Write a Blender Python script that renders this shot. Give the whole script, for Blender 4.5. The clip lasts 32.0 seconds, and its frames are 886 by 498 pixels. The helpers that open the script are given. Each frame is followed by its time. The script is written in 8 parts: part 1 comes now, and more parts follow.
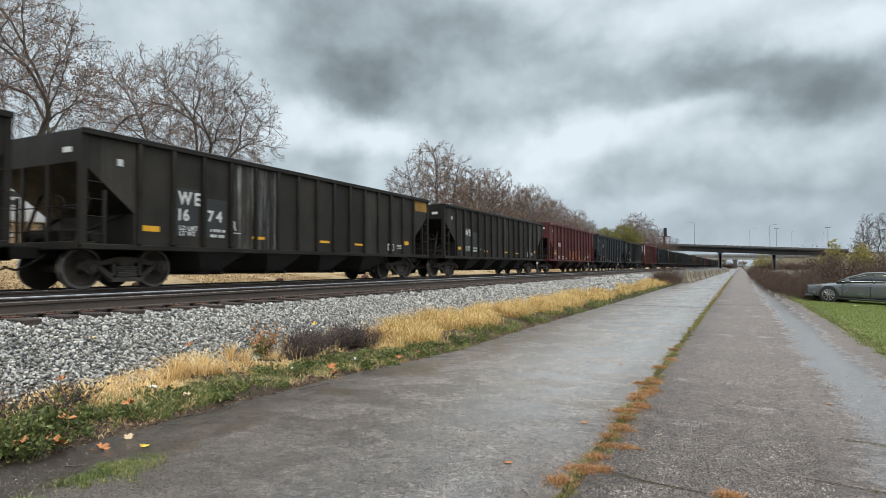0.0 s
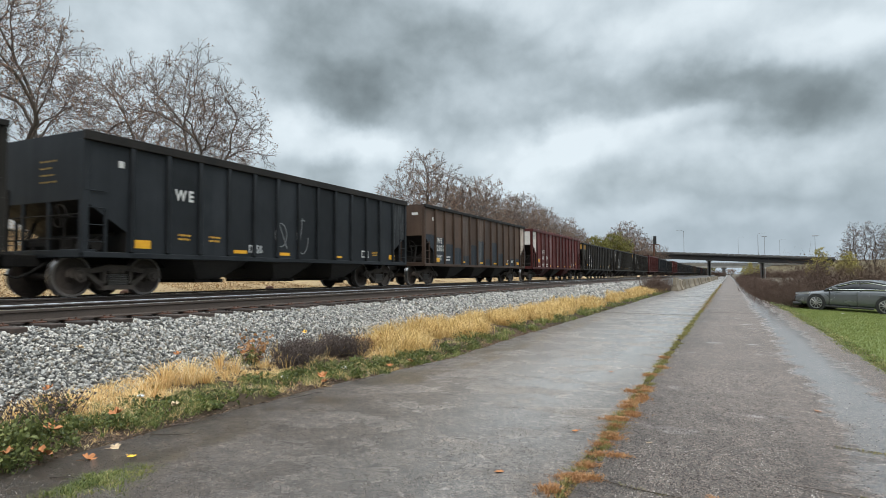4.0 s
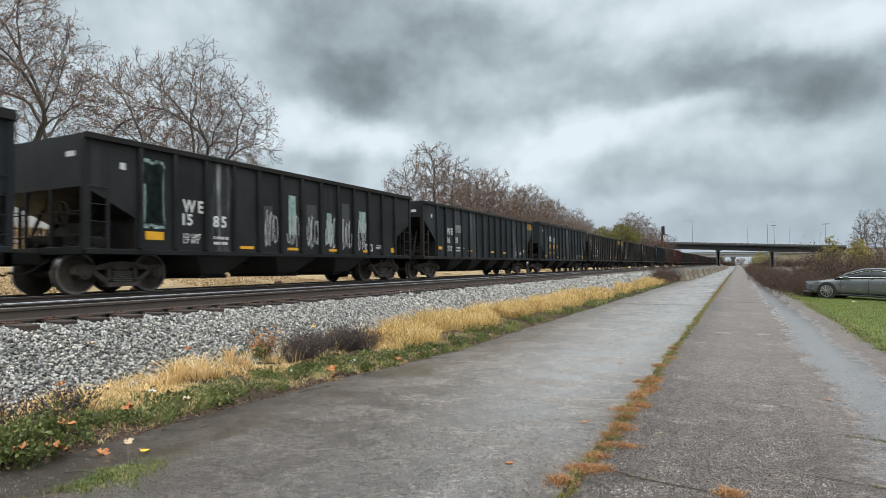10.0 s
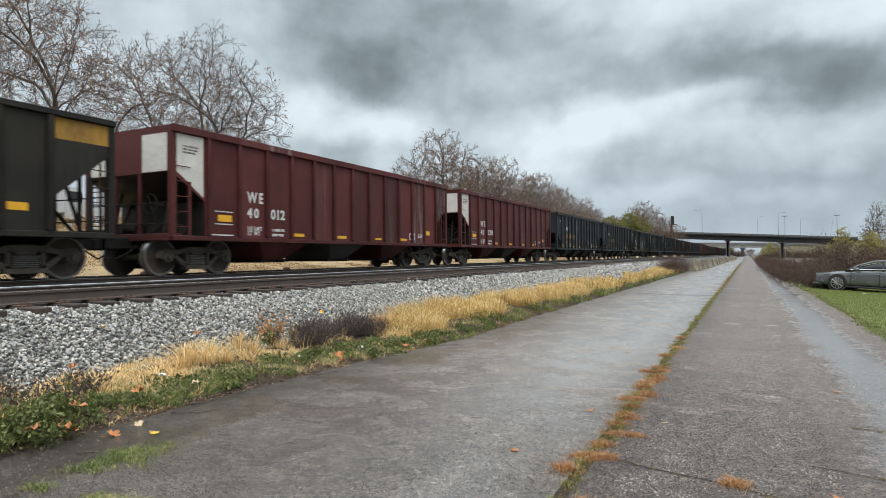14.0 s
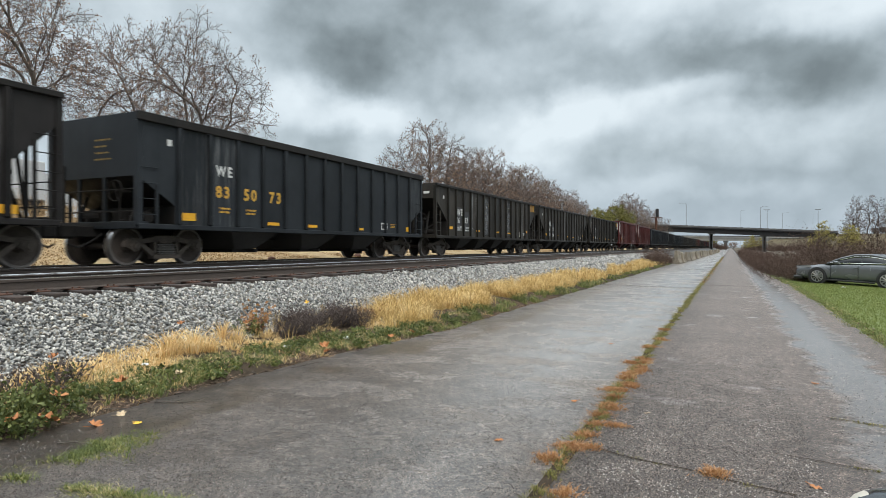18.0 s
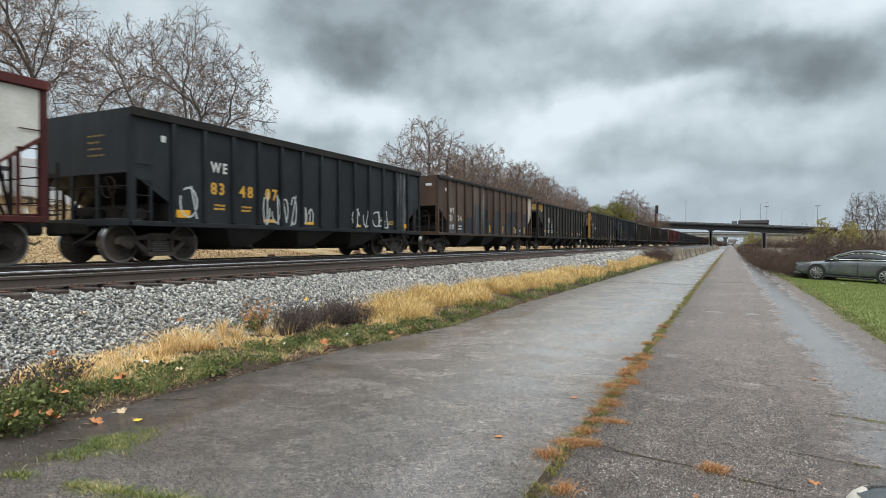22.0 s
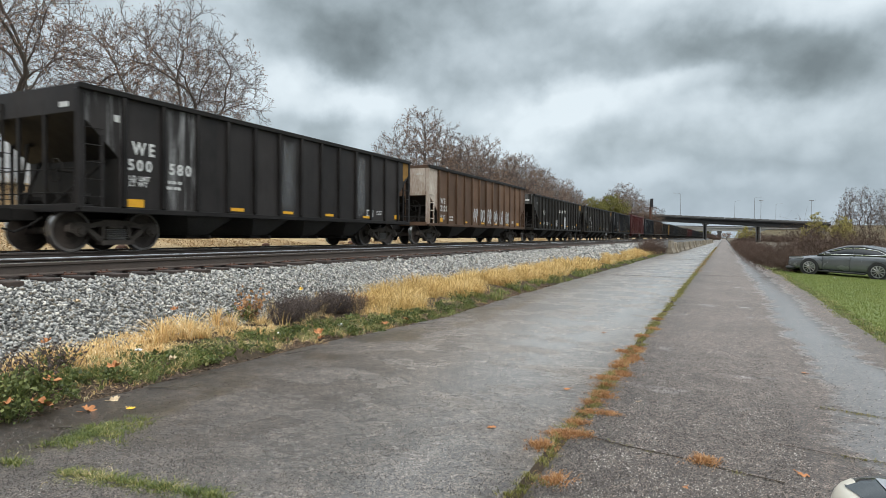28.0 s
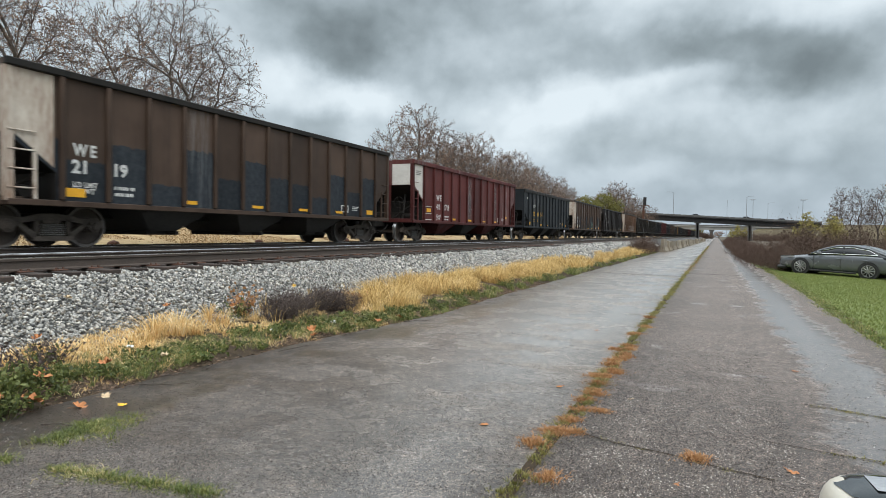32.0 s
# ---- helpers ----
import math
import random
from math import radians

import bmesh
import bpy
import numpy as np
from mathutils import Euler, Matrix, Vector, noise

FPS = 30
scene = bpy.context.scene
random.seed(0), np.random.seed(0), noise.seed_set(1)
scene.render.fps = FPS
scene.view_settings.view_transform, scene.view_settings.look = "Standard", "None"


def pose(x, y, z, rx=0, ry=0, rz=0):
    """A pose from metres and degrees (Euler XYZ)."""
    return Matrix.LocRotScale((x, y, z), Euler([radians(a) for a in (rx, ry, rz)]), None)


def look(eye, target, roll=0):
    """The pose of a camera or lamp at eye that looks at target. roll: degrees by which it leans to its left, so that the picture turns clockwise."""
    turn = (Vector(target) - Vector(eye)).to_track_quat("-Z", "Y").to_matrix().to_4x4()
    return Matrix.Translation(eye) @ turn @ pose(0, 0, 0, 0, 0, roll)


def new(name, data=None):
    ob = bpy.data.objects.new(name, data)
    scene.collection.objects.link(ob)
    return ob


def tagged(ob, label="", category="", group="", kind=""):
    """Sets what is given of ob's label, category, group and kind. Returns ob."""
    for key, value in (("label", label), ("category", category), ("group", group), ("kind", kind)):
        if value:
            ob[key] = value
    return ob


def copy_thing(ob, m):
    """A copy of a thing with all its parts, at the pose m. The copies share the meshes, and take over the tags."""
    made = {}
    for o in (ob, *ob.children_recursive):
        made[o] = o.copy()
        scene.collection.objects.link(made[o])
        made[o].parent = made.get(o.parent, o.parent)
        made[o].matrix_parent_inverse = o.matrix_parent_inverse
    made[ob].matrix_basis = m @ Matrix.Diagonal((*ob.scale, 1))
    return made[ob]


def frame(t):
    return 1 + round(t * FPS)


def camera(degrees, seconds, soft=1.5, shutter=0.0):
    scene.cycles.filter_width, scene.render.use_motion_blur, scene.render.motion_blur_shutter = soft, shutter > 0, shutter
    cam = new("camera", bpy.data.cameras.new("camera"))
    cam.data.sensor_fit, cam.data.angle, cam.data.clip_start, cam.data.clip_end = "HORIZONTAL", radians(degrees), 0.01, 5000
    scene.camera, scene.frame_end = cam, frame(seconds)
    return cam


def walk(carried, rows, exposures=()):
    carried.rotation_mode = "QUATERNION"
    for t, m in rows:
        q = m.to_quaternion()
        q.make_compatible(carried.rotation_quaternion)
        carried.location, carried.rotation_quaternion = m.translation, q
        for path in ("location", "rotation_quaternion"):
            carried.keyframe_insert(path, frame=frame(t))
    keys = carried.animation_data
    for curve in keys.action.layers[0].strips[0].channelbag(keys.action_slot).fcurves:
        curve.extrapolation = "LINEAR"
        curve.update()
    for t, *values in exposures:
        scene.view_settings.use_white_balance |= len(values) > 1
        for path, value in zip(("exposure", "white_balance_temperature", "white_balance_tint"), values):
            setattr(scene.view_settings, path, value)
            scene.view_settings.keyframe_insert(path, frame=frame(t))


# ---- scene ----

# ---- camera: held in the hand at the edge of a paved path, turning a little ----
EYE = (0.0, 0.0, 1.65)
cam = camera(73.0, 32.0, soft=0.5, shutter=0.15)
# seconds and the camera's turn in degrees
PATH = [
    (0.0, 91.737, 0.232, 26.393),    (0.5, 91.846, 0.172, 26.238),    (1.0, 91.972, 0.110, 26.082),
    (1.5, 92.106, 0.045, 25.932),    (2.0, 92.237, 0.019, 25.805),    (2.5, 92.353, 0.053, 25.713),
    (3.0, 92.431, 0.113, 25.642),    (3.5, 92.473, 0.172, 25.574),    (5.5, 92.542, 0.426, 25.476),
    (6.0, 92.472, 0.537, 25.507),    (6.5, 92.382, 0.647, 25.532),    (7.0, 92.272, 0.708, 25.558),
    (7.5, 92.156, 0.726, 25.612),    (8.0, 92.051, 0.743, 25.710),    (8.5, 91.968, 0.783, 25.841),
    (9.0, 91.911, 0.843, 25.984),    (9.5, 91.864, 0.881, 26.124),    (10.0, 91.817, 0.893, 26.255),
    (10.5, 91.765, 0.906, 26.388),    (11.0, 91.684, 0.918, 26.556),    (11.5, 91.534, 0.921, 26.774),
    (12.0, 91.305, 0.892, 27.000),    (12.5, 91.046, 0.798, 27.154),    (13.0, 90.837, 0.643, 27.189),
    (13.5, 90.714, 0.469, 27.120),    (14.0, 90.651, 0.318, 26.994),    (14.5, 90.607, 0.199, 26.846),
    (16.5, 90.166, -0.103, 26.008),    (17.0, 90.027, -0.100, 25.838),    (17.5, 89.897, -0.082, 25.725),
    (18.0, 89.781, -0.078, 25.674),    (18.5, 89.704, -0.089, 25.657),    (19.0, 89.677, -0.086, 25.659),
    (19.5, 89.681, -0.053, 25.684),    (20.0, 89.692, -0.002, 25.723),    (20.5, 89.680, 0.021, 25.747),
    (21.0, 89.632, 0.009, 25.732),    (21.5, 89.561, -0.012, 25.681),    (22.0, 89.485, -0.009, 25.639),
    (22.5, 89.414, 0.049, 25.640),    (23.0, 89.342, 0.134, 25.674),    (23.5, 89.246, 0.191, 25.721),
    (24.0, 89.115, 0.206, 25.756),    (24.5, 88.970, 0.180, 25.766),    (25.0, 88.841, 0.113, 25.755),
    (25.5, 88.732, 0.023, 25.727),    (27.5, 88.632, -0.543, 25.251),    (28.0, 88.631, -0.562, 25.159),
    (28.5, 88.631, -0.586, 25.085),    (29.0, 88.622, -0.626, 25.017),    (29.5, 88.587, -0.697, 24.943),
    (30.0, 88.532, -0.776, 24.870),    (30.5, 88.484, -0.809, 24.807),    (31.0, 88.454, -0.799, 24.756),
    (31.5, 88.424, -0.803, 24.681),    (32.0, 88.393, -0.855, 24.554),
]
walk(cam, [(t, pose(*EYE, rx, ry, rz)) for t, rx, ry, rz in PATH], exposures=[(0, 0.0), (32, 0.0)])

SPEED = 15.95          # the train's speed in metres a second
RAIL = 1.20            # height of the rail heads over the path
TRACK = -13.62         # middle of the far track, on which the train runs
NEAR_TRACK = -9.52     # middle of the near, empty track
rng = np.random.default_rng(7)


# ---- light: a thick, broken overcast ----
def make_world():
    w = bpy.data.worlds.new("overcast")
    scene.world = w
    w.use_nodes = True
    nt = w.node_tree
    nt.nodes.clear()
    N, L = nt.nodes.new, nt.links.new
    out, bg = N("ShaderNodeOutputWorld"), N("ShaderNodeBackground")
    tc, sep = N("ShaderNodeTexCoord"), N("ShaderNodeSeparateXYZ")
    L(tc.outputs["Generated"], sep.inputs[0])

    def math_node(op, a, b=None, clamp=False):
        n = N("ShaderNodeMath")
        n.operation, n.use_clamp = op, clamp
        for i, v in enumerate((a, b)):
            if v is None:
                continue
            if isinstance(v, (int, float)):
                n.inputs[i].default_value = v
            else:
                L(v, n.inputs[i])
        return n.outputs[0]

    # the noise is stretched along the horizon, as flat-based clouds look from below
    def cloud_noise(scale, detail, rough, offset, distort=0.0, flat=1.5):
        m, n = N("ShaderNodeMapping"), N("ShaderNodeTexNoise")
        m.inputs["Location"].default_value, m.inputs["Scale"].default_value = offset, (1, 1, flat)
        L(tc.outputs["Generated"], m.inputs[0])
        L(m.outputs[0], n.inputs["Vector"])
        n.inputs["Scale"].default_value, n.inputs["Detail"].default_value = scale, detail
        n.inputs["Roughness"].default_value, n.inputs["Distortion"].default_value = rough, distort
        return n

    # ragged edges: the place at which a cloud is looked up wanders at three scales
    def bend(at, scale, detail, offset, amount, flat):
        warp = cloud_noise(scale, detail, 0.55, offset, 0.0, flat)
        shift, bent = N("ShaderNodeVectorMath"), N("ShaderNodeVectorMath")
        shift.operation, bent.operation = "MULTIPLY_ADD", "ADD"
        shift.inputs[1].default_value, shift.inputs[2].default_value = (amount, amount, amount * 0.6), (-amount / 2, -amount / 2, -amount * 0.3)
        L(warp.outputs["Color"], shift.inputs[0])
        L(at, bent.inputs[0])
        L(shift.outputs[0], bent.inputs[1])
        return bent.outputs[0]

    bent = bend(bend(tc.outputs["Generated"], 4.0, 3.0, (0.3, 2.1, 0.4), 0.20, 1.2), 15.0, 4.0, (2.3, 0.1, 1.4), 0.075, 1.0)

    # rounded heaps: the folds of the noise stand out as soft puffs
    def puffs(scale, offset, flat):
        n = cloud_noise(scale, 2.5, 0.42, offset, 0.0, flat).outputs["Fac"]
        return math_node("MULTIPLY", math_node("ABSOLUTE", math_node("SUBTRACT", n, 0.5)), 2.0)

    total = math_node("MULTIPLY", cloud_noise(3.4, 4.0, 0.45, CLOUD_AT, 0.0, 1.2).outputs["Fac"], 0.40)
    total = math_node("ADD", total, math_node("MULTIPLY", cloud_noise(9.0, 6.0, 0.56, (3.2, 0.7, 1.4), 0.0, 1.15).outputs["Fac"], 0.27))
    total = math_node("ADD", total, math_node("MULTIPLY", puffs(8.0, (1.2, 0.3, 2.2), 1.3), 0.12))
    total = math_node("ADD", total, math_node("MULTIPLY", puffs(19.0, (4.2, 1.3, 0.2), 1.3), 0.045))
    total = math_node("ADD", total, CLOUD_LIFT)
    # the heavy cloud bases and the bright gaps between them: centre, half width, half height, weight
    for centre, wide, high, weight in CLOUDS:
        away, scaled, dist = N("ShaderNodeVectorMath"), N("ShaderNodeVectorMath"), N("ShaderNodeVectorMath")
        away.operation, scaled.operation, dist.operation = "SUBTRACT", "MULTIPLY", "LENGTH"
        away.inputs[1].default_value, scaled.inputs[1].default_value = centre, (1 / wide, 1 / wide, 1 / high)
        L(bent, away.inputs[0])
        L(away.outputs[0], scaled.inputs[0])
        L(scaled.outputs[0], dist.inputs[0])
        soft = N("ShaderNodeMapRange")
        soft.interpolation_type = "SMOOTHSTEP"
        soft.inputs["From Min"].default_value, soft.inputs["From Max"].default_value = 0.25, 1.35
        soft.inputs["To Min"].default_value, soft.inputs["To Max"].default_value = weight, 0.0
        L(dist.outputs["Value"], soft.inputs["Value"])
        total = math_node("ADD", total, soft.outputs[0])
    ramp = N("ShaderNodeValToRGB")
    e = ramp.color_ramp.elements
    e[0].position, e[0].color = 0.30, (0.196, 0.236, 0.252, 1)
    e[1].position, e[1].color = 0.74, (0.80, 0.895, 0.95, 1)
    for p, c in ((0.40, (0.292, 0.350, 0.376, 1)), (0.50, (0.435, 0.512, 0.555, 1)), (0.60, (0.60, 0.69, 0.745, 1))):
        k = e.new(p)
        k.color = c
    L(total, ramp.inputs[0])
    # low over the horizon the clouds thicken into an even blue-grey
    low = N("ShaderNodeMix")
    low.data_type = "RGBA"
    low.inputs["B"].default_value = (0.385, 0.475, 0.59, 1)
    fade = N("ShaderNodeMapRange")
    fade.inputs["From Min"].default_value, fade.inputs["From Max"].default_value = 0.02, 0.15
    fade.inputs["To Min"].default_value, fade.inputs["To Max"].default_value = 0.45, 0.0
    L(sep.outputs["Z"], fade.inputs["Value"])
    L(fade.outputs[0], low.inputs["Factor"])
    L(ramp.outputs[0], low.inputs["A"])
    # a clear sky behind shows faintly through the thin parts
    sky = N("ShaderNodeTexSky")
    sky.sky_type, sky.sun_disc = "NISHITA", False
    sky.sun_elevation, sky.sun_rotation = radians(38), radians(150)
    dim = N("ShaderNodeVectorMath")
    dim.operation = "SCALE"
    dim.inputs["Scale"].default_value = 0.09
    L(sky.outputs[0], dim.inputs[0])
    veil = N("ShaderNodeMix")
    veil.data_type = "RGBA"
    veil.inputs["Factor"].default_value = 0.05
    L(low.outputs["Result"], veil.inputs["A"])
    L(dim.outputs[0], veil.inputs["B"])
    # an overcast is brightest overhead
    rise = N("ShaderNodeMapRange")
    rise.inputs["From Min"].default_value, rise.inputs["From Max"].default_value = 0.42, 0.95
    rise.inputs["To Min"].default_value, rise.inputs["To Max"].default_value = 1.0, ZENITH
    L(sep.outputs["Z"], rise.inputs["Value"])
    # the unseen sky overhead is whitened to warm the ambient light
    white = N("ShaderNodeMix")
    white.data_type = "RGBA"
    white.inputs["B"].default_value = (0.615, 0.60, 0.585, 1)
    thin = N("ShaderNodeMapRange")
    thin.inputs["From Min"].default_value, thin.inputs["From Max"].default_value = 0.42, 0.8
    thin.inputs["To Min"].default_value, thin.inputs["To Max"].default_value = 0.0, 0.35
    L(sep.outputs["Z"], thin.inputs["Value"])
    L(thin.outputs[0], white.inputs["Factor"])
    L(veil.outputs["Result"], white.inputs["A"])
    L(white.outputs["Result"], bg.inputs["Color"])
    L(math_node("MULTIPLY", rise.outputs[0], SKY), bg.inputs["Strength"])
    L(bg.outputs[0], out.inputs[0])


CLOUD_AT, CLOUD_LIFT, SKY, ZENITH = (0.6, 1.9, 0.0), 0.248, 1.0, 4.0
DARK_CLOUDS = [
    ((-0.528, 0.770, 0.359), 0.21, 0.13, -0.21), ((-0.538, 0.797, 0.274), 0.13, 0.05, -0.13), ((-0.341, 0.869, 0.357), 0.15, 0.06, -0.12), ((-0.151, 0.948, 0.282), 0.20, 0.04, -0.14),
    ((0.073, 0.962, 0.262), 0.15, 0.06, -0.18), ((0.144, 0.966, 0.214), 0.11, 0.05, -0.13), ((-0.556, 0.814, 0.169), 0.06, 0.04, -0.10), ((-0.176, 0.974, 0.144), 0.14, 0.05, -0.08),
    ((-0.760, 0.542, 0.358), 0.14, 0.06, -0.05), ((0.091, 0.994, 0.068), 0.26, 0.06, -0.09), ((0.12, 0.98, 0.135), 0.22, 0.05, -0.07), ((-0.374, 0.896, 0.238), 0.13, 0.03, -0.05), ((-0.194, 0.918, 0.346), 0.11, 0.05, -0.05)]
BRIGHT_GAPS = [
    ((-0.611, 0.760, 0.223), 0.14, 0.04, 0.15), ((-0.493, 0.844, 0.214), 0.09, 0.03, 0.12), ((-0.257, 0.942, 0.215), 0.15, 0.04, 0.13), ((-0.304, 0.939, 0.159), 0.07, 0.04, 0.15),
    ((-0.097, 0.924, 0.371), 0.21, 0.03, 0.11), ((0.124, 0.938, 0.322), 0.09, 0.04, 0.12), ((-0.675, 0.635, 0.375), 0.07, 0.04, 0.06), ((-0.050, 0.972, 0.230), 0.12, 0.02, 0.08),
    ((0.073, 0.980, 0.183), 0.18, 0.03, 0.04), ((-0.047, 0.995, 0.091), 0.18, 0.02, 0.06)]
CLOUDS = DARK_CLOUDS + BRIGHT_GAPS
make_world()
sun = new("sun", bpy.data.lights.new("sun", "SUN"))
sun.data.energy, sun.data.angle, sun.data.color = 1.5, radians(35), (1.0, 0.94, 0.86)
sun.matrix_world = look((30, -30, 60), (0, 10, 0))


# ---- materials ----
def material(name, rough=0.8, metal=0.0):
    """A new node material and its tree, shader and helpers."""
    m = bpy.data.materials.new(name)
    m.use_nodes = True
    nt = m.node_tree
    bsdf = nt.nodes["Principled BSDF"]
    bsdf.inputs["Roughness"].default_value, bsdf.inputs["Metallic"].default_value = rough, metal
    return m, nt, bsdf


def coords(nt, space="Object", scale=(1, 1, 1)):
    tc, mp = nt.nodes.new("ShaderNodeTexCoord"), nt.nodes.new("ShaderNodeMapping")
    mp.inputs["Scale"].default_value = scale
    nt.links.new(tc.outputs[space], mp.inputs[0])
    return mp.outputs[0]


def noise_tex(nt, vec, scale, detail=5.0, rough=0.55, distort=0.0):
    n = nt.nodes.new("ShaderNodeTexNoise")
    n.inputs["Scale"].default_value, n.inputs["Detail"].default_value = scale, detail
    n.inputs["Roughness"].default_value, n.inputs["Distortion"].default_value = rough, distort
    nt.links.new(vec, n.inputs["Vector"])
    return n.outputs["Fac"]


def ramp_of(nt, fac, stops):
    r = nt.nodes.new("ShaderNodeValToRGB")
    e = r.color_ramp.elements
    e[0].position, e[0].color = stops[0][0], (*stops[0][1], 1)
    e[1].position, e[1].color = stops[-1][0], (*stops[-1][1], 1)
    for p, c in stops[1:-1]:
        k = e.new(p)
        k.color = (*c, 1)
    nt.links.new(fac, r.inputs[0])
    return r.outputs[0]


def mix_of(nt, fac, a, b, mode="MIX"):
    n = nt.nodes.new("ShaderNodeMix")
    n.data_type, n.blend_type = "RGBA", mode
    for key, v in (("Factor", fac), ("A", a), ("B", b)):
        if isinstance(v, (int, float)):
            n.inputs[key].default_value = v
        elif isinstance(v, tuple):
            n.inputs[key].default_value = (*v, 1)
        else:
            nt.links.new(v, n.inputs[key])
    return n.outputs["Result"]


def range_of(nt, v, a, b, c, d):
    n = nt.nodes.new("ShaderNodeMapRange")
    for key, x in (("From Min", a), ("From Max", b), ("To Min", c), ("To Max", d)):
        n.inputs[key].default_value = x
    nt.links.new(v, n.inputs["Value"])
    return n.outputs[0]


def bump_of(nt, bsdf, height, strength=0.3, distance=0.02):
    b = nt.nodes.new("ShaderNodeBump")
    b.inputs["Strength"].default_value, b.inputs["Distance"].default_value = strength, distance
    nt.links.new(height, b.inputs["Height"])
    nt.links.new(b.outputs[0], bsdf.inputs["Normal"])


def random_of(nt):
    return nt.nodes.new("ShaderNodeObjectInfo").outputs["Random"]


def island_of(nt):
    return nt.nodes.new("ShaderNodeNewGeometry").outputs["Random Per Island"]


def simple(name, dark, light, scale=6.0, rough=0.75, metal=0.0, bump=0.15, space="Object", stretch=(1, 1, 1), spread=0.0):
    """A surface that wavers between two colours at two scales."""
    m, nt, bsdf = material(name, rough, metal)
    vec = coords(nt, space, stretch)
    a, b = noise_tex(nt, vec, scale), noise_tex(nt, vec, scale * 9.0, 3.0)
    col = ramp_of(nt, mix_of(nt, 0.4, a, b), [(0.3, dark), (0.7, light)])
    if spread:
        bright = range_of(nt, random_of(nt), 0, 1, 1 - spread, 1 + spread)
        n = nt.nodes.new("ShaderNodeVectorMath")
        n.operation = "SCALE"
        nt.links.new(col, n.inputs[0])
        nt.links.new(bright, n.inputs["Scale"])
        col = n.outputs[0]
    nt.links.new(col, bsdf.inputs["Base Color"])
    nt.links.new(range_of(nt, a, 0.3, 0.7, rough - 0.1, min(1.0, rough + 0.1)), bsdf.inputs["Roughness"])
    if bump:
        bump_of(nt, bsdf, b, bump)
    return m


def leafy(name, stops, rough=0.6, thin=0.25):
    """Leaves or blades: a colour for each one, some light let through."""
    m, nt, bsdf = material(name, rough)
    col = ramp_of(nt, mix_of(nt, 0.45, island_of(nt), range_of(nt, noise_tex(nt, coords(nt), 2.2, 3.0), 0.3, 0.7, 0.0, 1.0)), stops)
    nt.links.new(col, bsdf.inputs["Base Color"])
    if thin:
        tr, mx = nt.nodes.new("ShaderNodeBsdfTranslucent"), nt.nodes.new("ShaderNodeMixShader")
        nt.links.new(col, tr.inputs["Color"])
        mx.inputs[0].default_value = thin
        out = nt.nodes["Material Output"]
        nt.links.new(bsdf.outputs[0], mx.inputs[1])
        nt.links.new(tr.outputs[0], mx.inputs[2])
        nt.links.new(mx.outputs[0], out.inputs[0])
    return m


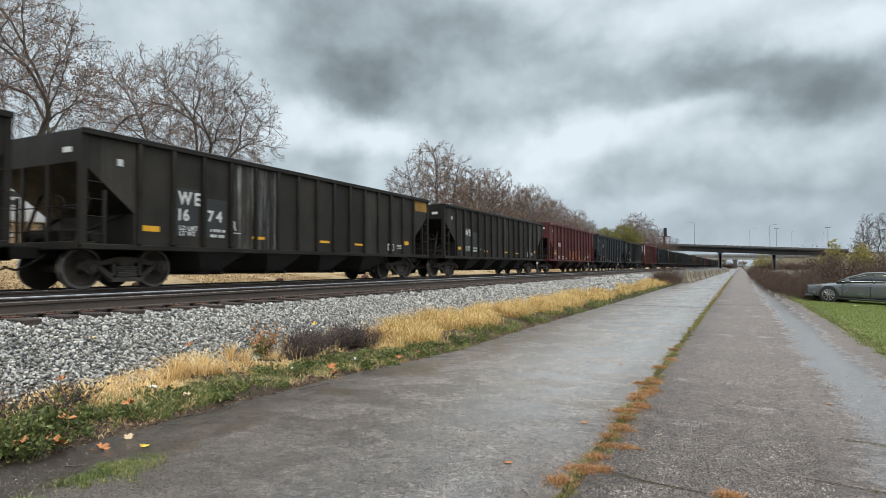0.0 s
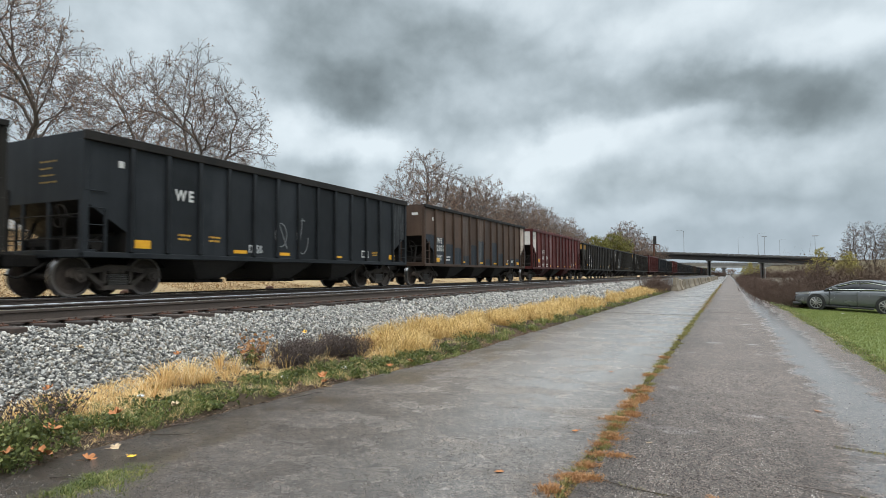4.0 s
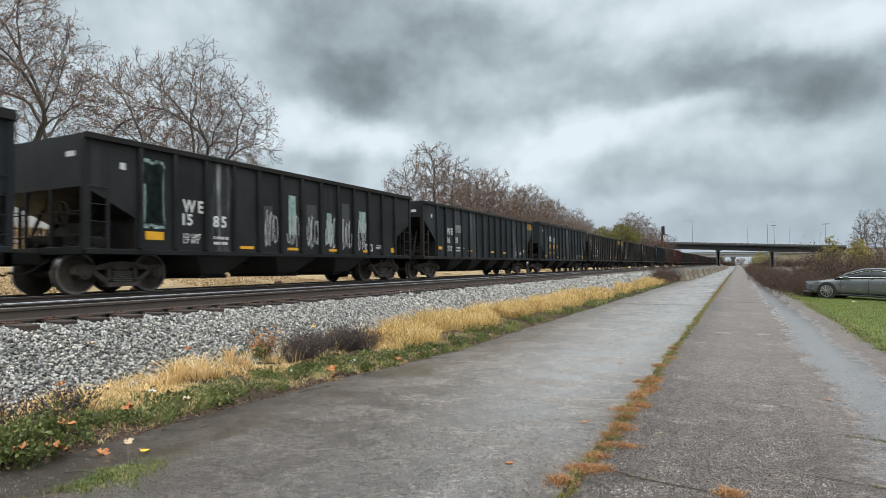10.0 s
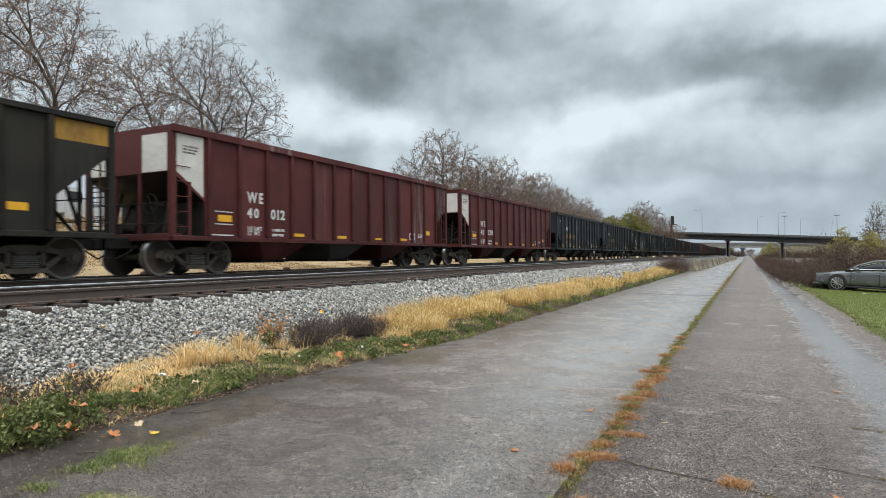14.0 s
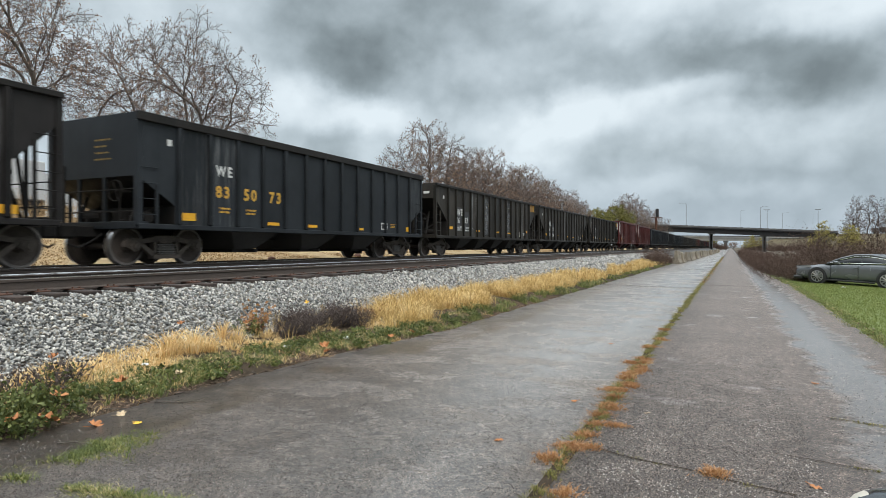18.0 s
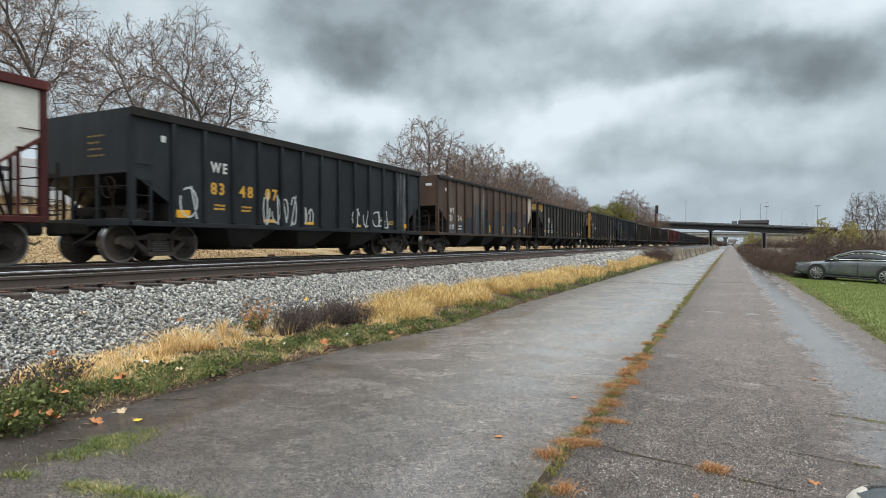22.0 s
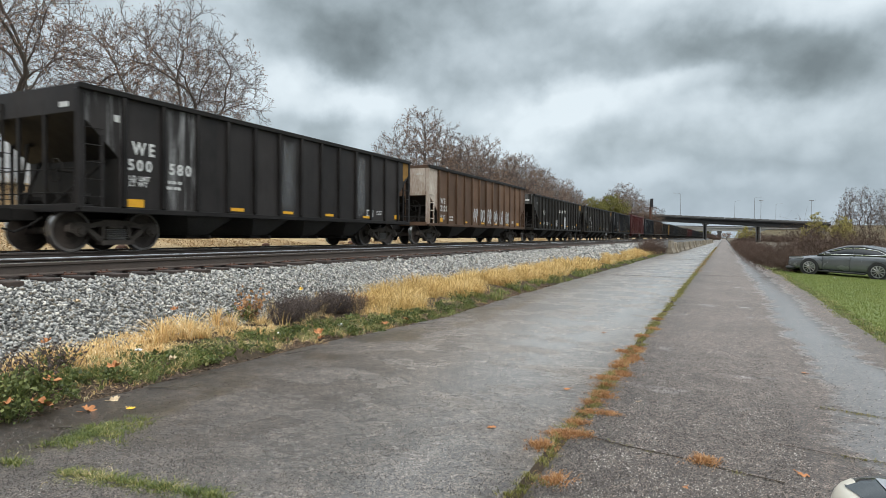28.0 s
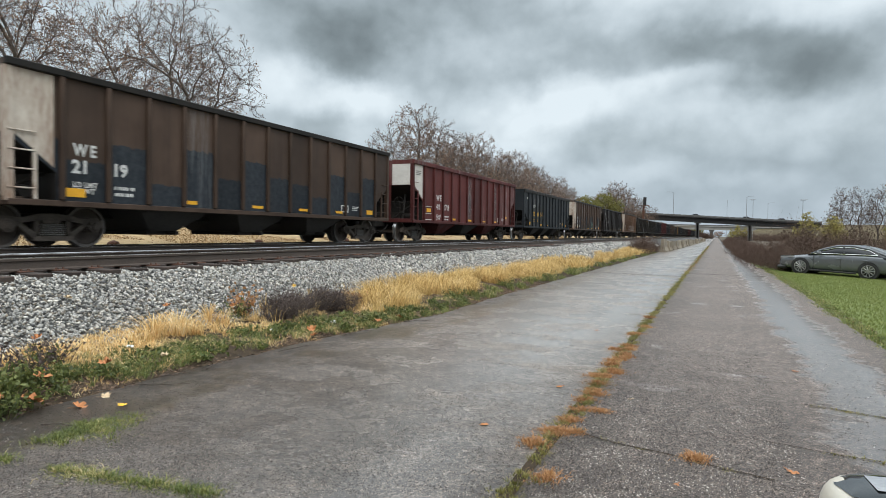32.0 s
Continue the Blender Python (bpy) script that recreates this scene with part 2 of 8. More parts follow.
def asphalt(name, dark, light, film):
    """Old asphalt with pale chips in a dark binder; film: where the wet film lies, as (x, half width, x's drift, gain), then the dry parts' gloss, the relief, the chips to a metre, and the
    x between which the dull, dirty edge gives way to worn, glossier paving."""
    m, nt, bsdf = material(name)
    vec = coords(nt)

    def chips(scale):
        v = nt.nodes.new("ShaderNodeTexVoronoi")
        v.inputs["Scale"].default_value = scale
        nt.links.new(vec, v.inputs["Vector"])
        s = nt.nodes.new("ShaderNodeSeparateColor")
        nt.links.new(v.outputs["Color"], s.inputs[0])
        return v.outputs["Distance"], s.outputs[0]

    far, pick = chips(film[6])
    near2, pick2 = chips(34.0)
    wide, mid, grain = noise_tex(nt, vec, 0.35, 4.0), noise_tex(nt, vec, 2.6, 5.0, 0.65), noise_tex(nt, vec, 30.0, 4.0, 0.7)
    base_col = ramp_of(nt, mix_of(nt, 0.5, mix_of(nt, 0.5, wide, mid), grain), [(0.33, dark), (0.67, light)])
    chip = ramp_of(nt, pick, [(0.0, (0.38, 0.37, 0.36)), (0.45, (0.86, 0.85, 0.83)), (0.78, (1.25, 1.22, 1.18)), (0.92, (1.45, 1.41, 1.35)), (1.0, (2.1, 2.03, 1.92))])
    col = mix_of(nt, 1.0, base_col, chip, "MULTIPLY")
    # chips lie thicker and thinner in hand-sized clusters
    col = mix_of(nt, 1.0, col, ramp_of(nt, noise_tex(nt, vec, 21.0, 3.0, 0.6), [(0.36, (0.66, 0.65, 0.64)), (0.5, (0.98, 0.98, 0.98)), (0.64, (1.38, 1.37, 1.36))]), "MULTIPLY")
    # the chips' rims sink into the dark binder
    rim = range_of(nt, far, 0.28, 0.60, 1.30, 0.34)
    dim = nt.nodes.new("ShaderNodeVectorMath")
    dim.operation = "SCALE"
    nt.links.new(col, dim.inputs[0])
    nt.links.new(rim, dim.inputs["Scale"])
    col = dim.outputs[0]
    # a few larger pale pebbles
    pebble = range_of(nt, pick2, 0.93, 0.96, 0.0, 1.0)
    small = range_of(nt, near2, 0.18, 0.26, 1.0, 0.0)
    both = nt.nodes.new("ShaderNodeMath")
    both.operation = "MULTIPLY"
    nt.links.new(pebble, both.inputs[0])
    nt.links.new(small, both.inputs[1])
    col = mix_of(nt, both.outputs[0], col, (0.34, 0.32, 0.29))
    # towards the far end single chips run together into a mottle as broad as a palm
    mottle = ramp_of(nt, noise_tex(nt, vec, 9.0, 3.0, 0.7), [(0.36, (0.72, 0.71, 0.70)), (0.64, (1.26, 1.27, 1.28))])
    col = mix_of(nt, 1.0, col, mottle, "MULTIPLY")
    # dark near, paler and bluer far: pit shade and grazing sheen put into the colour
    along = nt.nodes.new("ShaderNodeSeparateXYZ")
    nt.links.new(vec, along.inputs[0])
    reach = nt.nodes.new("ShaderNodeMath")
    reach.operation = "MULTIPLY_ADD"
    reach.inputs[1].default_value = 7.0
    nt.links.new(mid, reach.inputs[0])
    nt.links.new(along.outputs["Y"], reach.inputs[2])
    grazing_tone = ramp_of(nt, range_of(nt, reach.outputs[0], 5.0, 13.5, 0.0, 1.0), [(0.0, (0.50, 0.475, 0.455)), (0.35, (0.84, 0.83, 0.82)), (1.0, (1.46, 1.50, 1.54))])
    col = mix_of(nt, 1.0, col, grazing_tone, "MULTIPLY")
    # trodden dirt on the edge
    side = nt.nodes.new("ShaderNodeSeparateXYZ")
    nt.links.new(vec, side.inputs[0])
    dirt_at = nt.nodes.new("ShaderNodeMath")
    dirt_at.operation = "MULTIPLY_ADD"
    dirt_at.inputs[1].default_value = 1.6
    nt.links.new(mid, dirt_at.inputs[0])
    nt.links.new(side.outputs["X"], dirt_at.inputs[2])
    col = mix_of(nt, range_of(nt, dirt_at.outputs[0], film[7] + 0.5, film[8] + 0.5, 0.80, 0.0), col, mix_of(nt, 1.0, col, (0.34, 0.275, 0.235), "MULTIPLY"))
    nt.links.new(col, bsdf.inputs["Base Color"])
    # the wet film lies in a long shallow hollow along the lane
    sp = nt.nodes.new("ShaderNodeSeparateXYZ")
    nt.links.new(vec, sp.inputs[0])
    wander = noise_tex(nt, coords(nt, "Object", (0.3, 0.22, 1)), 1.0, 3.0)
    pos = nt.nodes.new("ShaderNodeMath")
    pos.operation = "MULTIPLY_ADD"
    pos.inputs[1].default_value = film[2]
    nt.links.new(wander, pos.inputs[0])
    nt.links.new(sp.outputs["X"], pos.inputs[2])
    off = nt.nodes.new("ShaderNodeMath")
    off.operation = "SUBTRACT"
    off.inputs[1].default_value = film[0] + film[2] * 0.5
    nt.links.new(pos.outputs[0], off.inputs[0])
    size = nt.nodes.new("ShaderNodeMath")
    size.operation = "ABSOLUTE"
    nt.links.new(off.outputs[0], size.inputs[0])
    lane = range_of(nt, size.outputs[0], film[1] * 0.2, film[1], film[3], 0.0)
    patches = noise_tex(nt, coords(nt, "Object", (0.8, 0.9, 1)), 1.1, 7.0, 0.65, 0.0)
    add = nt.nodes.new("ShaderNodeMath")
    add.operation = "ADD"
    nt.links.new(lane, add.inputs[0])
    nt.links.new(patches, add.inputs[1])
    wet = range_of(nt, add.outputs[0], 0.60, 0.75, 0.0, 1.0)
    nt.links.new(range_of(nt, wet, 0, 1, 0.6, 0.35), bsdf.inputs["Roughness"])
    nt.links.new(range_of(nt, wet, 0, 1, 0.5, 0.6), bsdf.inputs["Specular IOR Level"])
    speck = nt.nodes.new("ShaderNodeMath")
    speck.operation = "MULTIPLY"
    nt.links.new(range_of(nt, wet, 0, 1, film[4], 1.0), speck.inputs[0])
    nt.links.new(range_of(nt, mix_of(nt, 0.5, pick, grain), 0.25, 0.70, 0.72, 1.0), speck.inputs[1])
    worn = nt.nodes.new("ShaderNodeMath")
    worn.operation = "MULTIPLY_ADD"
    worn.inputs[1].default_value = 1.6
    nt.links.new(patches, worn.inputs[0])
    nt.links.new(sp.outputs["X"], worn.inputs[2])
    gloss = nt.nodes.new("ShaderNodeMath")
    gloss.operation = "MULTIPLY"
    nt.links.new(speck.outputs[0], gloss.inputs[0])
    nt.links.new(range_of(nt, worn.outputs[0], film[7] + 0.8, film[8] + 0.8, 0.15, 1.0), gloss.inputs[1])
    nt.links.new(gloss.outputs[0], bsdf.inputs["Coat Weight"])
    nt.links.new(range_of(nt, wet, 0, 1, 0.46, 0.17), bsdf.inputs["Coat Roughness"])
    bsdf.inputs["Coat IOR"].default_value = 1.55
    height = nt.nodes.new("ShaderNodeMath")
    height.operation = "ADD"
    nt.links.new(far, height.inputs[0])
    nt.links.new(grain, height.inputs[1])
    b = nt.nodes.new("ShaderNodeBump")
    b.inputs["Distance"].default_value = 0.006
    nt.links.new(range_of(nt, wet, 0, 1, film[5], 0.08), b.inputs["Strength"])
    nt.links.new(height.outputs[0], b.inputs["Height"])
    nt.links.new(b.outputs[0], bsdf.inputs["Normal"])
    return m


def car_paint(name, dark, light, rust, rust_at=0.62, rough=0.5, lower=None, pale=(0.27, 0.27, 0.27), bay=None):
    """Weathered freight-car paint: soot, vertical streaks, rust; bay: the ribs' step and the first rib's place, so that wear and
    repaint keep to the panels; lower: a second coat, panel by panel, of uneven height."""
    m, nt, bsdf = material(name, rough)
    vec = coords(nt)
    streak = noise_tex(nt, coords(nt, "Object", (1, 1, 0.09)), 2.8, 7.0, 0.7)
    wide, grain = noise_tex(nt, vec, 0.8, 4.0), noise_tex(nt, vec, 9.0, 6.0, 0.65)
    col = ramp_of(nt, mix_of(nt, 0.5, streak, wide), [(0.32, dark), (0.68, light)])

    def calc(op, a, b, c=None):
        n = nt.nodes.new("ShaderNodeMath")
        n.operation = op
        for i, v in enumerate((a, b, c)):
            if v is None:
                continue
            if isinstance(v, (int, float)):
                n.inputs[i].default_value = v
            else:
                nt.links.new(v, n.inputs[i])
        return n.outputs[0]

    def dice(seed):
        n = nt.nodes.new("ShaderNodeTexWhiteNoise")
        n.noise_dimensions = "1D"
        nt.links.new(seed, n.inputs["W"])
        return n.outputs["Value"]

    tone = range_of(nt, random_of(nt), 0, 1, 0.92, 1.34)
    if bay:
        sp = nt.nodes.new("ShaderNodeSeparateXYZ")
        nt.links.new(vec, sp.inputs[0])
        cell = calc("FLOOR", calc("DIVIDE", calc("SUBTRACT", sp.outputs["Y"], bay[1]), bay[0]), 0)
        seed = calc("MULTIPLY_ADD", random_of(nt), 91.0, cell)
        if lower:
            edge = range_of(nt, dice(seed), 0, 1, 0.95, 2.4)
            ragged = calc("MULTIPLY_ADD", grain, 0.25, edge)
            second = ramp_of(nt, grain, [(0.3, lower[0]), (0.7, lower[1])])
            col = mix_of(nt, calc("LESS_THAN", sp.outputs["Z"], ragged), col, second)
        tone = calc("MULTIPLY", tone, range_of(nt, dice(calc("ADD", seed, 17.3)), 0, 1, 0.72, 1.25))
    worn = range_of(nt, mix_of(nt, 0.5, streak, grain), rust_at, rust_at + 0.12, 0.0, 0.75)
    col = mix_of(nt, worn, col, rust)
    if bay:
        # a few panels, different on each car, have worn pale in vertical streaks and smears
        chosen = range_of(nt, dice(calc("ADD", seed, 5.7)), 0.72, 0.98, 0.0, 0.85)
        fibre = range_of(nt, noise_tex(nt, coords(nt, "Object", (1, 1, 0.05)), 5.0, 8.0, 0.75), 0.49, 0.63, 0.0, 1.0)
        smear = range_of(nt, noise_tex(nt, coords(nt, "Object", (1, 1, 0.5)), 2.2, 6.0, 0.7), 0.40, 0.58, 0.45, 1.0)
        col = mix_of(nt, calc("MULTIPLY", chosen, calc("MULTIPLY", fibre, smear)), col, pale)
    n = nt.nodes.new("ShaderNodeVectorMath")
    n.operation = "SCALE"
    nt.links.new(col, n.inputs[0])
    nt.links.new(tone, n.inputs["Scale"])
    nt.links.new(n.outputs[0], bsdf.inputs["Base Color"])
    nt.links.new(range_of(nt, streak, 0.3, 0.7, rough - 0.12, rough + 0.2), bsdf.inputs["Roughness"])
    bsdf.inputs["Specular IOR Level"].default_value = 0.16
    bump_of(nt, bsdf, noise_tex(nt, vec, 2.4, 4.0), 0.25, 0.03)
    return m


def washed_paint():
    """Pale, rain-washed film that thins out towards the edges of its patch and lets the coat below show through."""
    m, nt, bsdf = material("rain_washed_paint", 0.7)
    bsdf.inputs["Base Color"].default_value = (0.26, 0.265, 0.275, 1)

    def calc(op, a, b):
        n = nt.nodes.new("ShaderNodeMath")
        n.operation = op
        for i, v in enumerate((a, b)):
            if isinstance(v, (int, float)):
                n.inputs[i].default_value = v
            else:
                nt.links.new(v, n.inputs[i])
        return n.outputs[0]

    sp = nt.nodes.new("ShaderNodeSeparateXYZ")
    nt.links.new(coords(nt, "Generated"), sp.inputs[0])
    fade = 1.0
    for axis, power in (("X", 2.0), ("Y", 6.0)):
        away = calc("ABSOLUTE", calc("SUBTRACT", calc("MULTIPLY", sp.outputs[axis], 2.0), 1.0), 0.0)
        fade = calc("MULTIPLY", calc("SUBTRACT", 1.0, calc("POWER", away, power)), fade)
    fibre = range_of(nt, noise_tex(nt, coords(nt, "Object", (3.0, 0.35, 1)), 2.4, 7.0, 0.65), 0.32, 0.70, 0.05, 0.55)
    clear, mx = nt.nodes.new("ShaderNodeBsdfTransparent"), nt.nodes.new("ShaderNodeMixShader")
    nt.links.new(calc("MULTIPLY", fade, fibre), mx.inputs[0])
    nt.links.new(clear.outputs[0], mx.inputs[1])
    nt.links.new(bsdf.outputs[0], mx.inputs[2])
    nt.links.new(mx.outputs[0], nt.nodes["Material Output"].inputs[0])
    return m


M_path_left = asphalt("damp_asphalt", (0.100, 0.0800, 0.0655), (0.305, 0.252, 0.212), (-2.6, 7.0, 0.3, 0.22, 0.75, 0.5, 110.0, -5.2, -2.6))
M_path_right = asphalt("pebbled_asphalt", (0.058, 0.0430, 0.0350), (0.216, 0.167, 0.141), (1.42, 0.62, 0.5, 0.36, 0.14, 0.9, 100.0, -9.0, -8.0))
M_soil = simple("soil", (0.026, 0.019, 0.014), (0.075, 0.056, 0.038), 7.0, 0.95, bump=0.6)
M_soil.node_tree.nodes["Principled BSDF"].inputs["Specular IOR Level"].default_value = 0.08
M_lawn = simple("lawn_turf", (0.09, 0.12, 0.03), (0.16, 0.19, 0.055), 1.2, 0.9, bump=0.5)
M_bed = simple("ballast_bed", (0.022, 0.021, 0.02), (0.10, 0.098, 0.094), 14.0, 0.9, bump=0.6)
M_straw_bank = simple("straw_covered_bank", (0.22, 0.15, 0.075), (0.46, 0.34, 0.18), 3.0, 0.95, bump=0.6)
M_rail_side = simple("rusty_rail_steel", (0.048, 0.036, 0.030), (0.090, 0.069, 0.057), 5.0, 0.75, 0.05)
M_rail_head = simple("polished_rail_head", (0.86, 0.86, 0.86), (0.92, 0.92, 0.92), 0.4, 0.24, 1.0, 0.0)
M_tie = simple("creosoted_wood", (0.016, 0.012, 0.0105), (0.062, 0.044, 0.036), 3.0, 0.9, stretch=(1, 6, 6), spread=0.35)
M_plate = simple("rusty_iron", (0.07, 0.035, 0.025), (0.15, 0.075, 0.05), 8.0, 0.85, 0.2)
M_concrete = simple("weathered_concrete", (0.085, 0.07, 0.05), (0.29, 0.25, 0.19), 2.4, 0.95, spread=0.3, bump=0.5)
M_bridge = simple("dark_steel_girder", (0.012, 0.012, 0.013), (0.028, 0.028, 0.03), 0.4, 0.85)
M_parapet = simple("grey_bridge_concrete", (0.08, 0.08, 0.078), (0.125, 0.124, 0.12), 0.3, 0.9)
M_steel_grey = simple("galvanised_steel", (0.22, 0.23, 0.24), (0.36, 0.37, 0.38), 2.0, 0.5, 0.6)
M_bark = simple("grey_brown_bark", (0.04, 0.032, 0.026), (0.10, 0.083, 0.068), 1.5, 0.95, stretch=(1, 1, 0.3))
M_twig = simple("dark_dry_twigs", (0.06, 0.045, 0.038), (0.13, 0.098, 0.082), 4.0, 0.95, bump=0)
M_brown_leaf = leafy("withered_leaves", [(0, (0.12, 0.072, 0.052)), (0.5, (0.25, 0.16, 0.11)), (1, (0.42, 0.29, 0.205))])
M_yellow_leaf = leafy("yellow_green_leaves", [(0, (0.17, 0.16, 0.035)), (0.5, (0.36, 0.32, 0.07)), (1, (0.58, 0.46, 0.13))], 0.6, 0.35)
M_green_leaf = leafy("olive_green_leaves", [(0, (0.08, 0.088, 0.02)), (0.5, (0.19, 0.185, 0.045)), (1, (0.36, 0.31, 0.09))], 0.6, 0.35)
M_litter_leaf = leafy("leaf_litter", [(0, (0.05, 0.032, 0.024)), (0.4, (0.12, 0.075, 0.05)), (0.75, (0.24, 0.16, 0.10)), (1, (0.48, 0.36, 0.22))], 0.85, 0.0)
M_chaff = leafy("straw_chaff", [(0, (0.14, 0.085, 0.045)), (0.45, (0.34, 0.23, 0.12)), (1, (0.66, 0.50, 0.29))], 0.9, 0.0)
M_dry_grass = leafy("golden_dry_grass", [(0, (0.26, 0.15, 0.05)), (0.35, (0.52, 0.34, 0.12)), (0.7, (0.76, 0.56, 0.24)), (1, (0.92, 0.80, 0.50))], 0.75, 0.3)
M_pale_straw = leafy("pale_curled_straw", [(0, (0.40, 0.23, 0.085)), (0.35, (0.68, 0.45, 0.19)), (0.7, (0.88, 0.68, 0.36)), (1, (0.96, 0.87, 0.62))], 0.75, 0.3)
M_olive = leafy("olive_seam_weed", [(0, (0.07, 0.08, 0.02)), (0.5, (0.21, 0.20, 0.055)), (1, (0.46, 0.37, 0.16))])
M_green_grass = leafy("green_grass_blades", [(0, (0.05, 0.07, 0.016)), (0.35, (0.11, 0.145, 0.036)), (0.6, (0.215, 0.235, 0.068)), (0.8, (0.42, 0.36, 0.16)), (1, (0.68, 0.54, 0.32))])
M_lawn_blade = leafy("lawn_blades", [(0, (0.11, 0.145, 0.03)), (0.6, (0.18, 0.22, 0.05)), (0.9, (0.27, 0.27, 0.09)), (1, (0.36, 0.31, 0.14))])
M_weed = leafy("weed_leaves", [(0, (0.026, 0.034, 0.011)), (0.4, (0.078, 0.102, 0.026)), (0.7, (0.18, 0.20, 0.055)), (0.88, (0.36, 0.35, 0.12)), (1, (0.40, 0.27, 0.13))])
M_rust_weed = leafy("rust_brown_weed", [(0, (0.22, 0.10, 0.04)), (0.6, (0.42, 0.21, 0.085)), (1, (0.60, 0.38, 0.19))])
M_dark_weed = leafy("dead_dark_weed", [(0, (0.045, 0.033, 0.03)), (0.7, (0.10, 0.075, 0.065)), (1, (0.21, 0.16, 0.125))], 0.9, 0.0)
M_bush = leafy("red_brown_brush", [(0, (0.040, 0.024, 0.018)), (0.6, (0.085, 0.051, 0.036)), (1, (0.16, 0.10, 0.068))], 0.9, 0.0)


# ---- mesh helpers ----
def finish(me, mat, smooth=False):
    me.materials.append(mat)
    if smooth:
        me.polygons.foreach_set("use_smooth", [True] * len(me.polygons))
    me.update()
    return me


def mesh_of(name, bm, mat, smooth=False):
    me = bpy.data.meshes.new(name)
    bmesh.ops.recalc_face_normals(bm, faces=bm.faces)
    bm.to_mesh(me)
    bm.free()
    return finish(me, mat, smooth)


def raw_mesh(name, verts, faces, mat, smooth=False):
    me = bpy.data.meshes.new(name)
    me.from_pydata(verts, [], faces)
    return finish(me, mat, smooth)


def fast_mesh(name, verts, tris, mat, smooth=False):
    """A mesh from arrays of corners (n, 3) and triangles (m, 3)."""
    me = bpy.data.meshes.new(name)
    verts, tris = np.asarray(verts, np.float32), np.asarray(tris, np.int32)
    me.vertices.add(len(verts))
    me.vertices.foreach_set("co", verts.ravel())
    me.loops.add(tris.size)
    me.loops.foreach_set("vertex_index", tris.ravel())
    me.polygons.add(len(tris))
    me.polygons.foreach_set("loop_start", np.arange(0, tris.size, 3, dtype=np.int32))
    finish(me, mat, smooth)
    me.validate()
    return me


def piece(name, me, parent, at=None, label=""):
    """One object on a mesh, under its parent."""
    ob = new(name, me)
    ob.parent = parent
    if at is not None:
        ob.matrix_basis = at
    if label:
        ob["label"] = label
    return ob


def part(name, bm, mat, parent, label="", smooth=False, at=None):
    return piece(name, mesh_of(name, bm, mat, smooth), parent, at, label)


def base(name, m, label, category, group="", kind=""):
    ob = new(name)
    ob.empty_display_size = 0.2
    ob.matrix_basis = m
    return tagged(ob, label, category, group, kind)


def add_box(bm, x0, x1, y0, y1, z0, z1, bevel=0.0):
    r = bmesh.ops.create_cube(bm, size=1.0, matrix=Matrix.Translation(((x0 + x1) / 2, (y0 + y1) / 2, (z0 + z1) / 2)) @ Matrix.Diagonal((x1 - x0, y1 - y0, z1 - z0, 1)))
    if bevel:
        edges = {e for v in r["verts"] for e in v.link_edges}
        bmesh.ops.bevel(bm, geom=list(edges), offset=bevel, segments=1, affect="EDGES")
    return bm


def box(x0, x1, y0, y1, z0, z1, bevel=0.0):
    return add_box(bmesh.new(), x0, x1, y0, y1, z0, z1, bevel)


def add_tube(bm, a, b, r0, r1=None, n=8):
    a, b = Vector(a), Vector(b)
    turn = (b - a).to_track_quat("Z", "Y").to_matrix().to_4x4()
    bmesh.ops.create_cone(bm, cap_ends=True, segments=n, radius1=r0, radius2=r0 if r1 is None else r1, depth=(b - a).length, matrix=Matrix.Translation((a + b) / 2) @ turn)
    return bm


def add_prism(bm, outline, axis, lo, hi):
    """A flat outline [(u, v)] drawn out along an axis: 'x' takes (y, z), 'y' takes (x, z), 'z' takes (x, y)."""
    put = {"x": lambda u, v, w: (w, u, v), "y": lambda u, v, w: (u, w, v), "z": lambda u, v, w: (u, v, w)}[axis]
    lower = [bm.verts.new(put(u, v, lo)) for u, v in outline]
    upper = [bm.verts.new(put(u, v, hi)) for u, v in outline]
    bm.faces.new(lower[::-1])
    bm.faces.new(upper)
    n = len(outline)
    for i in range(n):
        bm.faces.new((lower[i], lower[(i + 1) % n], upper[(i + 1) % n], upper[i]))
    return bm


def add_lathe(bm, profile, n=20, axis="x"):
    """Turns a profile [(radius, along)] round an axis."""
    rings = []
    for r, w in profile:
        ring = []
        for i in range(n):
            c, s = math.cos(2 * math.pi * i / n) * r, math.sin(2 * math.pi * i / n) * r
            ring.append(bm.verts.new((w, c, s) if axis == "x" else (c, s, w)))
        rings.append(ring)
    for p, q in zip(rings, rings[1:]):
        for i in range(n):
            bm.faces.new((p[i], p[(i + 1) % n], q[(i + 1) % n], q[i]))
    bm.faces.new(rings[0][::-1])
    bm.faces.new(rings[-1])
    return bm


def wavy(x, y, s=1.0, seed=0.0):
    return noise.noise((x * s + seed, y * s - seed, seed * 1.7))


# ---- ground: one sheet, with the verge, the track bed and the bank behind it ----
PROFILE = [(-2500, 3.0), (-600, 3.0), (-120, 3.0), (-60, 3.0), (-34, 3.0), (-27, 2.95), (-23, 2.2), (-19.5, 1.45), (-17.3, 1.12), (-16.2, 0.97), (-12, 0.97), (-8.5, 0.965), (-8.2, 0.94),
           (-7.7, 0.67), (-7.1, 0.26), (-6.8, 0.17), (-6.2, 0.10), (-5.72, 0.03), (-5.35, -0.05), (-4.9, -0.06), (-1, -0.05), (2.0, -0.05), (2.5, -0.01), (4, -0.04), (6.5, -0.13), (10, -0.30), (16, -0.45), (40, -0.4),
           (120, 0.0), (600, 0.0), (2500, 0.0)]


def ground_height(x):
    xs, zs = zip(*PROFILE)
    return float(np.interp(x, xs, zs))


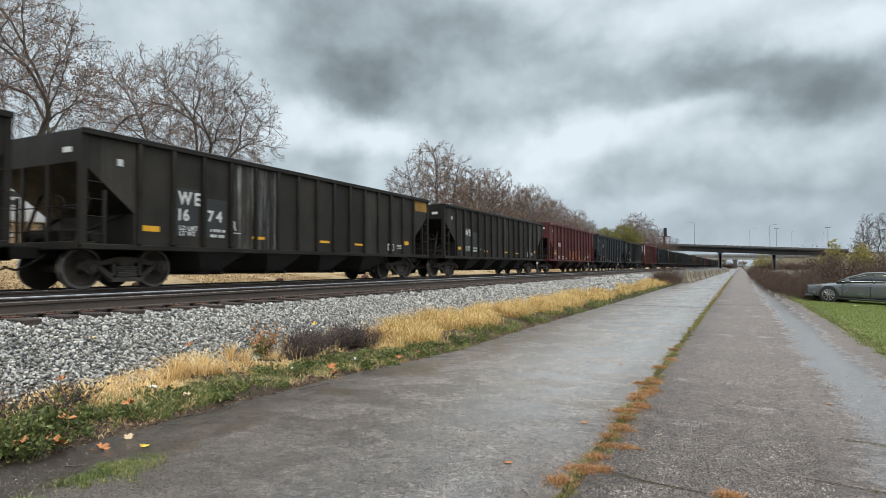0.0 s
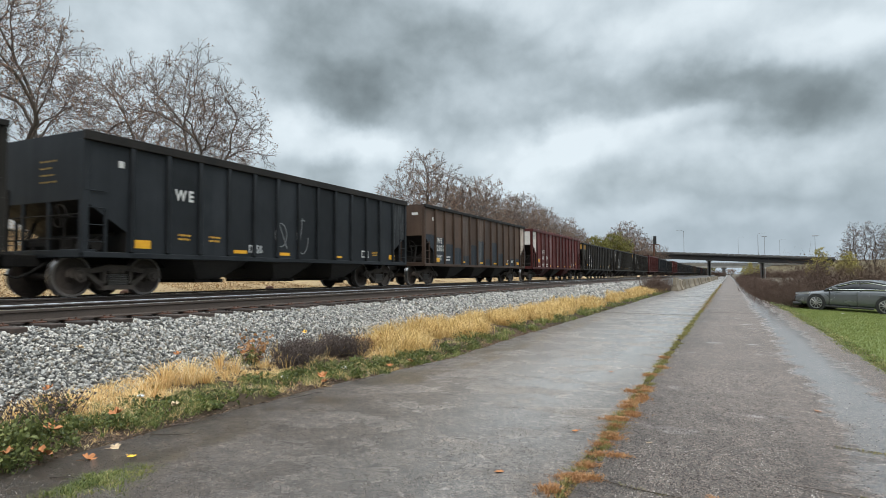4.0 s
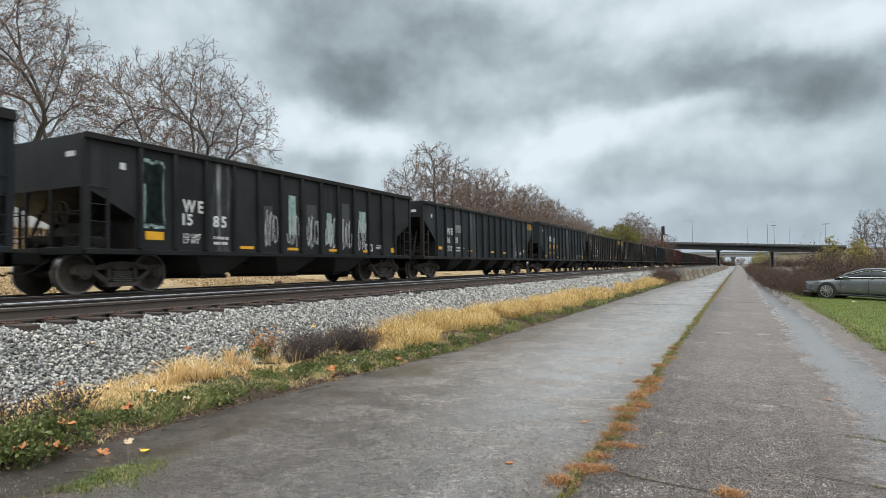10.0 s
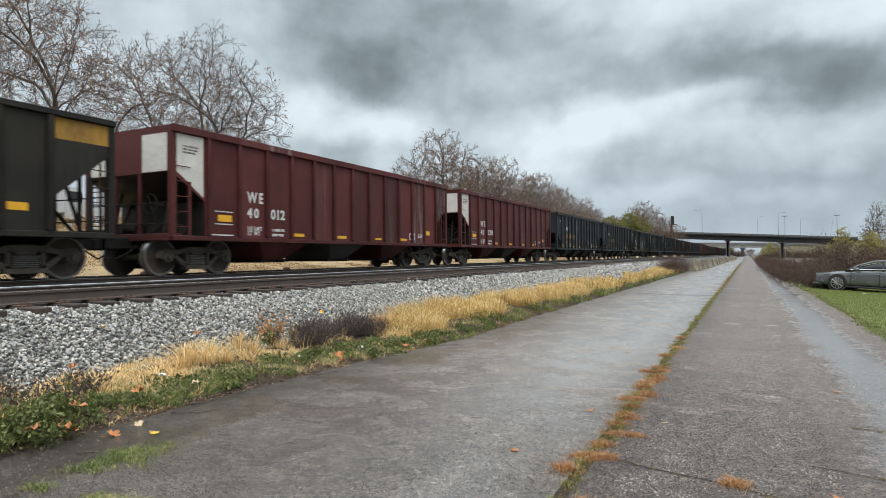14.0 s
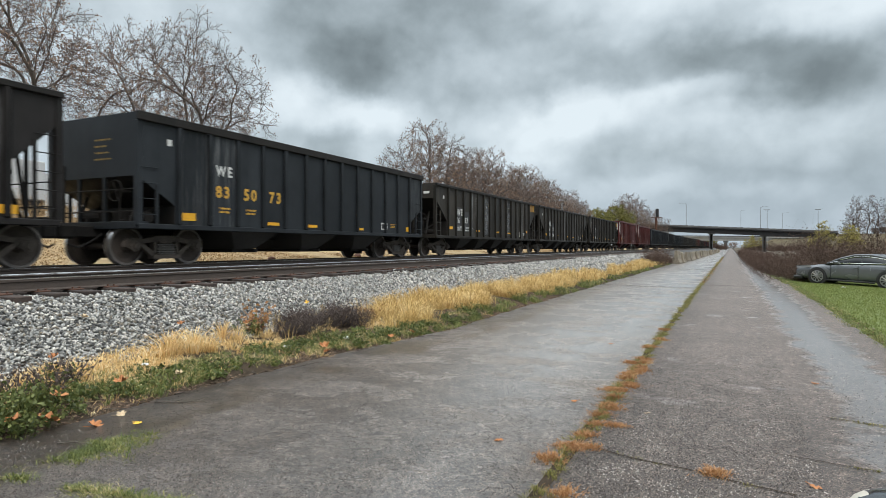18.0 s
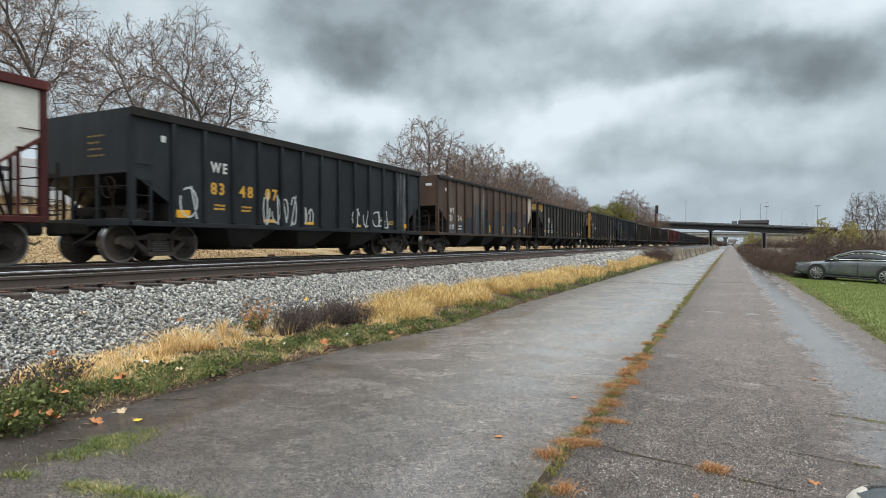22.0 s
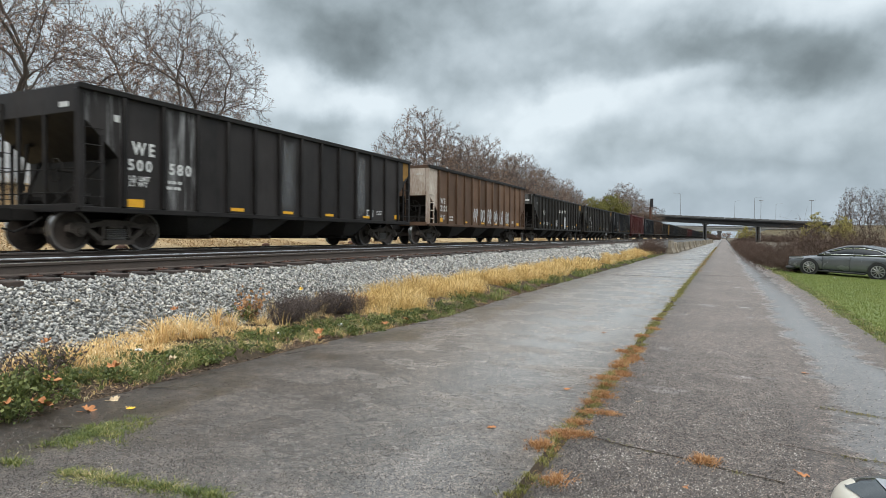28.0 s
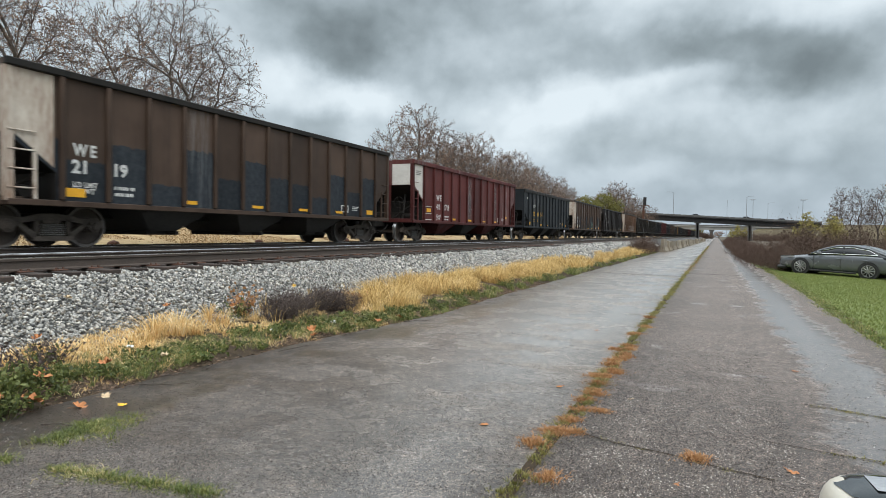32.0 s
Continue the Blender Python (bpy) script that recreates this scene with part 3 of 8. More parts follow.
M_scrub_ground = simple("brown_scrub_ground", (0.05, 0.04, 0.028), (0.12, 0.095, 0.06), 0.5, 0.95, bump=0.6)


def make_ground():
    xs = [p[0] for p in PROFILE]
    ys = [-900, -60, -20, -5] + list(np.arange(0, 60, 1.5)) + list(np.arange(60, 200, 8)) + [260, 400, 700, 1200, 2500, 4500]
    verts, faces = [], []
    for y in ys:
        for x, z in PROFILE:
            rough = 0.22 * wavy(x, y, 0.45) if -27 < x < -17 else 0.05 * wavy(x, y, 0.7) if -7 < x < -5.5 else 0.0
            verts.append((x + (0.1 * wavy(x, y, 0.9, 3) if -7 < x < -5.5 else 0), y, z + rough))
    n = len(xs)
    for j in range(len(ys) - 1):
        for i in range(n - 1):
            faces.append((j * n + i, j * n + i + 1, (j + 1) * n + i + 1, (j + 1) * n + i))
    me = raw_mesh("ground", verts, faces, M_soil, True)
    me.materials.append(M_lawn)
    me.materials.append(M_bed)
    me.materials.append(M_straw_bank)
    me.materials.append(M_scrub_ground)
    for k, p in enumerate(me.polygons):
        far = ys[k // (n - 1)] > 44
        x = (xs[k % (n - 1)] + xs[k % (n - 1) + 1]) / 2
        p.material_index = (4 if far or x > 60 else 1) if x > 2.2 else 4 if x < -27 else 2 if -16.6 < x < -7.0 else 3 if -27 < x < -16.5 else 0
    return tagged(new("ground", me), "soil and turf ground with a straw-covered bank", "ground", kind="structure")


make_ground()


def path_edge(y):
    """Where the ragged edge of the paving lies towards the tracks."""
    t = max(0.0, min(1.0, (y - 5.5) / 6.0))
    return -5.56 + 0.46 * t * t * (3 - 2 * t) - 0.10 * wavy(0, y, 0.5, 2) - 0.07 * wavy(1, y, 1.9, 5)


SEAM = -1.16


def path_slab(name, left, right, mat, label):
    """One lane of the paving: a slab 6 cm thick, with uneven joints every few metres."""
    ys = [-30, -12, -5] + list(np.arange(-2, 40, 0.5)) + list(np.arange(40, 120, 4)) + [150, 220, 320, 500, 900]
    verts, faces = [], []
    for y in ys:
        a, b = left(y), right(y)
        for i in range(5):
            x = a + (b - a) * i / 4
            verts.append((x, y, 0.012 * wavy(x, y, 0.25, 1)))
        verts += [(a - 0.01, y, -0.1), (b + 0.01, y, -0.1)]
    for j in range(len(ys) - 1):
        p, q = j * 7, j * 7 + 7
        for i in range(4):
            faces.append((p + i, p + i + 1, q + i + 1, q + i))
        faces += [(p + 5, p, q, q + 5), (p + 4, p + 6, q + 6, q + 4)]
    return tagged(new(name, raw_mesh(name, verts, faces, mat, True)), label, "path", kind="structure")


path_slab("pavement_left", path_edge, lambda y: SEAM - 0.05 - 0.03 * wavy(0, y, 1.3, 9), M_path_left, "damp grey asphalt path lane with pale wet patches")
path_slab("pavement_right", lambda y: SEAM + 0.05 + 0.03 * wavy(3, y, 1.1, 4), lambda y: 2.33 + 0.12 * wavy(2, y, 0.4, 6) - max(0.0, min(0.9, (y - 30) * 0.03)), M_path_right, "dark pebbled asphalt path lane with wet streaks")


def seam_soil():
    """Dirt that fills the seam between the lanes nearly to the top."""
    ys = list(np.arange(-5, 40, 0.5)) + list(np.arange(40, 121, 4))
    verts, faces = [], []
    for y in ys:
        z = 0.012 * wavy(SEAM, y, 0.25, 1) - 0.008
        verts += [(SEAM - 0.085, y, z), (SEAM, y, z + 0.004), (SEAM + 0.085, y, z)]
    for j in range(len(ys) - 1):
        for i in range(2):
            faces.append((j * 3 + i, j * 3 + i + 1, j * 3 + i + 4, j * 3 + i + 3))
    tagged(new("seam_soil", raw_mesh("seam_soil", verts, faces, M_soil, True)), "dark dirt in the seam between the asphalt lanes", "crack", kind="structure")


seam_soil()


def paving_chips(name, n, size, x0, x1, mat, label, reach=26.0):
    """Pebbles that stand a few millimetres out of the worn paving, fewer and larger ones further along the path."""
    y = 1.9 / (1 - rng.uniform(0, 1, n) * (1 - 1.9 / reach))
    x = rng.uniform(x0, x1, n)
    ok = (rng.uniform(0, 1, n) < (1 - (y / reach) ** 2) * np.clip((x + 5.5) / 2.2, 0.12, 1)) & (x > -2.05 * y - 0.2) & (x < 0.24 * y + 0.5) & (np.abs(x - SEAM) > 0.07) & (x > np.array([path_edge(b) for b in y]) + 0.08)
    x, y = x[ok], y[ok]
    n = len(x)
    keep_few = (x < 0.6) | (rng.uniform(0, 1, n) < 0.12)
    x, y = x[keep_few], y[keep_few]
    n = len(x)
    size = size * (0.85 + 0.03 * y) * rng.uniform(0.55, 1.3, n)
    z = np.array([0.012 * wavy(a, b, 0.25, 1) for a, b in zip(x, y)]) - 0.001
    a, r = rng.uniform(0, 6.283, (n, 1)) + np.arange(4) * 1.571, size[:, None] * rng.uniform(0.75, 1.25, (n, 4))
    rim = np.stack([x[:, None] + np.cos(a) * r, y[:, None] + np.sin(a) * r, np.repeat(z[:, None], 4, 1)], -1)
    top = np.stack([x + size * rng.uniform(-0.3, 0.3, n), y + size * rng.uniform(-0.3, 0.3, n), z + size * rng.uniform(0.5, 1.25, n)], -1)
    v = np.concatenate([rim, top[:, None]], 1).reshape(-1, 3)
    f = np.array([(0, 1, 4), (1, 2, 4), (2, 3, 4), (3, 0, 4)])
    return tagged(new(name, fast_mesh(name, v, (f[None] + 5 * np.arange(n)[:, None, None]).reshape(-1, 3), mat)), label, "pebbles", kind="stuff")


M_chip = leafy("paving_pebbles", [(0, (0.022, 0.018, 0.015)), (0.40, (0.07, 0.058, 0.05)), (0.55, (0.16, 0.137, 0.118)), (0.68, (0.29, 0.26, 0.23)), (0.82, (0.50, 0.46, 0.42))], 0.6, 0.0)
# these dark pebbles stand in for the shaded pits between the pale ones
M_dark_chip = leafy("dark_paving_pebbles", [(0, (0.016, 0.0125, 0.0105)), (0.6, (0.048, 0.039, 0.033)), (1, (0.11, 0.09, 0.077))], 0.8, 0.0)
CHIPS, PITS = "small pebbles that stand out of the worn asphalt", "dark pebbles in place of shaded pits in the worn asphalt"
paving_chips("paving_pebbles", 40000, 0.0052, -5.6, SEAM, M_chip, CHIPS, 10.0)
paving_chips("paving_pebbles", 80000, 0.0060, -5.6, SEAM, M_dark_chip, PITS, 10.0)
paving_chips("paving_pebbles", 80000, 0.0066, SEAM, 2.25, M_chip, CHIPS, 13.0)
paving_chips("paving_pebbles", 90000, 0.0072, SEAM, 2.25, M_dark_chip, PITS, 13.0)


def crack(name, pts, width):
    """A joint in the paving: a narrow strip of dark dirt that stands 4 mm proud."""
    bm = bmesh.new()
    last = None
    for i, (x, y) in enumerate(pts):
        w = width * (0.6 + 0.5 * abs(wavy(x, y, 3.0, 8)))
        row = (bm.verts.new((x, y - w, 0.014)), bm.verts.new((x, y + w, 0.014)))
        if last:
            bm.faces.new((last[0], row[0], row[1], last[1]))
        last = row
    return tagged(new(name, mesh_of(name, bm, M_soil)), "dirt-filled joint across the asphalt path", "crack", kind="structure")


def crack_line(x0, x1, y, slope=0.0):
    return [(x, y + slope * (x - x0) + 0.06 * wavy(x, y, 2.2, 3)) for x in np.arange(x0, x1 + 0.1, 0.12)]


crack("path_joint", crack_line(-5.2, SEAM, 26.6, -0.15), 0.09)
crack("path_joint", crack_line(SEAM, 2.0, 28.2, -0.1), 0.08)
crack("path_joint", crack_line(-4.9, SEAM, 47.0, 0.1), 0.16)
crack("path_joint", crack_line(SEAM, 1.6, 50.0, 0.1), 0.16)
crack("path_joint", crack_line(SEAM, 0.3, 4.98, -0.27), 0.010)
crack("path_joint", crack_line(0.8, 2.3, 6.8, -0.25), 0.010)
crack("path_joint", crack_line(0.3, 1.6, 5.42, -0.15), 0.008)


# ---- the two tracks ----
RAIL_OUTLINE = [(-0.07, 0), (0.07, 0), (0.07, 0.012), (0.015, 0.03), (0.010, 0.12), (0.034, 0.135), (0.036, 0.166), (0.028, 0.172), (-0.028, 0.172), (-0.036, 0.166), (-0.034, 0.135), (-0.010, 0.12), (-0.015, 0.03), (-0.07, 0.012)]


def make_track(name, mid, label, tie_from, tie_to):
    tr = base(name, pose(mid, 0, RAIL - 0.172), label, "railway track", kind="structure")
    for side in (-1, 1):
        bm = bmesh.new()
        add_prism(bm, [(side * 0.7525 + u, v) for u, v in RAIL_OUTLINE], "y", -620, 1500)
        rail = part("rail", bm, M_rail_side, tr)
        head = box(side * 0.7525 - 0.026, side * 0.7525 + 0.026, -620, 1500, 0.172, 0.1745)
        # the gauge side of the head, rubbed to a slope by the flanges
        slope = [(side * (0.7525 - 0.030), 0.1748), (side * (0.7525 - 0.024), 0.1748), (side * (0.7525 - 0.029), 0.157), (side * (0.7525 - 0.0365), 0.157)]
        add_prism(head, slope if side > 0 else slope[::-1], "y", -620, 1500)
        part("rail_head", head, M_rail_head, rail, "polished running surface")
    tie = mesh_of("tie", box(-1.3, 1.3, -0.11, 0.11, -0.175, -0.015, 0.012), M_tie)
    plate_bm = box(-0.15, 0.15, -0.095, 0.095, -0.015, 0.004, 0.004)
    for dx, dy in ((0.1, 0.05), (0.1, -0.05), (-0.1, 0.05), (-0.1, -0.05)):
        add_tube(plate_bm, (dx, dy, 0), (dx, dy, 0.03), 0.014, 0.018, 6)
    plate = mesh_of("tie_plate", plate_bm, M_plate)
    for i in range(int((tie_to - tie_from) / 0.52)):
        y = tie_from + i * 0.52 + rng.uniform(-0.04, 0.04)
        t = piece("tie", tie, tr, pose(rng.uniform(-0.09, 0.09), y, rng.uniform(-0.012, 0.006), 0, 0, rng.uniform(-1.2, 1.2)))
        if mid == NEAR_TRACK:
            piece("tie_plate", plate, t, pose(0.7525, 0, 0.001))
    return tr


make_track("near_track", NEAR_TRACK, "empty railway track on grey ballast beside the path", 2.0, 92.0)
make_track("far_track", TRACK, "railway track that carries the coal train", 4.0, 40.0)


# ---- ballast: loose stones on the shoulder of the bed ----
def stones(name, x0, x1, y0, y1, per_m2, size, label):
    # a crushed stone: eight corners knocked out of square, twelve flat facets
    v0 = np.array([(x, y, z) for x in (-1, 1) for y in (-1, 1) for z in (-1, 1)]) * 0.72
    f0 = np.array([(0, 1, 3), (0, 3, 2), (4, 6, 7), (4, 7, 5), (0, 4, 5), (0, 5, 1), (2, 3, 7), (2, 7, 6), (0, 2, 6), (0, 6, 4), (1, 5, 7), (1, 7, 3)])
    n = int((x1 - x0) * (y1 - y0) * per_m2)
    p = np.column_stack([rng.uniform(x0, x1, n), rng.uniform(y0, y1, n)])
    z = np.interp(p[:, 0], *zip(*PROFILE)) + rng.uniform(-0.03, 0.022, n) - 0.02 * (p[:, 0] < -8.2)
    scale = size * rng.uniform(0.55, 1.25, (n, 1)) * rng.uniform(0.6, 1.3, (n, 3)) * np.array([1.0, 0.85, 0.62])
    v = (v0[None] + rng.uniform(-0.42, 0.42, (n, 8, 3))) * scale[:, None]
    for axis, spread in ((0, 0.9), (1, 0.9), (2, 6.283)):
        a = rng.uniform(-spread, spread, n)[:, None]
        i, k = (axis + 1) % 3, (axis + 2) % 3
        p1, p2 = v[..., i] * np.cos(a) - v[..., k] * np.sin(a), v[..., i] * np.sin(a) + v[..., k] * np.cos(a)
        v[..., i], v[..., k] = p1, p2
    v = (v + np.column_stack([p, z])[:, None]).reshape(-1, 3)
    f = (f0[None] + 8 * np.arange(n)[:, None, None]).reshape(-1, 3)
    return tagged(new(name, fast_mesh(name, v, f, M_stone)), label, "ballast", kind="stuff")


def stone_material():
    m, nt, bsdf = material("crushed_grey_limestone", 0.75)
    col = ramp_of(nt, island_of(nt), [(0, (0.05, 0.05, 0.05)), (0.22, (0.13, 0.13, 0.125)), (0.27, (0.22, 0.185, 0.14)), (0.37, (0.19, 0.175, 0.15)), (0.42, (0.21, 0.212, 0.20)), (0.65, (0.34, 0.338, 0.322)), (0.88, (0.50, 0.48, 0.44)), (1.0, (0.66, 0.62, 0.56))])
    g = noise_tex(nt, coords(nt), 40.0, 4.0)
    col = mix_of(nt, 1.0, col, ramp_of(nt, g, [(0.3, (0.7, 0.7, 0.72)), (0.7, (1.2, 1.2, 1.18))]), "MULTIPLY")
    nt.links.new(col, bsdf.inputs["Base Color"])
    return m


M_stone = stone_material()
stones("ballast_stones", -8.85, -6.9, 2.6, 14.0, 2900, 0.0245, "loose crushed grey stones on the track shoulder")
stones("ballast_stones", -8.85, -6.95, 14.0, 34.0, 800, 0.040, "loose crushed grey stones on the track shoulder")
stones("ballast_stones", -8.85, -6.9, 34.0, 85.0, 130, 0.075, "loose crushed grey stones on the track shoulder")


# ---- the coal train ----
def livery(name, dark, light, rust, rust_at, bay, lower=None):
    """The paint of a style's panels, and the plainer, darker one of its frame and ribs."""
    frame_dark, frame_light = tuple(c * 0.7 for c in dark), tuple(c * 0.8 for c in light)
    return car_paint(name, dark, light, rust, rust_at, lower=lower, bay=bay), car_paint(name + "_frame", frame_dark, frame_light, rust, rust_at + 0.03)


M_black, M_black_rib = livery("sooty_olive_black_paint", (0.0125, 0.0115, 0.0102), (0.038, 0.0335, 0.028), (0.085, 0.06, 0.042), 0.64, (0.895, -6.265))
M_slate, M_slate_rib = livery("blue_black_paint", (0.0115, 0.0135, 0.0155), (0.031, 0.035, 0.040), (0.13, 0.13, 0.13), 0.67, (0.9567, -5.74))
M_slate_a, _ = livery("blue_black_paint_wide_bays", (0.0115, 0.0135, 0.0155), (0.031, 0.035, 0.040), (0.13, 0.13, 0.13), 0.67, (0.895, -6.265))
M_jet, M_jet_rib = livery("jet_black_paint", (0.010, 0.0105, 0.0112), (0.028, 0.029, 0.0305), (0.10, 0.09, 0.08), 0.65, (0.924, -5.545))
M_jet_two, M_jet_two_rib = livery("worn_black_paint", (0.012, 0.0107, 0.0105), (0.033, 0.0295, 0.0285), (0.10, 0.085, 0.07), 0.65, (1.0175, -6.105))
M_red, M_red_rib = livery("oxide_red_paint", (0.049, 0.0145, 0.0135), (0.101, 0.0295, 0.0275), (0.21, 0.12, 0.11), 0.67, (1.0158, -6.095))
M_brown, M_brown_rib = livery("rust_brown_paint", (0.042, 0.0275, 0.0205), (0.086, 0.058, 0.044), (0.18, 0.15, 0.13), 0.67, (1.01, -6.06), ((0.014, 0.017, 0.022), (0.032, 0.038, 0.045)))
M_rusty, M_rusty_rib = livery("rusted_brown_paint", (0.075, 0.043, 0.027), (0.16, 0.098, 0.065), (0.30, 0.25, 0.21), 0.6, (1.01, -6.06))
M_under = simple("grimy_underframe", (0.010, 0.0092, 0.0085), (0.030, 0.0265, 0.024), 3.0, 0.9)
M_pocket = simple("dusty_hopper_steel", (0.018, 0.0165, 0.0155), (0.055, 0.050, 0.046), 2.0, 0.85, stretch=(1, 1, 0.4))
M_truck = simple("grimy_cast_steel", (0.040, 0.033, 0.028), (0.125, 0.105, 0.090), 4.0, 0.85)
M_wheel = simple("worn_wheel_steel", (0.042, 0.034, 0.029), (0.11, 0.090, 0.078), 5.0, 0.7, 0.2)
for m in (M_under, M_truck, M_wheel):
    m.node_tree.nodes["Principled BSDF"].inputs["Specular IOR Level"].default_value = 0.2
M_chord = car_paint("black_steel", (0.008, 0.0078, 0.0075), (0.024, 0.021, 0.019), (0.05, 0.038, 0.03), 0.66)
M_rim_face = simple("rubbed_wheel_rim", (0.10, 0.088, 0.080), (0.21, 0.19, 0.175), 5.0, 0.5, 0.4)
M_tread = simple("bright_wheel_tread", (0.30, 0.30, 0.30), (0.45, 0.45, 0.45), 4.0, 0.35, 1.0, 0.03)
M_spring = simple("grimy_spring_steel", (0.09, 0.083, 0.077), (0.20, 0.185, 0.17), 6.0, 0.7, 0.3)
M_white = simple("dirty_white_paint", (0.42, 0.40, 0.37), (0.66, 0.64, 0.60), 2.0, 0.7)
M_cream = simple("rust_stained_white_paint", (0.20, 0.11, 0.065), (0.62, 0.57, 0.50), 1.7, 0.8, stretch=(1, 1, 0.3))
M_yellow = simple("faded_yellow_paint", (0.13, 0.055, 0.012), (0.40, 0.225, 0.035), 2.4, 0.75, stretch=(1, 1, 0.25))
M_orange = simple("amber_reflective_tape", (0.62, 0.30, 0.01), (0.80, 0.42, 0.02), 5.0, 0.45, bump=0)
M_letter = simple("worn_white_lettering", (0.45, 0.45, 0.44), (0.72, 0.72, 0.70), 3.0, 0.7, bump=0)
M_letter_yellow = simple("worn_yellow_lettering", (0.45, 0.24, 0.03), (0.62, 0.36, 0.05), 3.0, 0.7, bump=0)
M_washed = washed_paint()
M_faded_print = simple("faded_yellow_print", (0.10, 0.066, 0.02), (0.30, 0.19, 0.05), 4.0, 0.7, bump=0)
M_pale_patch = simple("grey_overspray", (0.07, 0.073, 0.077), (0.28, 0.29, 0.30), 2.4, 0.7, bump=0, stretch=(1, 1, 0.25))
M_dark_patch = simple("black_repaint_patch", (0.014, 0.014, 0.015), (0.028, 0.028, 0.03), 2.0, 0.5, bump=0)
M_teal_tag = simple("teal_spray_paint", (0.12, 0.24, 0.24), (0.24, 0.42, 0.42), 3.0, 0.7, bump=0)
M_white_tag = simple("white_spray_paint", (0.42, 0.43, 0.44), (0.62, 0.63, 0.64), 3.0, 0.7, bump=0)
M_orange_tag = simple("orange_spray_paint", (0.45, 0.13, 0.05), (0.62, 0.24, 0.1), 3.0, 0.7, bump=0)
M_red_tag = simple("red_spray_paint", (0.22, 0.06, 0.06), (0.32, 0.10, 0.10), 3.0, 0.7, bump=0)
M_brown_block = simple("worn_rust_red_overpaint", (0.02, 0.016, 0.014), (0.24, 0.12, 0.075), 5.0, 0.7, bump=0, stretch=(1, 0.5, 1.4))
M_ochre_block = simple("worn_ochre_overpaint", (0.018, 0.017, 0.016), (0.25, 0.19, 0.12), 6.0, 0.7, bump=0, stretch=(1, 1, 1.2))
M_pale_block = simple("worn_pale_overpaint", (0.018, 0.019, 0.02), (0.20, 0.21, 0.215), 5.0, 0.7, bump=0)
M_slate_block = simple("worn_slate_overpaint", (0.022, 0.025, 0.029), (0.10, 0.115, 0.13), 4.0, 0.7, bump=0)
M_faint_block = simple("faint_grey_overpaint", (0.018, 0.018, 0.019), (0.065, 0.068, 0.07), 5.0, 0.7, bump=0)
M_teal_block = simple("worn_teal_overpaint", (0.05, 0.07, 0.07), (0.40, 0.55, 0.53), 5.0, 0.7, bump=0)
M_coal = simple("black_coal", (0.008, 0.008, 0.008), (0.03, 0.03, 0.03), 8.0, 0.6, bump=0.8)

HALF = 1.60  # half the width of a hopper body
# style: length, height over the rail, opening's upper and lower height at the end, its depth, ribs' step, pockets, paint, top chord's depth, truck's distance from the end
STYLES = {
    "A": (15.17, 3.33, 2.66, 1.66, 1.22, 0.905, 4, M_black, 0.11, 1.45),
    "B": (14.35, 3.58, 2.48, 1.82, 0.98, 1.01, 3, M_red, 0.17, 1.22),
    "C": (13.72, 3.49, 2.05, 1.42, 1.02, 0.96, 3, M_slate, 0.19, 1.22),
    "D": (14.22, 3.57, 2.20, 1.52, 0.95, 1.02, 3, M_brown, 0.13, 1.22),
    "E": (13.65, 3.37, 2.26, 1.66, 1.18, 0.93, 3, M_jet, 0.12, 1.25),
    "F": (14.25, 3.49, 2.92, 2.05, 0.92, 1.02, 4, M_jet_two, 0.11, 1.25),
    "G": (14.22, 3.57, 2.20, 1.52, 0.95, 1.02, 3, M_rusty, 0.13, 1.22),
}
SILL = 0.93
FRAME_PAINT = {"A": M_black_rib, "B": M_red_rib, "C": M_slate_rib, "D": M_brown_rib, "E": M_jet_rib, "F": M_jet_two_rib, "G": M_rusty_rib}


def side_frame_mesh():
    """A cast side frame: arch, pedestal jaws over the axle boxes, spring window."""
    bm = bmesh.new()
    lo, hi = -0.075, 0.075
    add_prism(bm, [(-0.62, 0.62), (-0.30, 0.70), (0.30, 0.70), (0.62, 0.62), (0.62, 0.52), (0.28, 0.57), (-0.28, 0.57), (-0.62, 0.52)], "x", lo, hi)
    for s in (-1, 1):
        add_prism(bm, [(s * 1.10, 0.44), (s * 1.10, 0.56), (s * 0.98, 0.65), (s * 0.62, 0.62), (s * 0.62, 0.50), (s * 0.72, 0.52), (s * 0.74, 0.40), (s * 1.02, 0.40)][::s], "x", lo, hi)
        add_prism(bm, [(s * 0.66, 0.53), (s * 0.76, 0.50), (s * 0.40, 0.20), (s * 0.28, 0.20), (s * 0.28, 0.27)][::s], "x", lo, hi)
        add_prism(bm, [(s * 0.28, 0.20), (s * 0.36, 0.20), (s * 0.36, 0.60), (s * 0.28, 0.60)][::s], "x", lo, hi)
    add_prism(bm, [(-0.40, 0.15), (0.40, 0.15), (0.40, 0.25), (-0.40, 0.25)], "x", lo - 0.02, hi + 0.04)
    for s in (-1, 1):
        add_lathe_at(bm, s * 0.889)
    return mesh_of("side_frame", bm, M_truck)


def add_lathe_at(bm, y):
    before = set(bm.verts)
    add_lathe(bm, [(0.13, 0.02), (0.135, 0.12), (0.085, 0.14), (0.08, 0.19), (0.03, 0.20)], 12)
    for v in set(bm.verts) - before:
        v.co.y += y
        v.co.z += 0.457


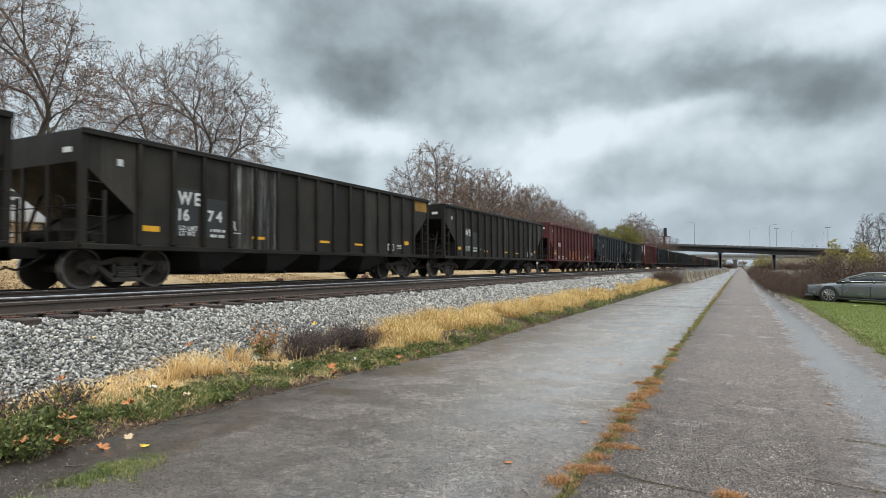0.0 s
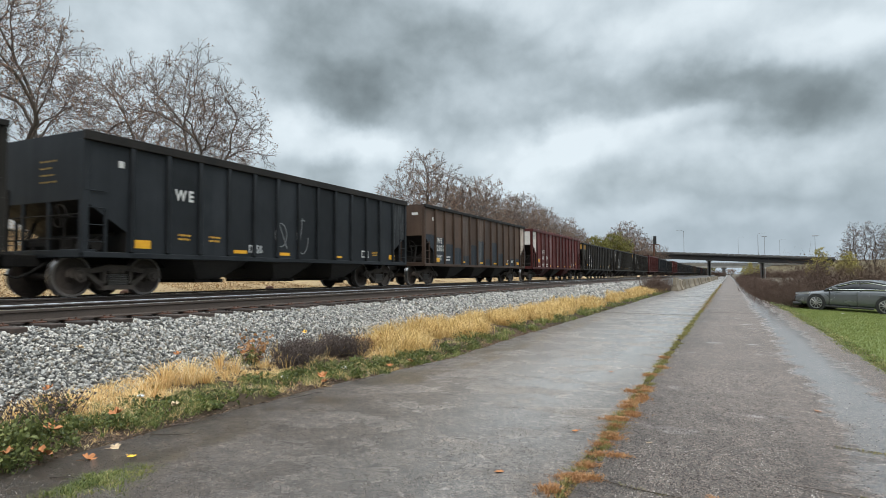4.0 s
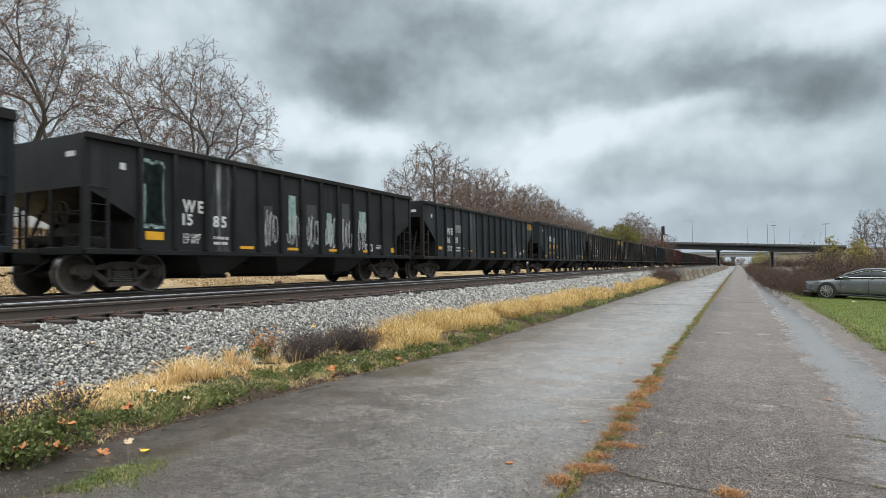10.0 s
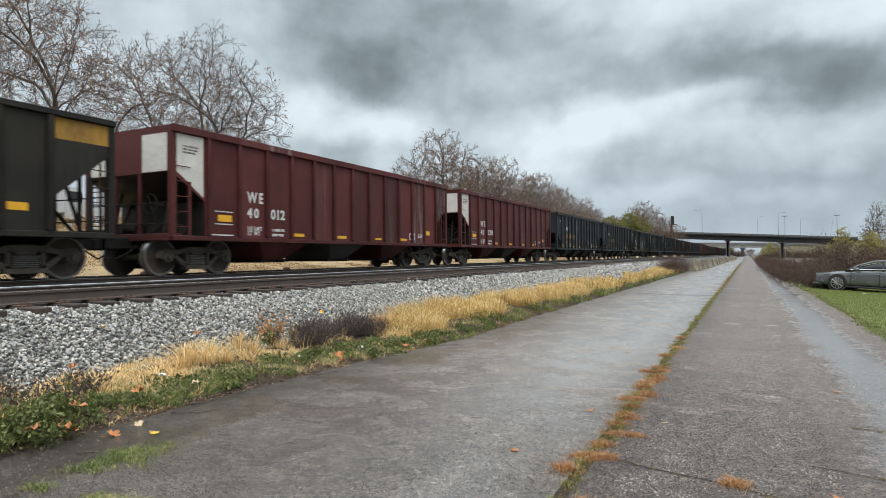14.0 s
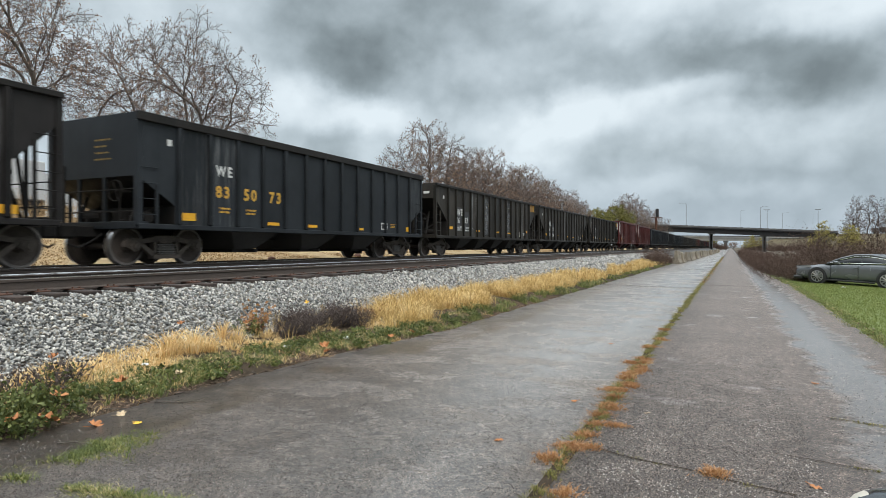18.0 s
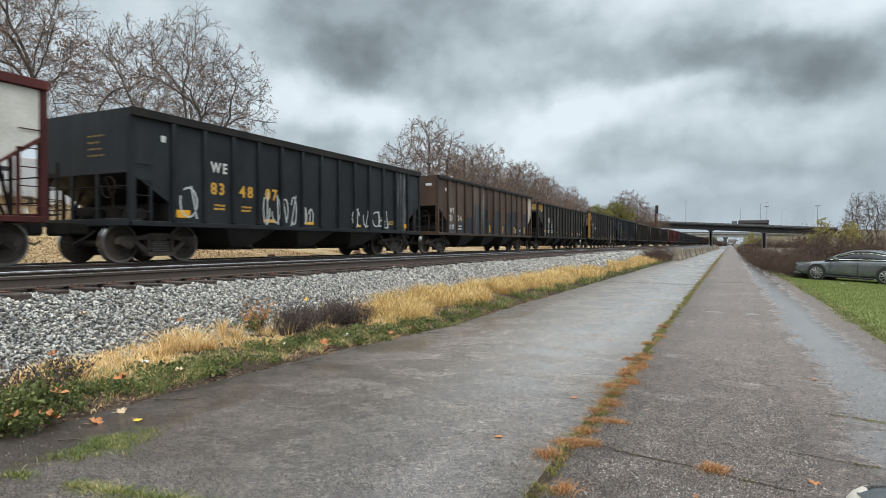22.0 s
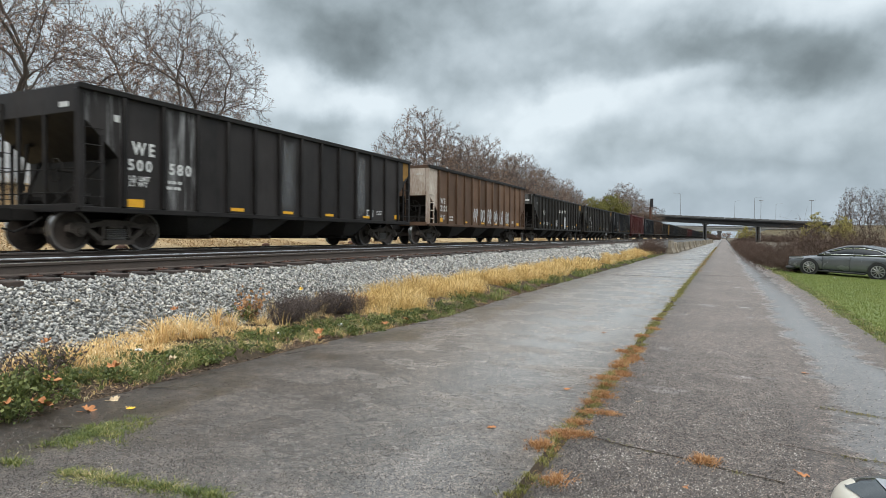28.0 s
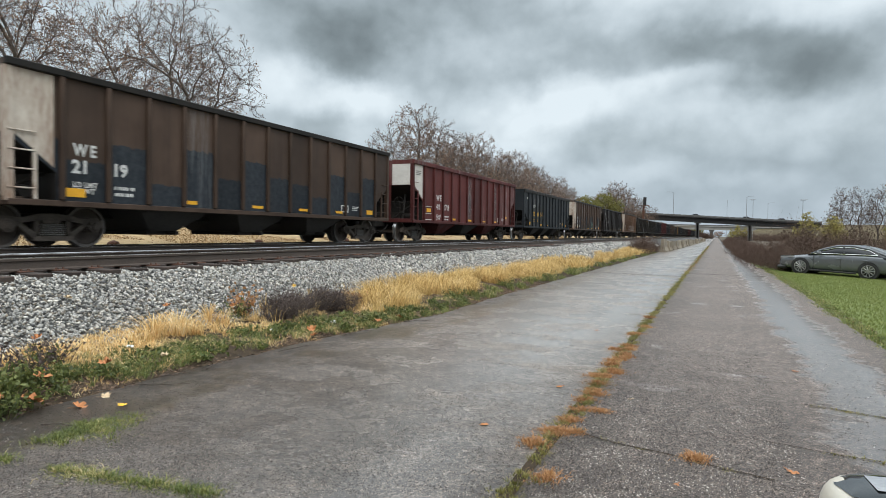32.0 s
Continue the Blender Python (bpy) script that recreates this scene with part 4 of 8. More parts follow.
def wheel_set_mesh():
    """Two wheels with flange, dished plate and hub on one axle, turned about their own middle."""
    bm = bmesh.new()
    for s in (-1, 1):
        prof = [(0.05, 0.63), (0.12, 0.64), (0.13, 0.69), (0.30, 0.705), (0.395, 0.70), (0.40, 0.68), (0.485, 0.68), (0.488, 0.705), (0.462, 0.72), (0.455, 0.815), (0.40, 0.815), (0.39, 0.77), (0.30, 0.745), (0.14, 0.765), (0.125, 0.80), (0.085, 0.81), (0.08, 0.86)]
        add_lathe(bm, [(r, s * w) for r, w in prof], 28)
    add_lathe(bm, [(0.08, -0.9), (0.09, -0.6), (0.085, 0.6), (0.08, 0.9)], 12)
    me = mesh_of("wheelset", bm, M_wheel)
    me.materials.append(M_tread)
    me.materials.append(M_rim_face)
    for p in me.polygons:
        c = p.center
        if math.hypot(c.y, c.z) > 0.44 and abs(p.normal.x) < 0.5:
            p.material_index = 1
        elif 0.395 < math.hypot(c.y, c.z) < 0.47 and abs(c.x) > 0.79:
            p.material_index = 2
    return me


def spring_mesh():
    """The nest of coils in a side frame's window, seen as stacked rounds."""
    rows = []
    for i in range(13):
        w, d = (0.25, 0.065) if i % 2 else (0.225, 0.04)
        z = 0.25 + i * 0.021
        rows.append([(-d, -w, z), (d, -w, z), (d, w, z), (-d, w, z)])
    bm = bmesh.new()
    rings = [[bm.verts.new(p) for p in row] for row in rows]
    for a, b in zip(rings, rings[1:]):
        for i in range(4):
            bm.faces.new((a[i], a[(i + 1) % 4], b[(i + 1) % 4], b[i]))
    bm.faces.new(rings[0][::-1])
    bm.faces.new(rings[-1])
    return mesh_of("spring", bm, M_spring)


FRAME, WHEELSET, SPRING = side_frame_mesh(), wheel_set_mesh(), spring_mesh()
BOLSTER = mesh_of("truck", add_box(box(-1.05, 1.05, -0.2, 0.2, 0.50, 0.72, 0.03), -0.2, 0.2, -0.16, 0.16, 0.72, 0.86), M_truck)


def add_trucks(car, length, inset):
    """Two four-wheeled trucks; returns the wheelsets, which turn."""
    for s in (-1, 1):
        truck = piece("truck", BOLSTER, car, pose(0, s * (length / 2 - inset), 0), "grimy cast-steel four-wheel truck")
        for side in (-1, 1):
            piece("side_frame", FRAME, truck, pose(side * 1.0, 0, 0, 0, 0, 0 if side > 0 else 180))
            piece("spring", SPRING, truck, pose(side * 1.03, 0, 0))
        for y in (-0.889, 0.889):
            piece("wheelset", WHEELSET, truck, pose(0, y, 0.458))


def build_hopper(key):
    """One open-top hopper car of a style, with all its parts, standing at the origin on the rail heads."""
    L, top, open_hi, open_lo, depth, step, pockets, paint, chord, inset = STYLES[key]
    h = L / 2
    frame_paint = FRAME_PAINT[key]
    car = base("hopper_car", pose(0, 0, 0), "", "")
    # the body: side sheets, slope sheets at the ends, open above, with coal inside
    bm = bmesh.new()
    outline = [(-h, top), (-h, open_hi), (-h + depth, open_lo), (-h + depth, SILL + 0.03), (h - depth, SILL + 0.03), (h - depth, open_lo), (h, open_hi), (h, top)]
    add_prism(bm, outline, "x", -HALF, HALF)
    roof = max(bm.faces, key=lambda f: f.calc_center_median().z)
    bmesh.ops.inset_individual(bm, faces=[roof], thickness=0.06)
    for v in bm.verts:
        if abs(v.co.x) < HALF - 0.03 and v.co.z > top - 0.01:
            v.co.z -= 0.55
    body = part("body", bm, paint, car)
    # slope sheets and recess faces below the opening take the black steel
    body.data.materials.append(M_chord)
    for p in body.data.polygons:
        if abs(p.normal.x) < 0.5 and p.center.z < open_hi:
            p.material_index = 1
    load = bmesh.new()
    bmesh.ops.create_grid(load, x_segments=6, y_segments=24, size=1.0)
    for v in load.verts:
        v.co = (v.co.x * (HALF - 0.07), v.co.y * (h - 0.08), top - 0.5 + 0.28 * (1 - v.co.x ** 2) * (1 - v.co.y ** 8) + 0.08 * wavy(v.co.x * 3, v.co.y * 9, 1.0, 3) - 0.12)
    part("coal_load", load, M_coal, car, "heap of black coal")
    for side in (-1, 1):
        a, b = sorted((side * (HALF - 0.02), side * (HALF + 0.09)))
        part("top_chord", box(a, b, -h - 0.02, h + 0.02, top - chord, top + 0.015, 0.015), paint if key == "B" else M_chord, car)
        part("side_sill", box(*sorted((side * (HALF - 0.06), side * (HALF + 0.05))), -h + 0.02, h - 0.02, SILL - 0.08, SILL + 0.04, 0.012), frame_paint, car)
        for e in (-1, 1):
            part("corner_post", box(*sorted((side * (HALF - 0.11), side * (HALF + 0.035))), *sorted((e * (h - 0.13), e * (h + 0.01))), SILL, top - chord + 0.01, 0.01), frame_paint, car)
            # ladder: stile and rungs on the end bay
            bm = bmesh.new()
            y0 = e * (h - 0.52)
            add_box(bm, *sorted((side * (HALF - 0.03), side * (HALF + 0.02))), y0 - 0.035, y0 + 0.035, SILL + 0.05, open_lo + 0.45)
            for z in np.arange(SILL + 0.25, open_lo + 0.9, 0.36):
                add_tube(bm, (side * (HALF + 0.03), e * (h - 0.02), z), (side * (HALF + 0.03), y0, z), 0.011, None, 6)
            part("ladder", bm, frame_paint, car)
        rib = box(*sorted((side * (HALF - 0.01), side * (HALF + 0.085))), -0.055, 0.055, SILL + 0.045, top - chord + 0.01, 0.02)
        rib_me = mesh_of("rib", rib, frame_paint)
        n = round((L - 2 * (depth + 0.1)) / step)
        for i in range(n + 1):
            piece("rib", rib_me, car, pose(0, -h + depth + 0.1 + i * (L - 2 * depth - 0.2) / n, 0))
    for e in (-1, 1):
        bm = box(-HALF + 0.05, HALF - 0.05, *sorted((e * (h - 0.35), e * (h + 0.02))), SILL - 0.08, SILL + 0.09, 0.01)
        add_box(bm, -0.5, -0.42, *sorted((e * (h - 0.06), e * (h + 0.0))), SILL, open_hi + 0.3)
        add_box(bm, 0.42, 0.5, *sorted((e * (h - 0.06), e * (h + 0.0))), SILL, open_hi + 0.3)
        part("end_frame", bm, frame_paint, car)
        part("end_platform", box(-HALF + 0.04, HALF - 0.04, *sorted((e * (h - depth + 0.02), e * (h - 0.36))), SILL - 0.05, SILL + 0.05, 0.01), M_chord, car, "black end platform")
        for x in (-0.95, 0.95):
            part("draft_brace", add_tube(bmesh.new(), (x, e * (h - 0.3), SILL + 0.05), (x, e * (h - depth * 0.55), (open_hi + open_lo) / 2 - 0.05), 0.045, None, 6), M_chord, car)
        bm = bmesh.new()
        for z in (1.25, 1.75):
            add_tube(bm, (-HALF, e * (h - 0.01), z), (HALF, e * (h - 0.01), z), 0.014, None, 6)
        add_tube(bm, (0.46, e * (h - 0.1), SILL), (1.2, e * (h - depth), open_lo), 0.04, None, 6)
        add_tube(bm, (-0.46, e * (h - 0.1), SILL), (-1.2, e * (h - depth), open_lo), 0.04, None, 6)
        part("grab_rail", bm, M_under, car)
        bm = box(-0.13, 0.13, *sorted((e * (h - 0.3), e * (h + 0.5))), 0.66, 0.92, 0.02)
        add_box(bm, -0.17, 0.17, *sorted((e * (h + 0.45), e * (h + 0.8))), 0.62, 0.96, 0.05)
        part("coupler", bm, M_under, car)
        bm = bmesh.new()
        pts = [(0.35, h - 0.05, 0.75), (0.36, h + 0.25, 0.55), (0.3, h + 0.5, 0.42), (0.2, h + 0.7, 0.5)]
        for p, q in zip(pts, pts[1:]):
            add_tube(bm, (p[0], e * p[1], p[2]), (q[0], e * q[1], q[2]), 0.022, None, 6)
        part("brake_hose", bm, M_under, car)
    # brake gear on the near end's platform
    bm = box(0.3, 0.75, -h + 0.35, -h + 0.75, SILL + 0.09, SILL + 0.36, 0.03)
    add_tube(bm, (0.9, -h + 0.5, SILL + 0.2), (1.35, -h + 0.5, SILL + 0.2), 0.13, None, 12)
    part("brake_cylinder", bm, M_under, car)
    bm = bmesh.new()
    for x in (-1.42, -1.0):
        add_box(bm, x - 0.025, x + 0.025, -h - 0.03, -h + 0.02, SILL, open_hi + 0.35)
    for z in np.arange(SILL + 0.2, open_hi + 0.3, 0.33):
        add_tube(bm, (-1.42, -h - 0.02, z), (-1.0, -h - 0.02, z), 0.012, None, 6)
    part("end_ladder", bm, M_under, car)
    bm = add_tube(bmesh.new(), (-1.1, -h + 0.55, SILL + 0.24), (-0.25, -h + 0.55, SILL + 0.24), 0.17, None, 14)
    for x in (-0.95, -0.4):
        add_box(bm, x - 0.03, x + 0.03, -h + 0.4, -h + 0.7, SILL + 0.04, SILL + 0.12)
    part("air_tank", bm, M_under, car)
    bm = bmesh.new()
    for k in range(16):
        a, b = k * math.pi / 8, (k + 1) * math.pi / 8
        add_tube(bm, (0.95 + 0.24 * math.cos(a), -h - 0.06, 1.72 + 0.24 * math.sin(a)), (0.95 + 0.24 * math.cos(b), -h - 0.06, 1.72 + 0.24 * math.sin(b)), 0.013, None, 5)
    for k in range(4):
        a = k * math.pi / 2 + 0.4
        add_tube(bm, (0.95, -h - 0.04, 1.72), (0.95 + 0.24 * math.cos(a), -h - 0.06, 1.72 + 0.24 * math.sin(a)), 0.011, None, 5)
    add_tube(bm, (0.95, -h + 0.3, 1.72), (0.95, -h - 0.05, 1.72), 0.03, None, 8)
    add_tube(bm, (0.95, -h + 0.05, 1.72), (0.95, -h + 0.05, SILL), 0.018, None, 6)
    part("brake_wheel", bm, M_under, car)
    part("centre_sill", box(-0.22, 0.22, -h + 0.2, h - 0.2, 0.66, SILL, 0.02), M_under, car)
    # discharge pockets between the trucks
    span0, span1 = -h + inset + 1.25, h - inset - 1.25
    width = (span1 - span0) / pockets
    for i in range(pockets):
        c, w = span0 + (i + 0.5) * width, width * 0.5 - 0.03
        bm = bmesh.new()
        add_prism(bm, [(c - w * 0.74, SILL), (c - w * 0.64, 0.80), (c - w * 0.27, 0.37), (c + w * 0.27, 0.37), (c + w * 0.64, 0.80), (c + w * 0.74, SILL)], "x", -1.45, 1.45)
        for v in bm.verts:
            if v.co.z < 0.5:
                v.co.x *= 0.68
        bmesh.ops.bevel(bm, geom=bm.edges[:], offset=0.025, segments=1, affect="EDGES")
        pocket = part("pocket", bm, paint if key == "B" and i != 1 else M_pocket, car)
        part("gate", add_tube(box(-0.95, 0.95, c - w * 0.3, c + w * 0.3, 0.28, 0.38, 0.015), (0.9, c + w * 0.1, 0.33), (1.3, c + w * 0.1, 0.33), 0.05, None, 8), M_under, pocket)
    add_trucks(car, L, inset)
    return car


# ---- lettering and paint marks on the near side of the cars ----
LETTERS = {}


def lettering(text, height, mat):
    key = (text, round(height, 3), mat.name)
    if key not in LETTERS:
        cu = bpy.data.curves.new("lettering", "FONT")
        cu.body, cu.size, cu.offset, cu.space_character, cu.resolution_u = text, height / 0.56, height * 0.06, 1.06, 3
        ob = bpy.data.objects.new("lettering", cu)
        scene.collection.objects.link(ob)
        me = bpy.data.meshes.new_from_object(ob)
        bpy.data.objects.remove(ob)
        me.transform(Matrix.Diagonal((0.84 if text.isalpha() else 1.0, 1, 1, 1)))
        me.materials.clear()
        me.materials.append(mat)
        LETTERS[key] = me
    return LETTERS[key]


def on_side(s, z, length, proud=0.004):
    """A pose on the near side sheet: s metres from the car's near end, z over the rail; x runs along the car, y up."""
    m = Matrix(((0, 0, 1, HALF + proud), (1, 0, 0, s - length / 2), (0, 1, 0, z), (0, 0, 0, 1)))
    return m


def write(car, length, text, s, z, height, mat):
    for ch in text:
        me = lettering(ch, height, mat)
        xs = [v.co.x for v in me.vertices]
        piece("letter", me, car, on_side(s - min(xs), z, length, 0.009), "painted letter" if ch.isalpha() else "painted numeral")
        s += max(xs) - min(xs) + height * 0.32


def stencil(car, length, text, s, z, height, mat):
    """A short line of stencilled words, one mesh to the line."""
    piece("stencil", lettering(text, height, mat), car, on_side(s, z, length, 0.009), "small stencilled words")["kind"] = "stuff"


MARKS = {}


def mark(car, length, name, s0, s1, z0, z1, mat, proud=0.006, label=""):
    """A thin painted or taped plate on the side."""
    key = (name, round(s1 - s0, 2), round(z1 - z0, 2), mat.name)
    if key not in MARKS:
        MARKS[key] = mesh_of(name, box(0, s1 - s0, 0, z1 - z0, -0.004, 0), mat)
    piece(name, MARKS[key], car, on_side(s0, z0, length, proud), label)


def small_print(car, length, s, z, w, rows, mat, row_h=0.05):
    """Lettering too small to read: plain bars in one mesh."""
    bm = bmesh.new()
    for i in range(rows):
        x, end = 0.0, w * (1.0 - 0.18 * ((i * 7) % 3) / 2)
        k = i * 5
        while x < end:
            wide = row_h * (0.5, 0.75, 0.45, 0.6, 0.8)[k % 5]
            add_box(bm, x, x + wide, -i * row_h * 1.9, -i * row_h * 1.9 + row_h, -0.003, 0.0)
            x += wide + row_h * (0.22 if k % 4 else 0.7)
            k += 1
    piece("small_print", mesh_of("small_print", bm, mat), car, on_side(s, z, length, 0.008), "rows of small stencilled print")["kind"] = "stuff"


def panel(car, length, pts, mat, label):
    """A painted area of the side sheet, its corners as (s, z)."""
    bm = bmesh.new()
    add_prism(bm, [(s - length / 2, z) for s, z in pts], "x", HALF - 0.004, HALF + 0.005)
    part("painted_panel", bm, mat, car, label)


def end_panel(car, length, far, x0, x1, z0, z1, mat, label):
    e = 1 if far else -1
    part("painted_end", box(x0, x1, *sorted((e * (length / 2 - 0.004), e * (length / 2 + 0.006))), z0, z1), mat, car, label)


def tag_stroke(bm, pts, r):
    for p, q in zip(pts, pts[1:]):
        d = Vector((q[0] - p[0], q[1] - p[1], 0))
        if d.length < 1e-4:
            continue
        n = Vector((-d.y, d.x, 0)).normalized() * r
        a, b = Vector((p[0], p[1], 0)) - d * 0.06, Vector((q[0], q[1], 0)) + d * 0.06
        bm.faces.new([bm.verts.new(v) for v in (a - n, b - n, b + n, a + n)])


def scrawl(car, length, s, z, w, h, mat, seed, loops=3, r=0.022):
    """A sprayed scrawl of loops and strokes that spells nothing."""
    g = random.Random(seed)
    bm = bmesh.new()
    for k in range(loops):
        cx, cy = w * (k + 0.5) / loops, h * 0.5
        a0, turn = g.uniform(0, 6), g.uniform(3.5, 6.0)
        ax, ay = w / loops * g.uniform(0.3, 0.5), h * g.uniform(0.35, 0.5)
        tag_stroke(bm, [(cx + ax * math.cos(a0 + turn * i / 12), cy + ay * math.sin(a0 + turn * i / 12)) for i in range(13)], r)
        tag_stroke(bm, [(cx + g.uniform(-ax, ax), cy - ay), (cx + g.uniform(-ax, ax), cy + ay)], r)
    piece("graffiti", mesh_of("graffiti", bm, mat), car, on_side(s, z, length, 0.012), "sprayed graffiti scrawl")


TAPE = {
    "A": [(1.40, 1.29, 0.46, 0.13), (4.79, 1.24, 0.49, 0.08), (7.76, 1.24, 0.5, 0.08), (9.69, 1.22, 0.48, 0.07), (13.1, 1.34, 0.36, 0.15)],
    "B": [(1.38, 1.36, 0.46, 0.17), (4.22, 1.05, 0.49, 0.09), (6.36, 1.04, 0.49, 0.09), (8.6, 1.04, 0.4, 0.07), (10.37, 1.05, 0.48, 0.08), (12.3, 1.31, 0.45, 0.17)],
    "C": [(1.15, 1.08, 0.48, 0.19), (4.21, 1.06, 0.48, 0.09), (6.0, 1.05, 0.48, 0.09), (8.74, 1.04, 0.45, 0.08), (12.35, 1.07, 0.42, 0.18)],
    "D": [(1.13, 1.06, 0.42, 0.18), (4.05, 1.05, 0.46, 0.09), (6.5, 1.05, 0.44, 0.08), (8.6, 1.05, 0.42, 0.08), (10.6, 1.05, 0.4, 0.08), (12.6, 1.07, 0.42, 0.16)],
    "E": [(1.42, 1.2, 0.48, 0.19), (4.3, 1.05, 0.5, 0.08), (6.2, 1.05, 0.46, 0.08), (8.2, 1.05, 0.46, 0.08), (10.2, 1.05, 0.44, 0.08), (12.1, 1.08, 0.4, 0.17)],
    "F": [(1.06, 1.0, 0.47, 0.18), (4.2, 1.03, 0.48, 0.09), (6.3, 1.03, 0.46, 0.08), (8.4, 1.03, 0.46, 0.08), (10.7, 1.03, 0.44, 0.08), (13.0, 1.05, 0.42, 0.17)],
}
TAPE["G"] = TAPE["D"]
# where the reporting mark and the number's groups stand: s, z, height
SPOT = {"A": ((2.36, 2.0, 0.24), (2.38, 1.61, 0.21), (3.26, 1.64, 0.21)), "B": ((2.38, 1.93, 0.22), (2.38, 1.52, 0.2), (3.28, 1.52, 0.21)),
        "C": ((2.28, 2.29, 0.205), (2.28, 1.73, 0.23), (3.27, 1.72, 0.24), (4.27, 1.72, 0.24)), "D": ((1.28, 1.92, 0.19), (1.26, 1.56, 0.21), (2.22, 1.57, 0.21)),
        "E": ((2.43, 1.92, 0.23), (2.43, 1.60, 0.21), (3.37, 1.60, 0.22)), "F": ((1.22, 2.19, 0.22), (1.13, 1.83, 0.19), (2.22, 1.83, 0.2))}
SPOT["G"] = SPOT["D"]

# car by car, from the one beside the camera at the start to the train's rear: style, distance of its near end at the start, number in groups, what marks it
TRAIN = [
    ("A", 7.61, ("16", "74"), "yellow_far patch"), ("A", -8.87, ("16", "46"), "yellow_near patch"), ("B", -24.58, ("40", "174"), "white_near tag_grey"), ("D", -40.54, ("2107",), "white_far"),
    ("C", -55.9, (), "tags_small"), ("A", -72.53, ("16", "54"), "patch tags_red"), ("A", -88.92, ("16", "49"), "yellow_near patch tags_small tags_rust"), ("A", -105.37, ("16", "69"), "yellow_far patch"),
    ("C", -120.38, ("83", "49", "11"), "pale patch_pale"), ("A", -137.06, ("16", "31"), "yellow_far patch_pale slate_coat"), ("E", -151.76, ("15", "85"), "tags_teal"), ("C", -166.81, ("83", "48", "58"), "pale"),
    ("C", -181.97, ("83", "50", "44"), "pale tags_red"), ("B", -197.9, ("40", "020"), "white_near pale"), ("B", -213.71, ("40", "012"), "white_near"), ("A", -230.3, (), "yellow_far patch"),
    ("A", -246.68, ("16", "78"), "patch"), ("A", -262.9, ("16", "83"), "yellow_far patch washed"), ("C", -277.96, ("83", "50", "73"), ""), ("F", -293.88, ("500", "669"), "orange_near"),
    ("A", -310.71, ("16", "45"), "yellow_near patch"), ("D", -326.43, ("21", "04"), "white_far upright_tape"), ("C", -341.91, ("83", "48", "07"), "tags_white"), ("B", -358.06, ("40", "112"), "white_far pale"),
    ("E", -373.09, ("35", "17"), "tags_brown"), ("A", -389.72, ("16", "38"), "yellow_far washed"), ("A", -406.3, (), "yellow_far tags_coke"), ("G", -422.61, ("2120",), "white_near tags_white"),
    ("F", -438.64, ("500", "580"), "orange_far washed"), ("D", -455.04, ("21", "06"), "white_near tag_blue"), ("C", -470.89, ("83", "49", "94"), "pale"), ("B", -487.31, ("40", "178"), "white_near washed"),
    ("D", -503.66, ("21", "19"), "white_near pale"), ("A", -520.4, (), ""),
]
# the cars ahead of the first one, from near to far
AHEAD = ["A", "B", "C", "E", "B", "C", "A", "E", "C", "A", "D", "A", "C", "E", "B", "A", "C", "A", "D", "C", "A", "E", "C", "A"]
KINDS = {"A": "olive-black", "B": "oxide-red", "C": "blue-black", "D": "two-tone brown and slate", "E": "jet-black", "F": "jet-black", "G": "rusty brown"}
GAP = 1.52
CARS = []   # (car, style, distance of the near end at the start)


SLATE_COATS = {}


def slate_copy(me):
    """The same mesh in the blue-black coat."""
    if me.name in SLATE_COATS:
        return SLATE_COATS[me.name]
    made = me.copy()
    made.materials[0] = M_slate_a if me.name.startswith("body") else M_slate_rib
    return made


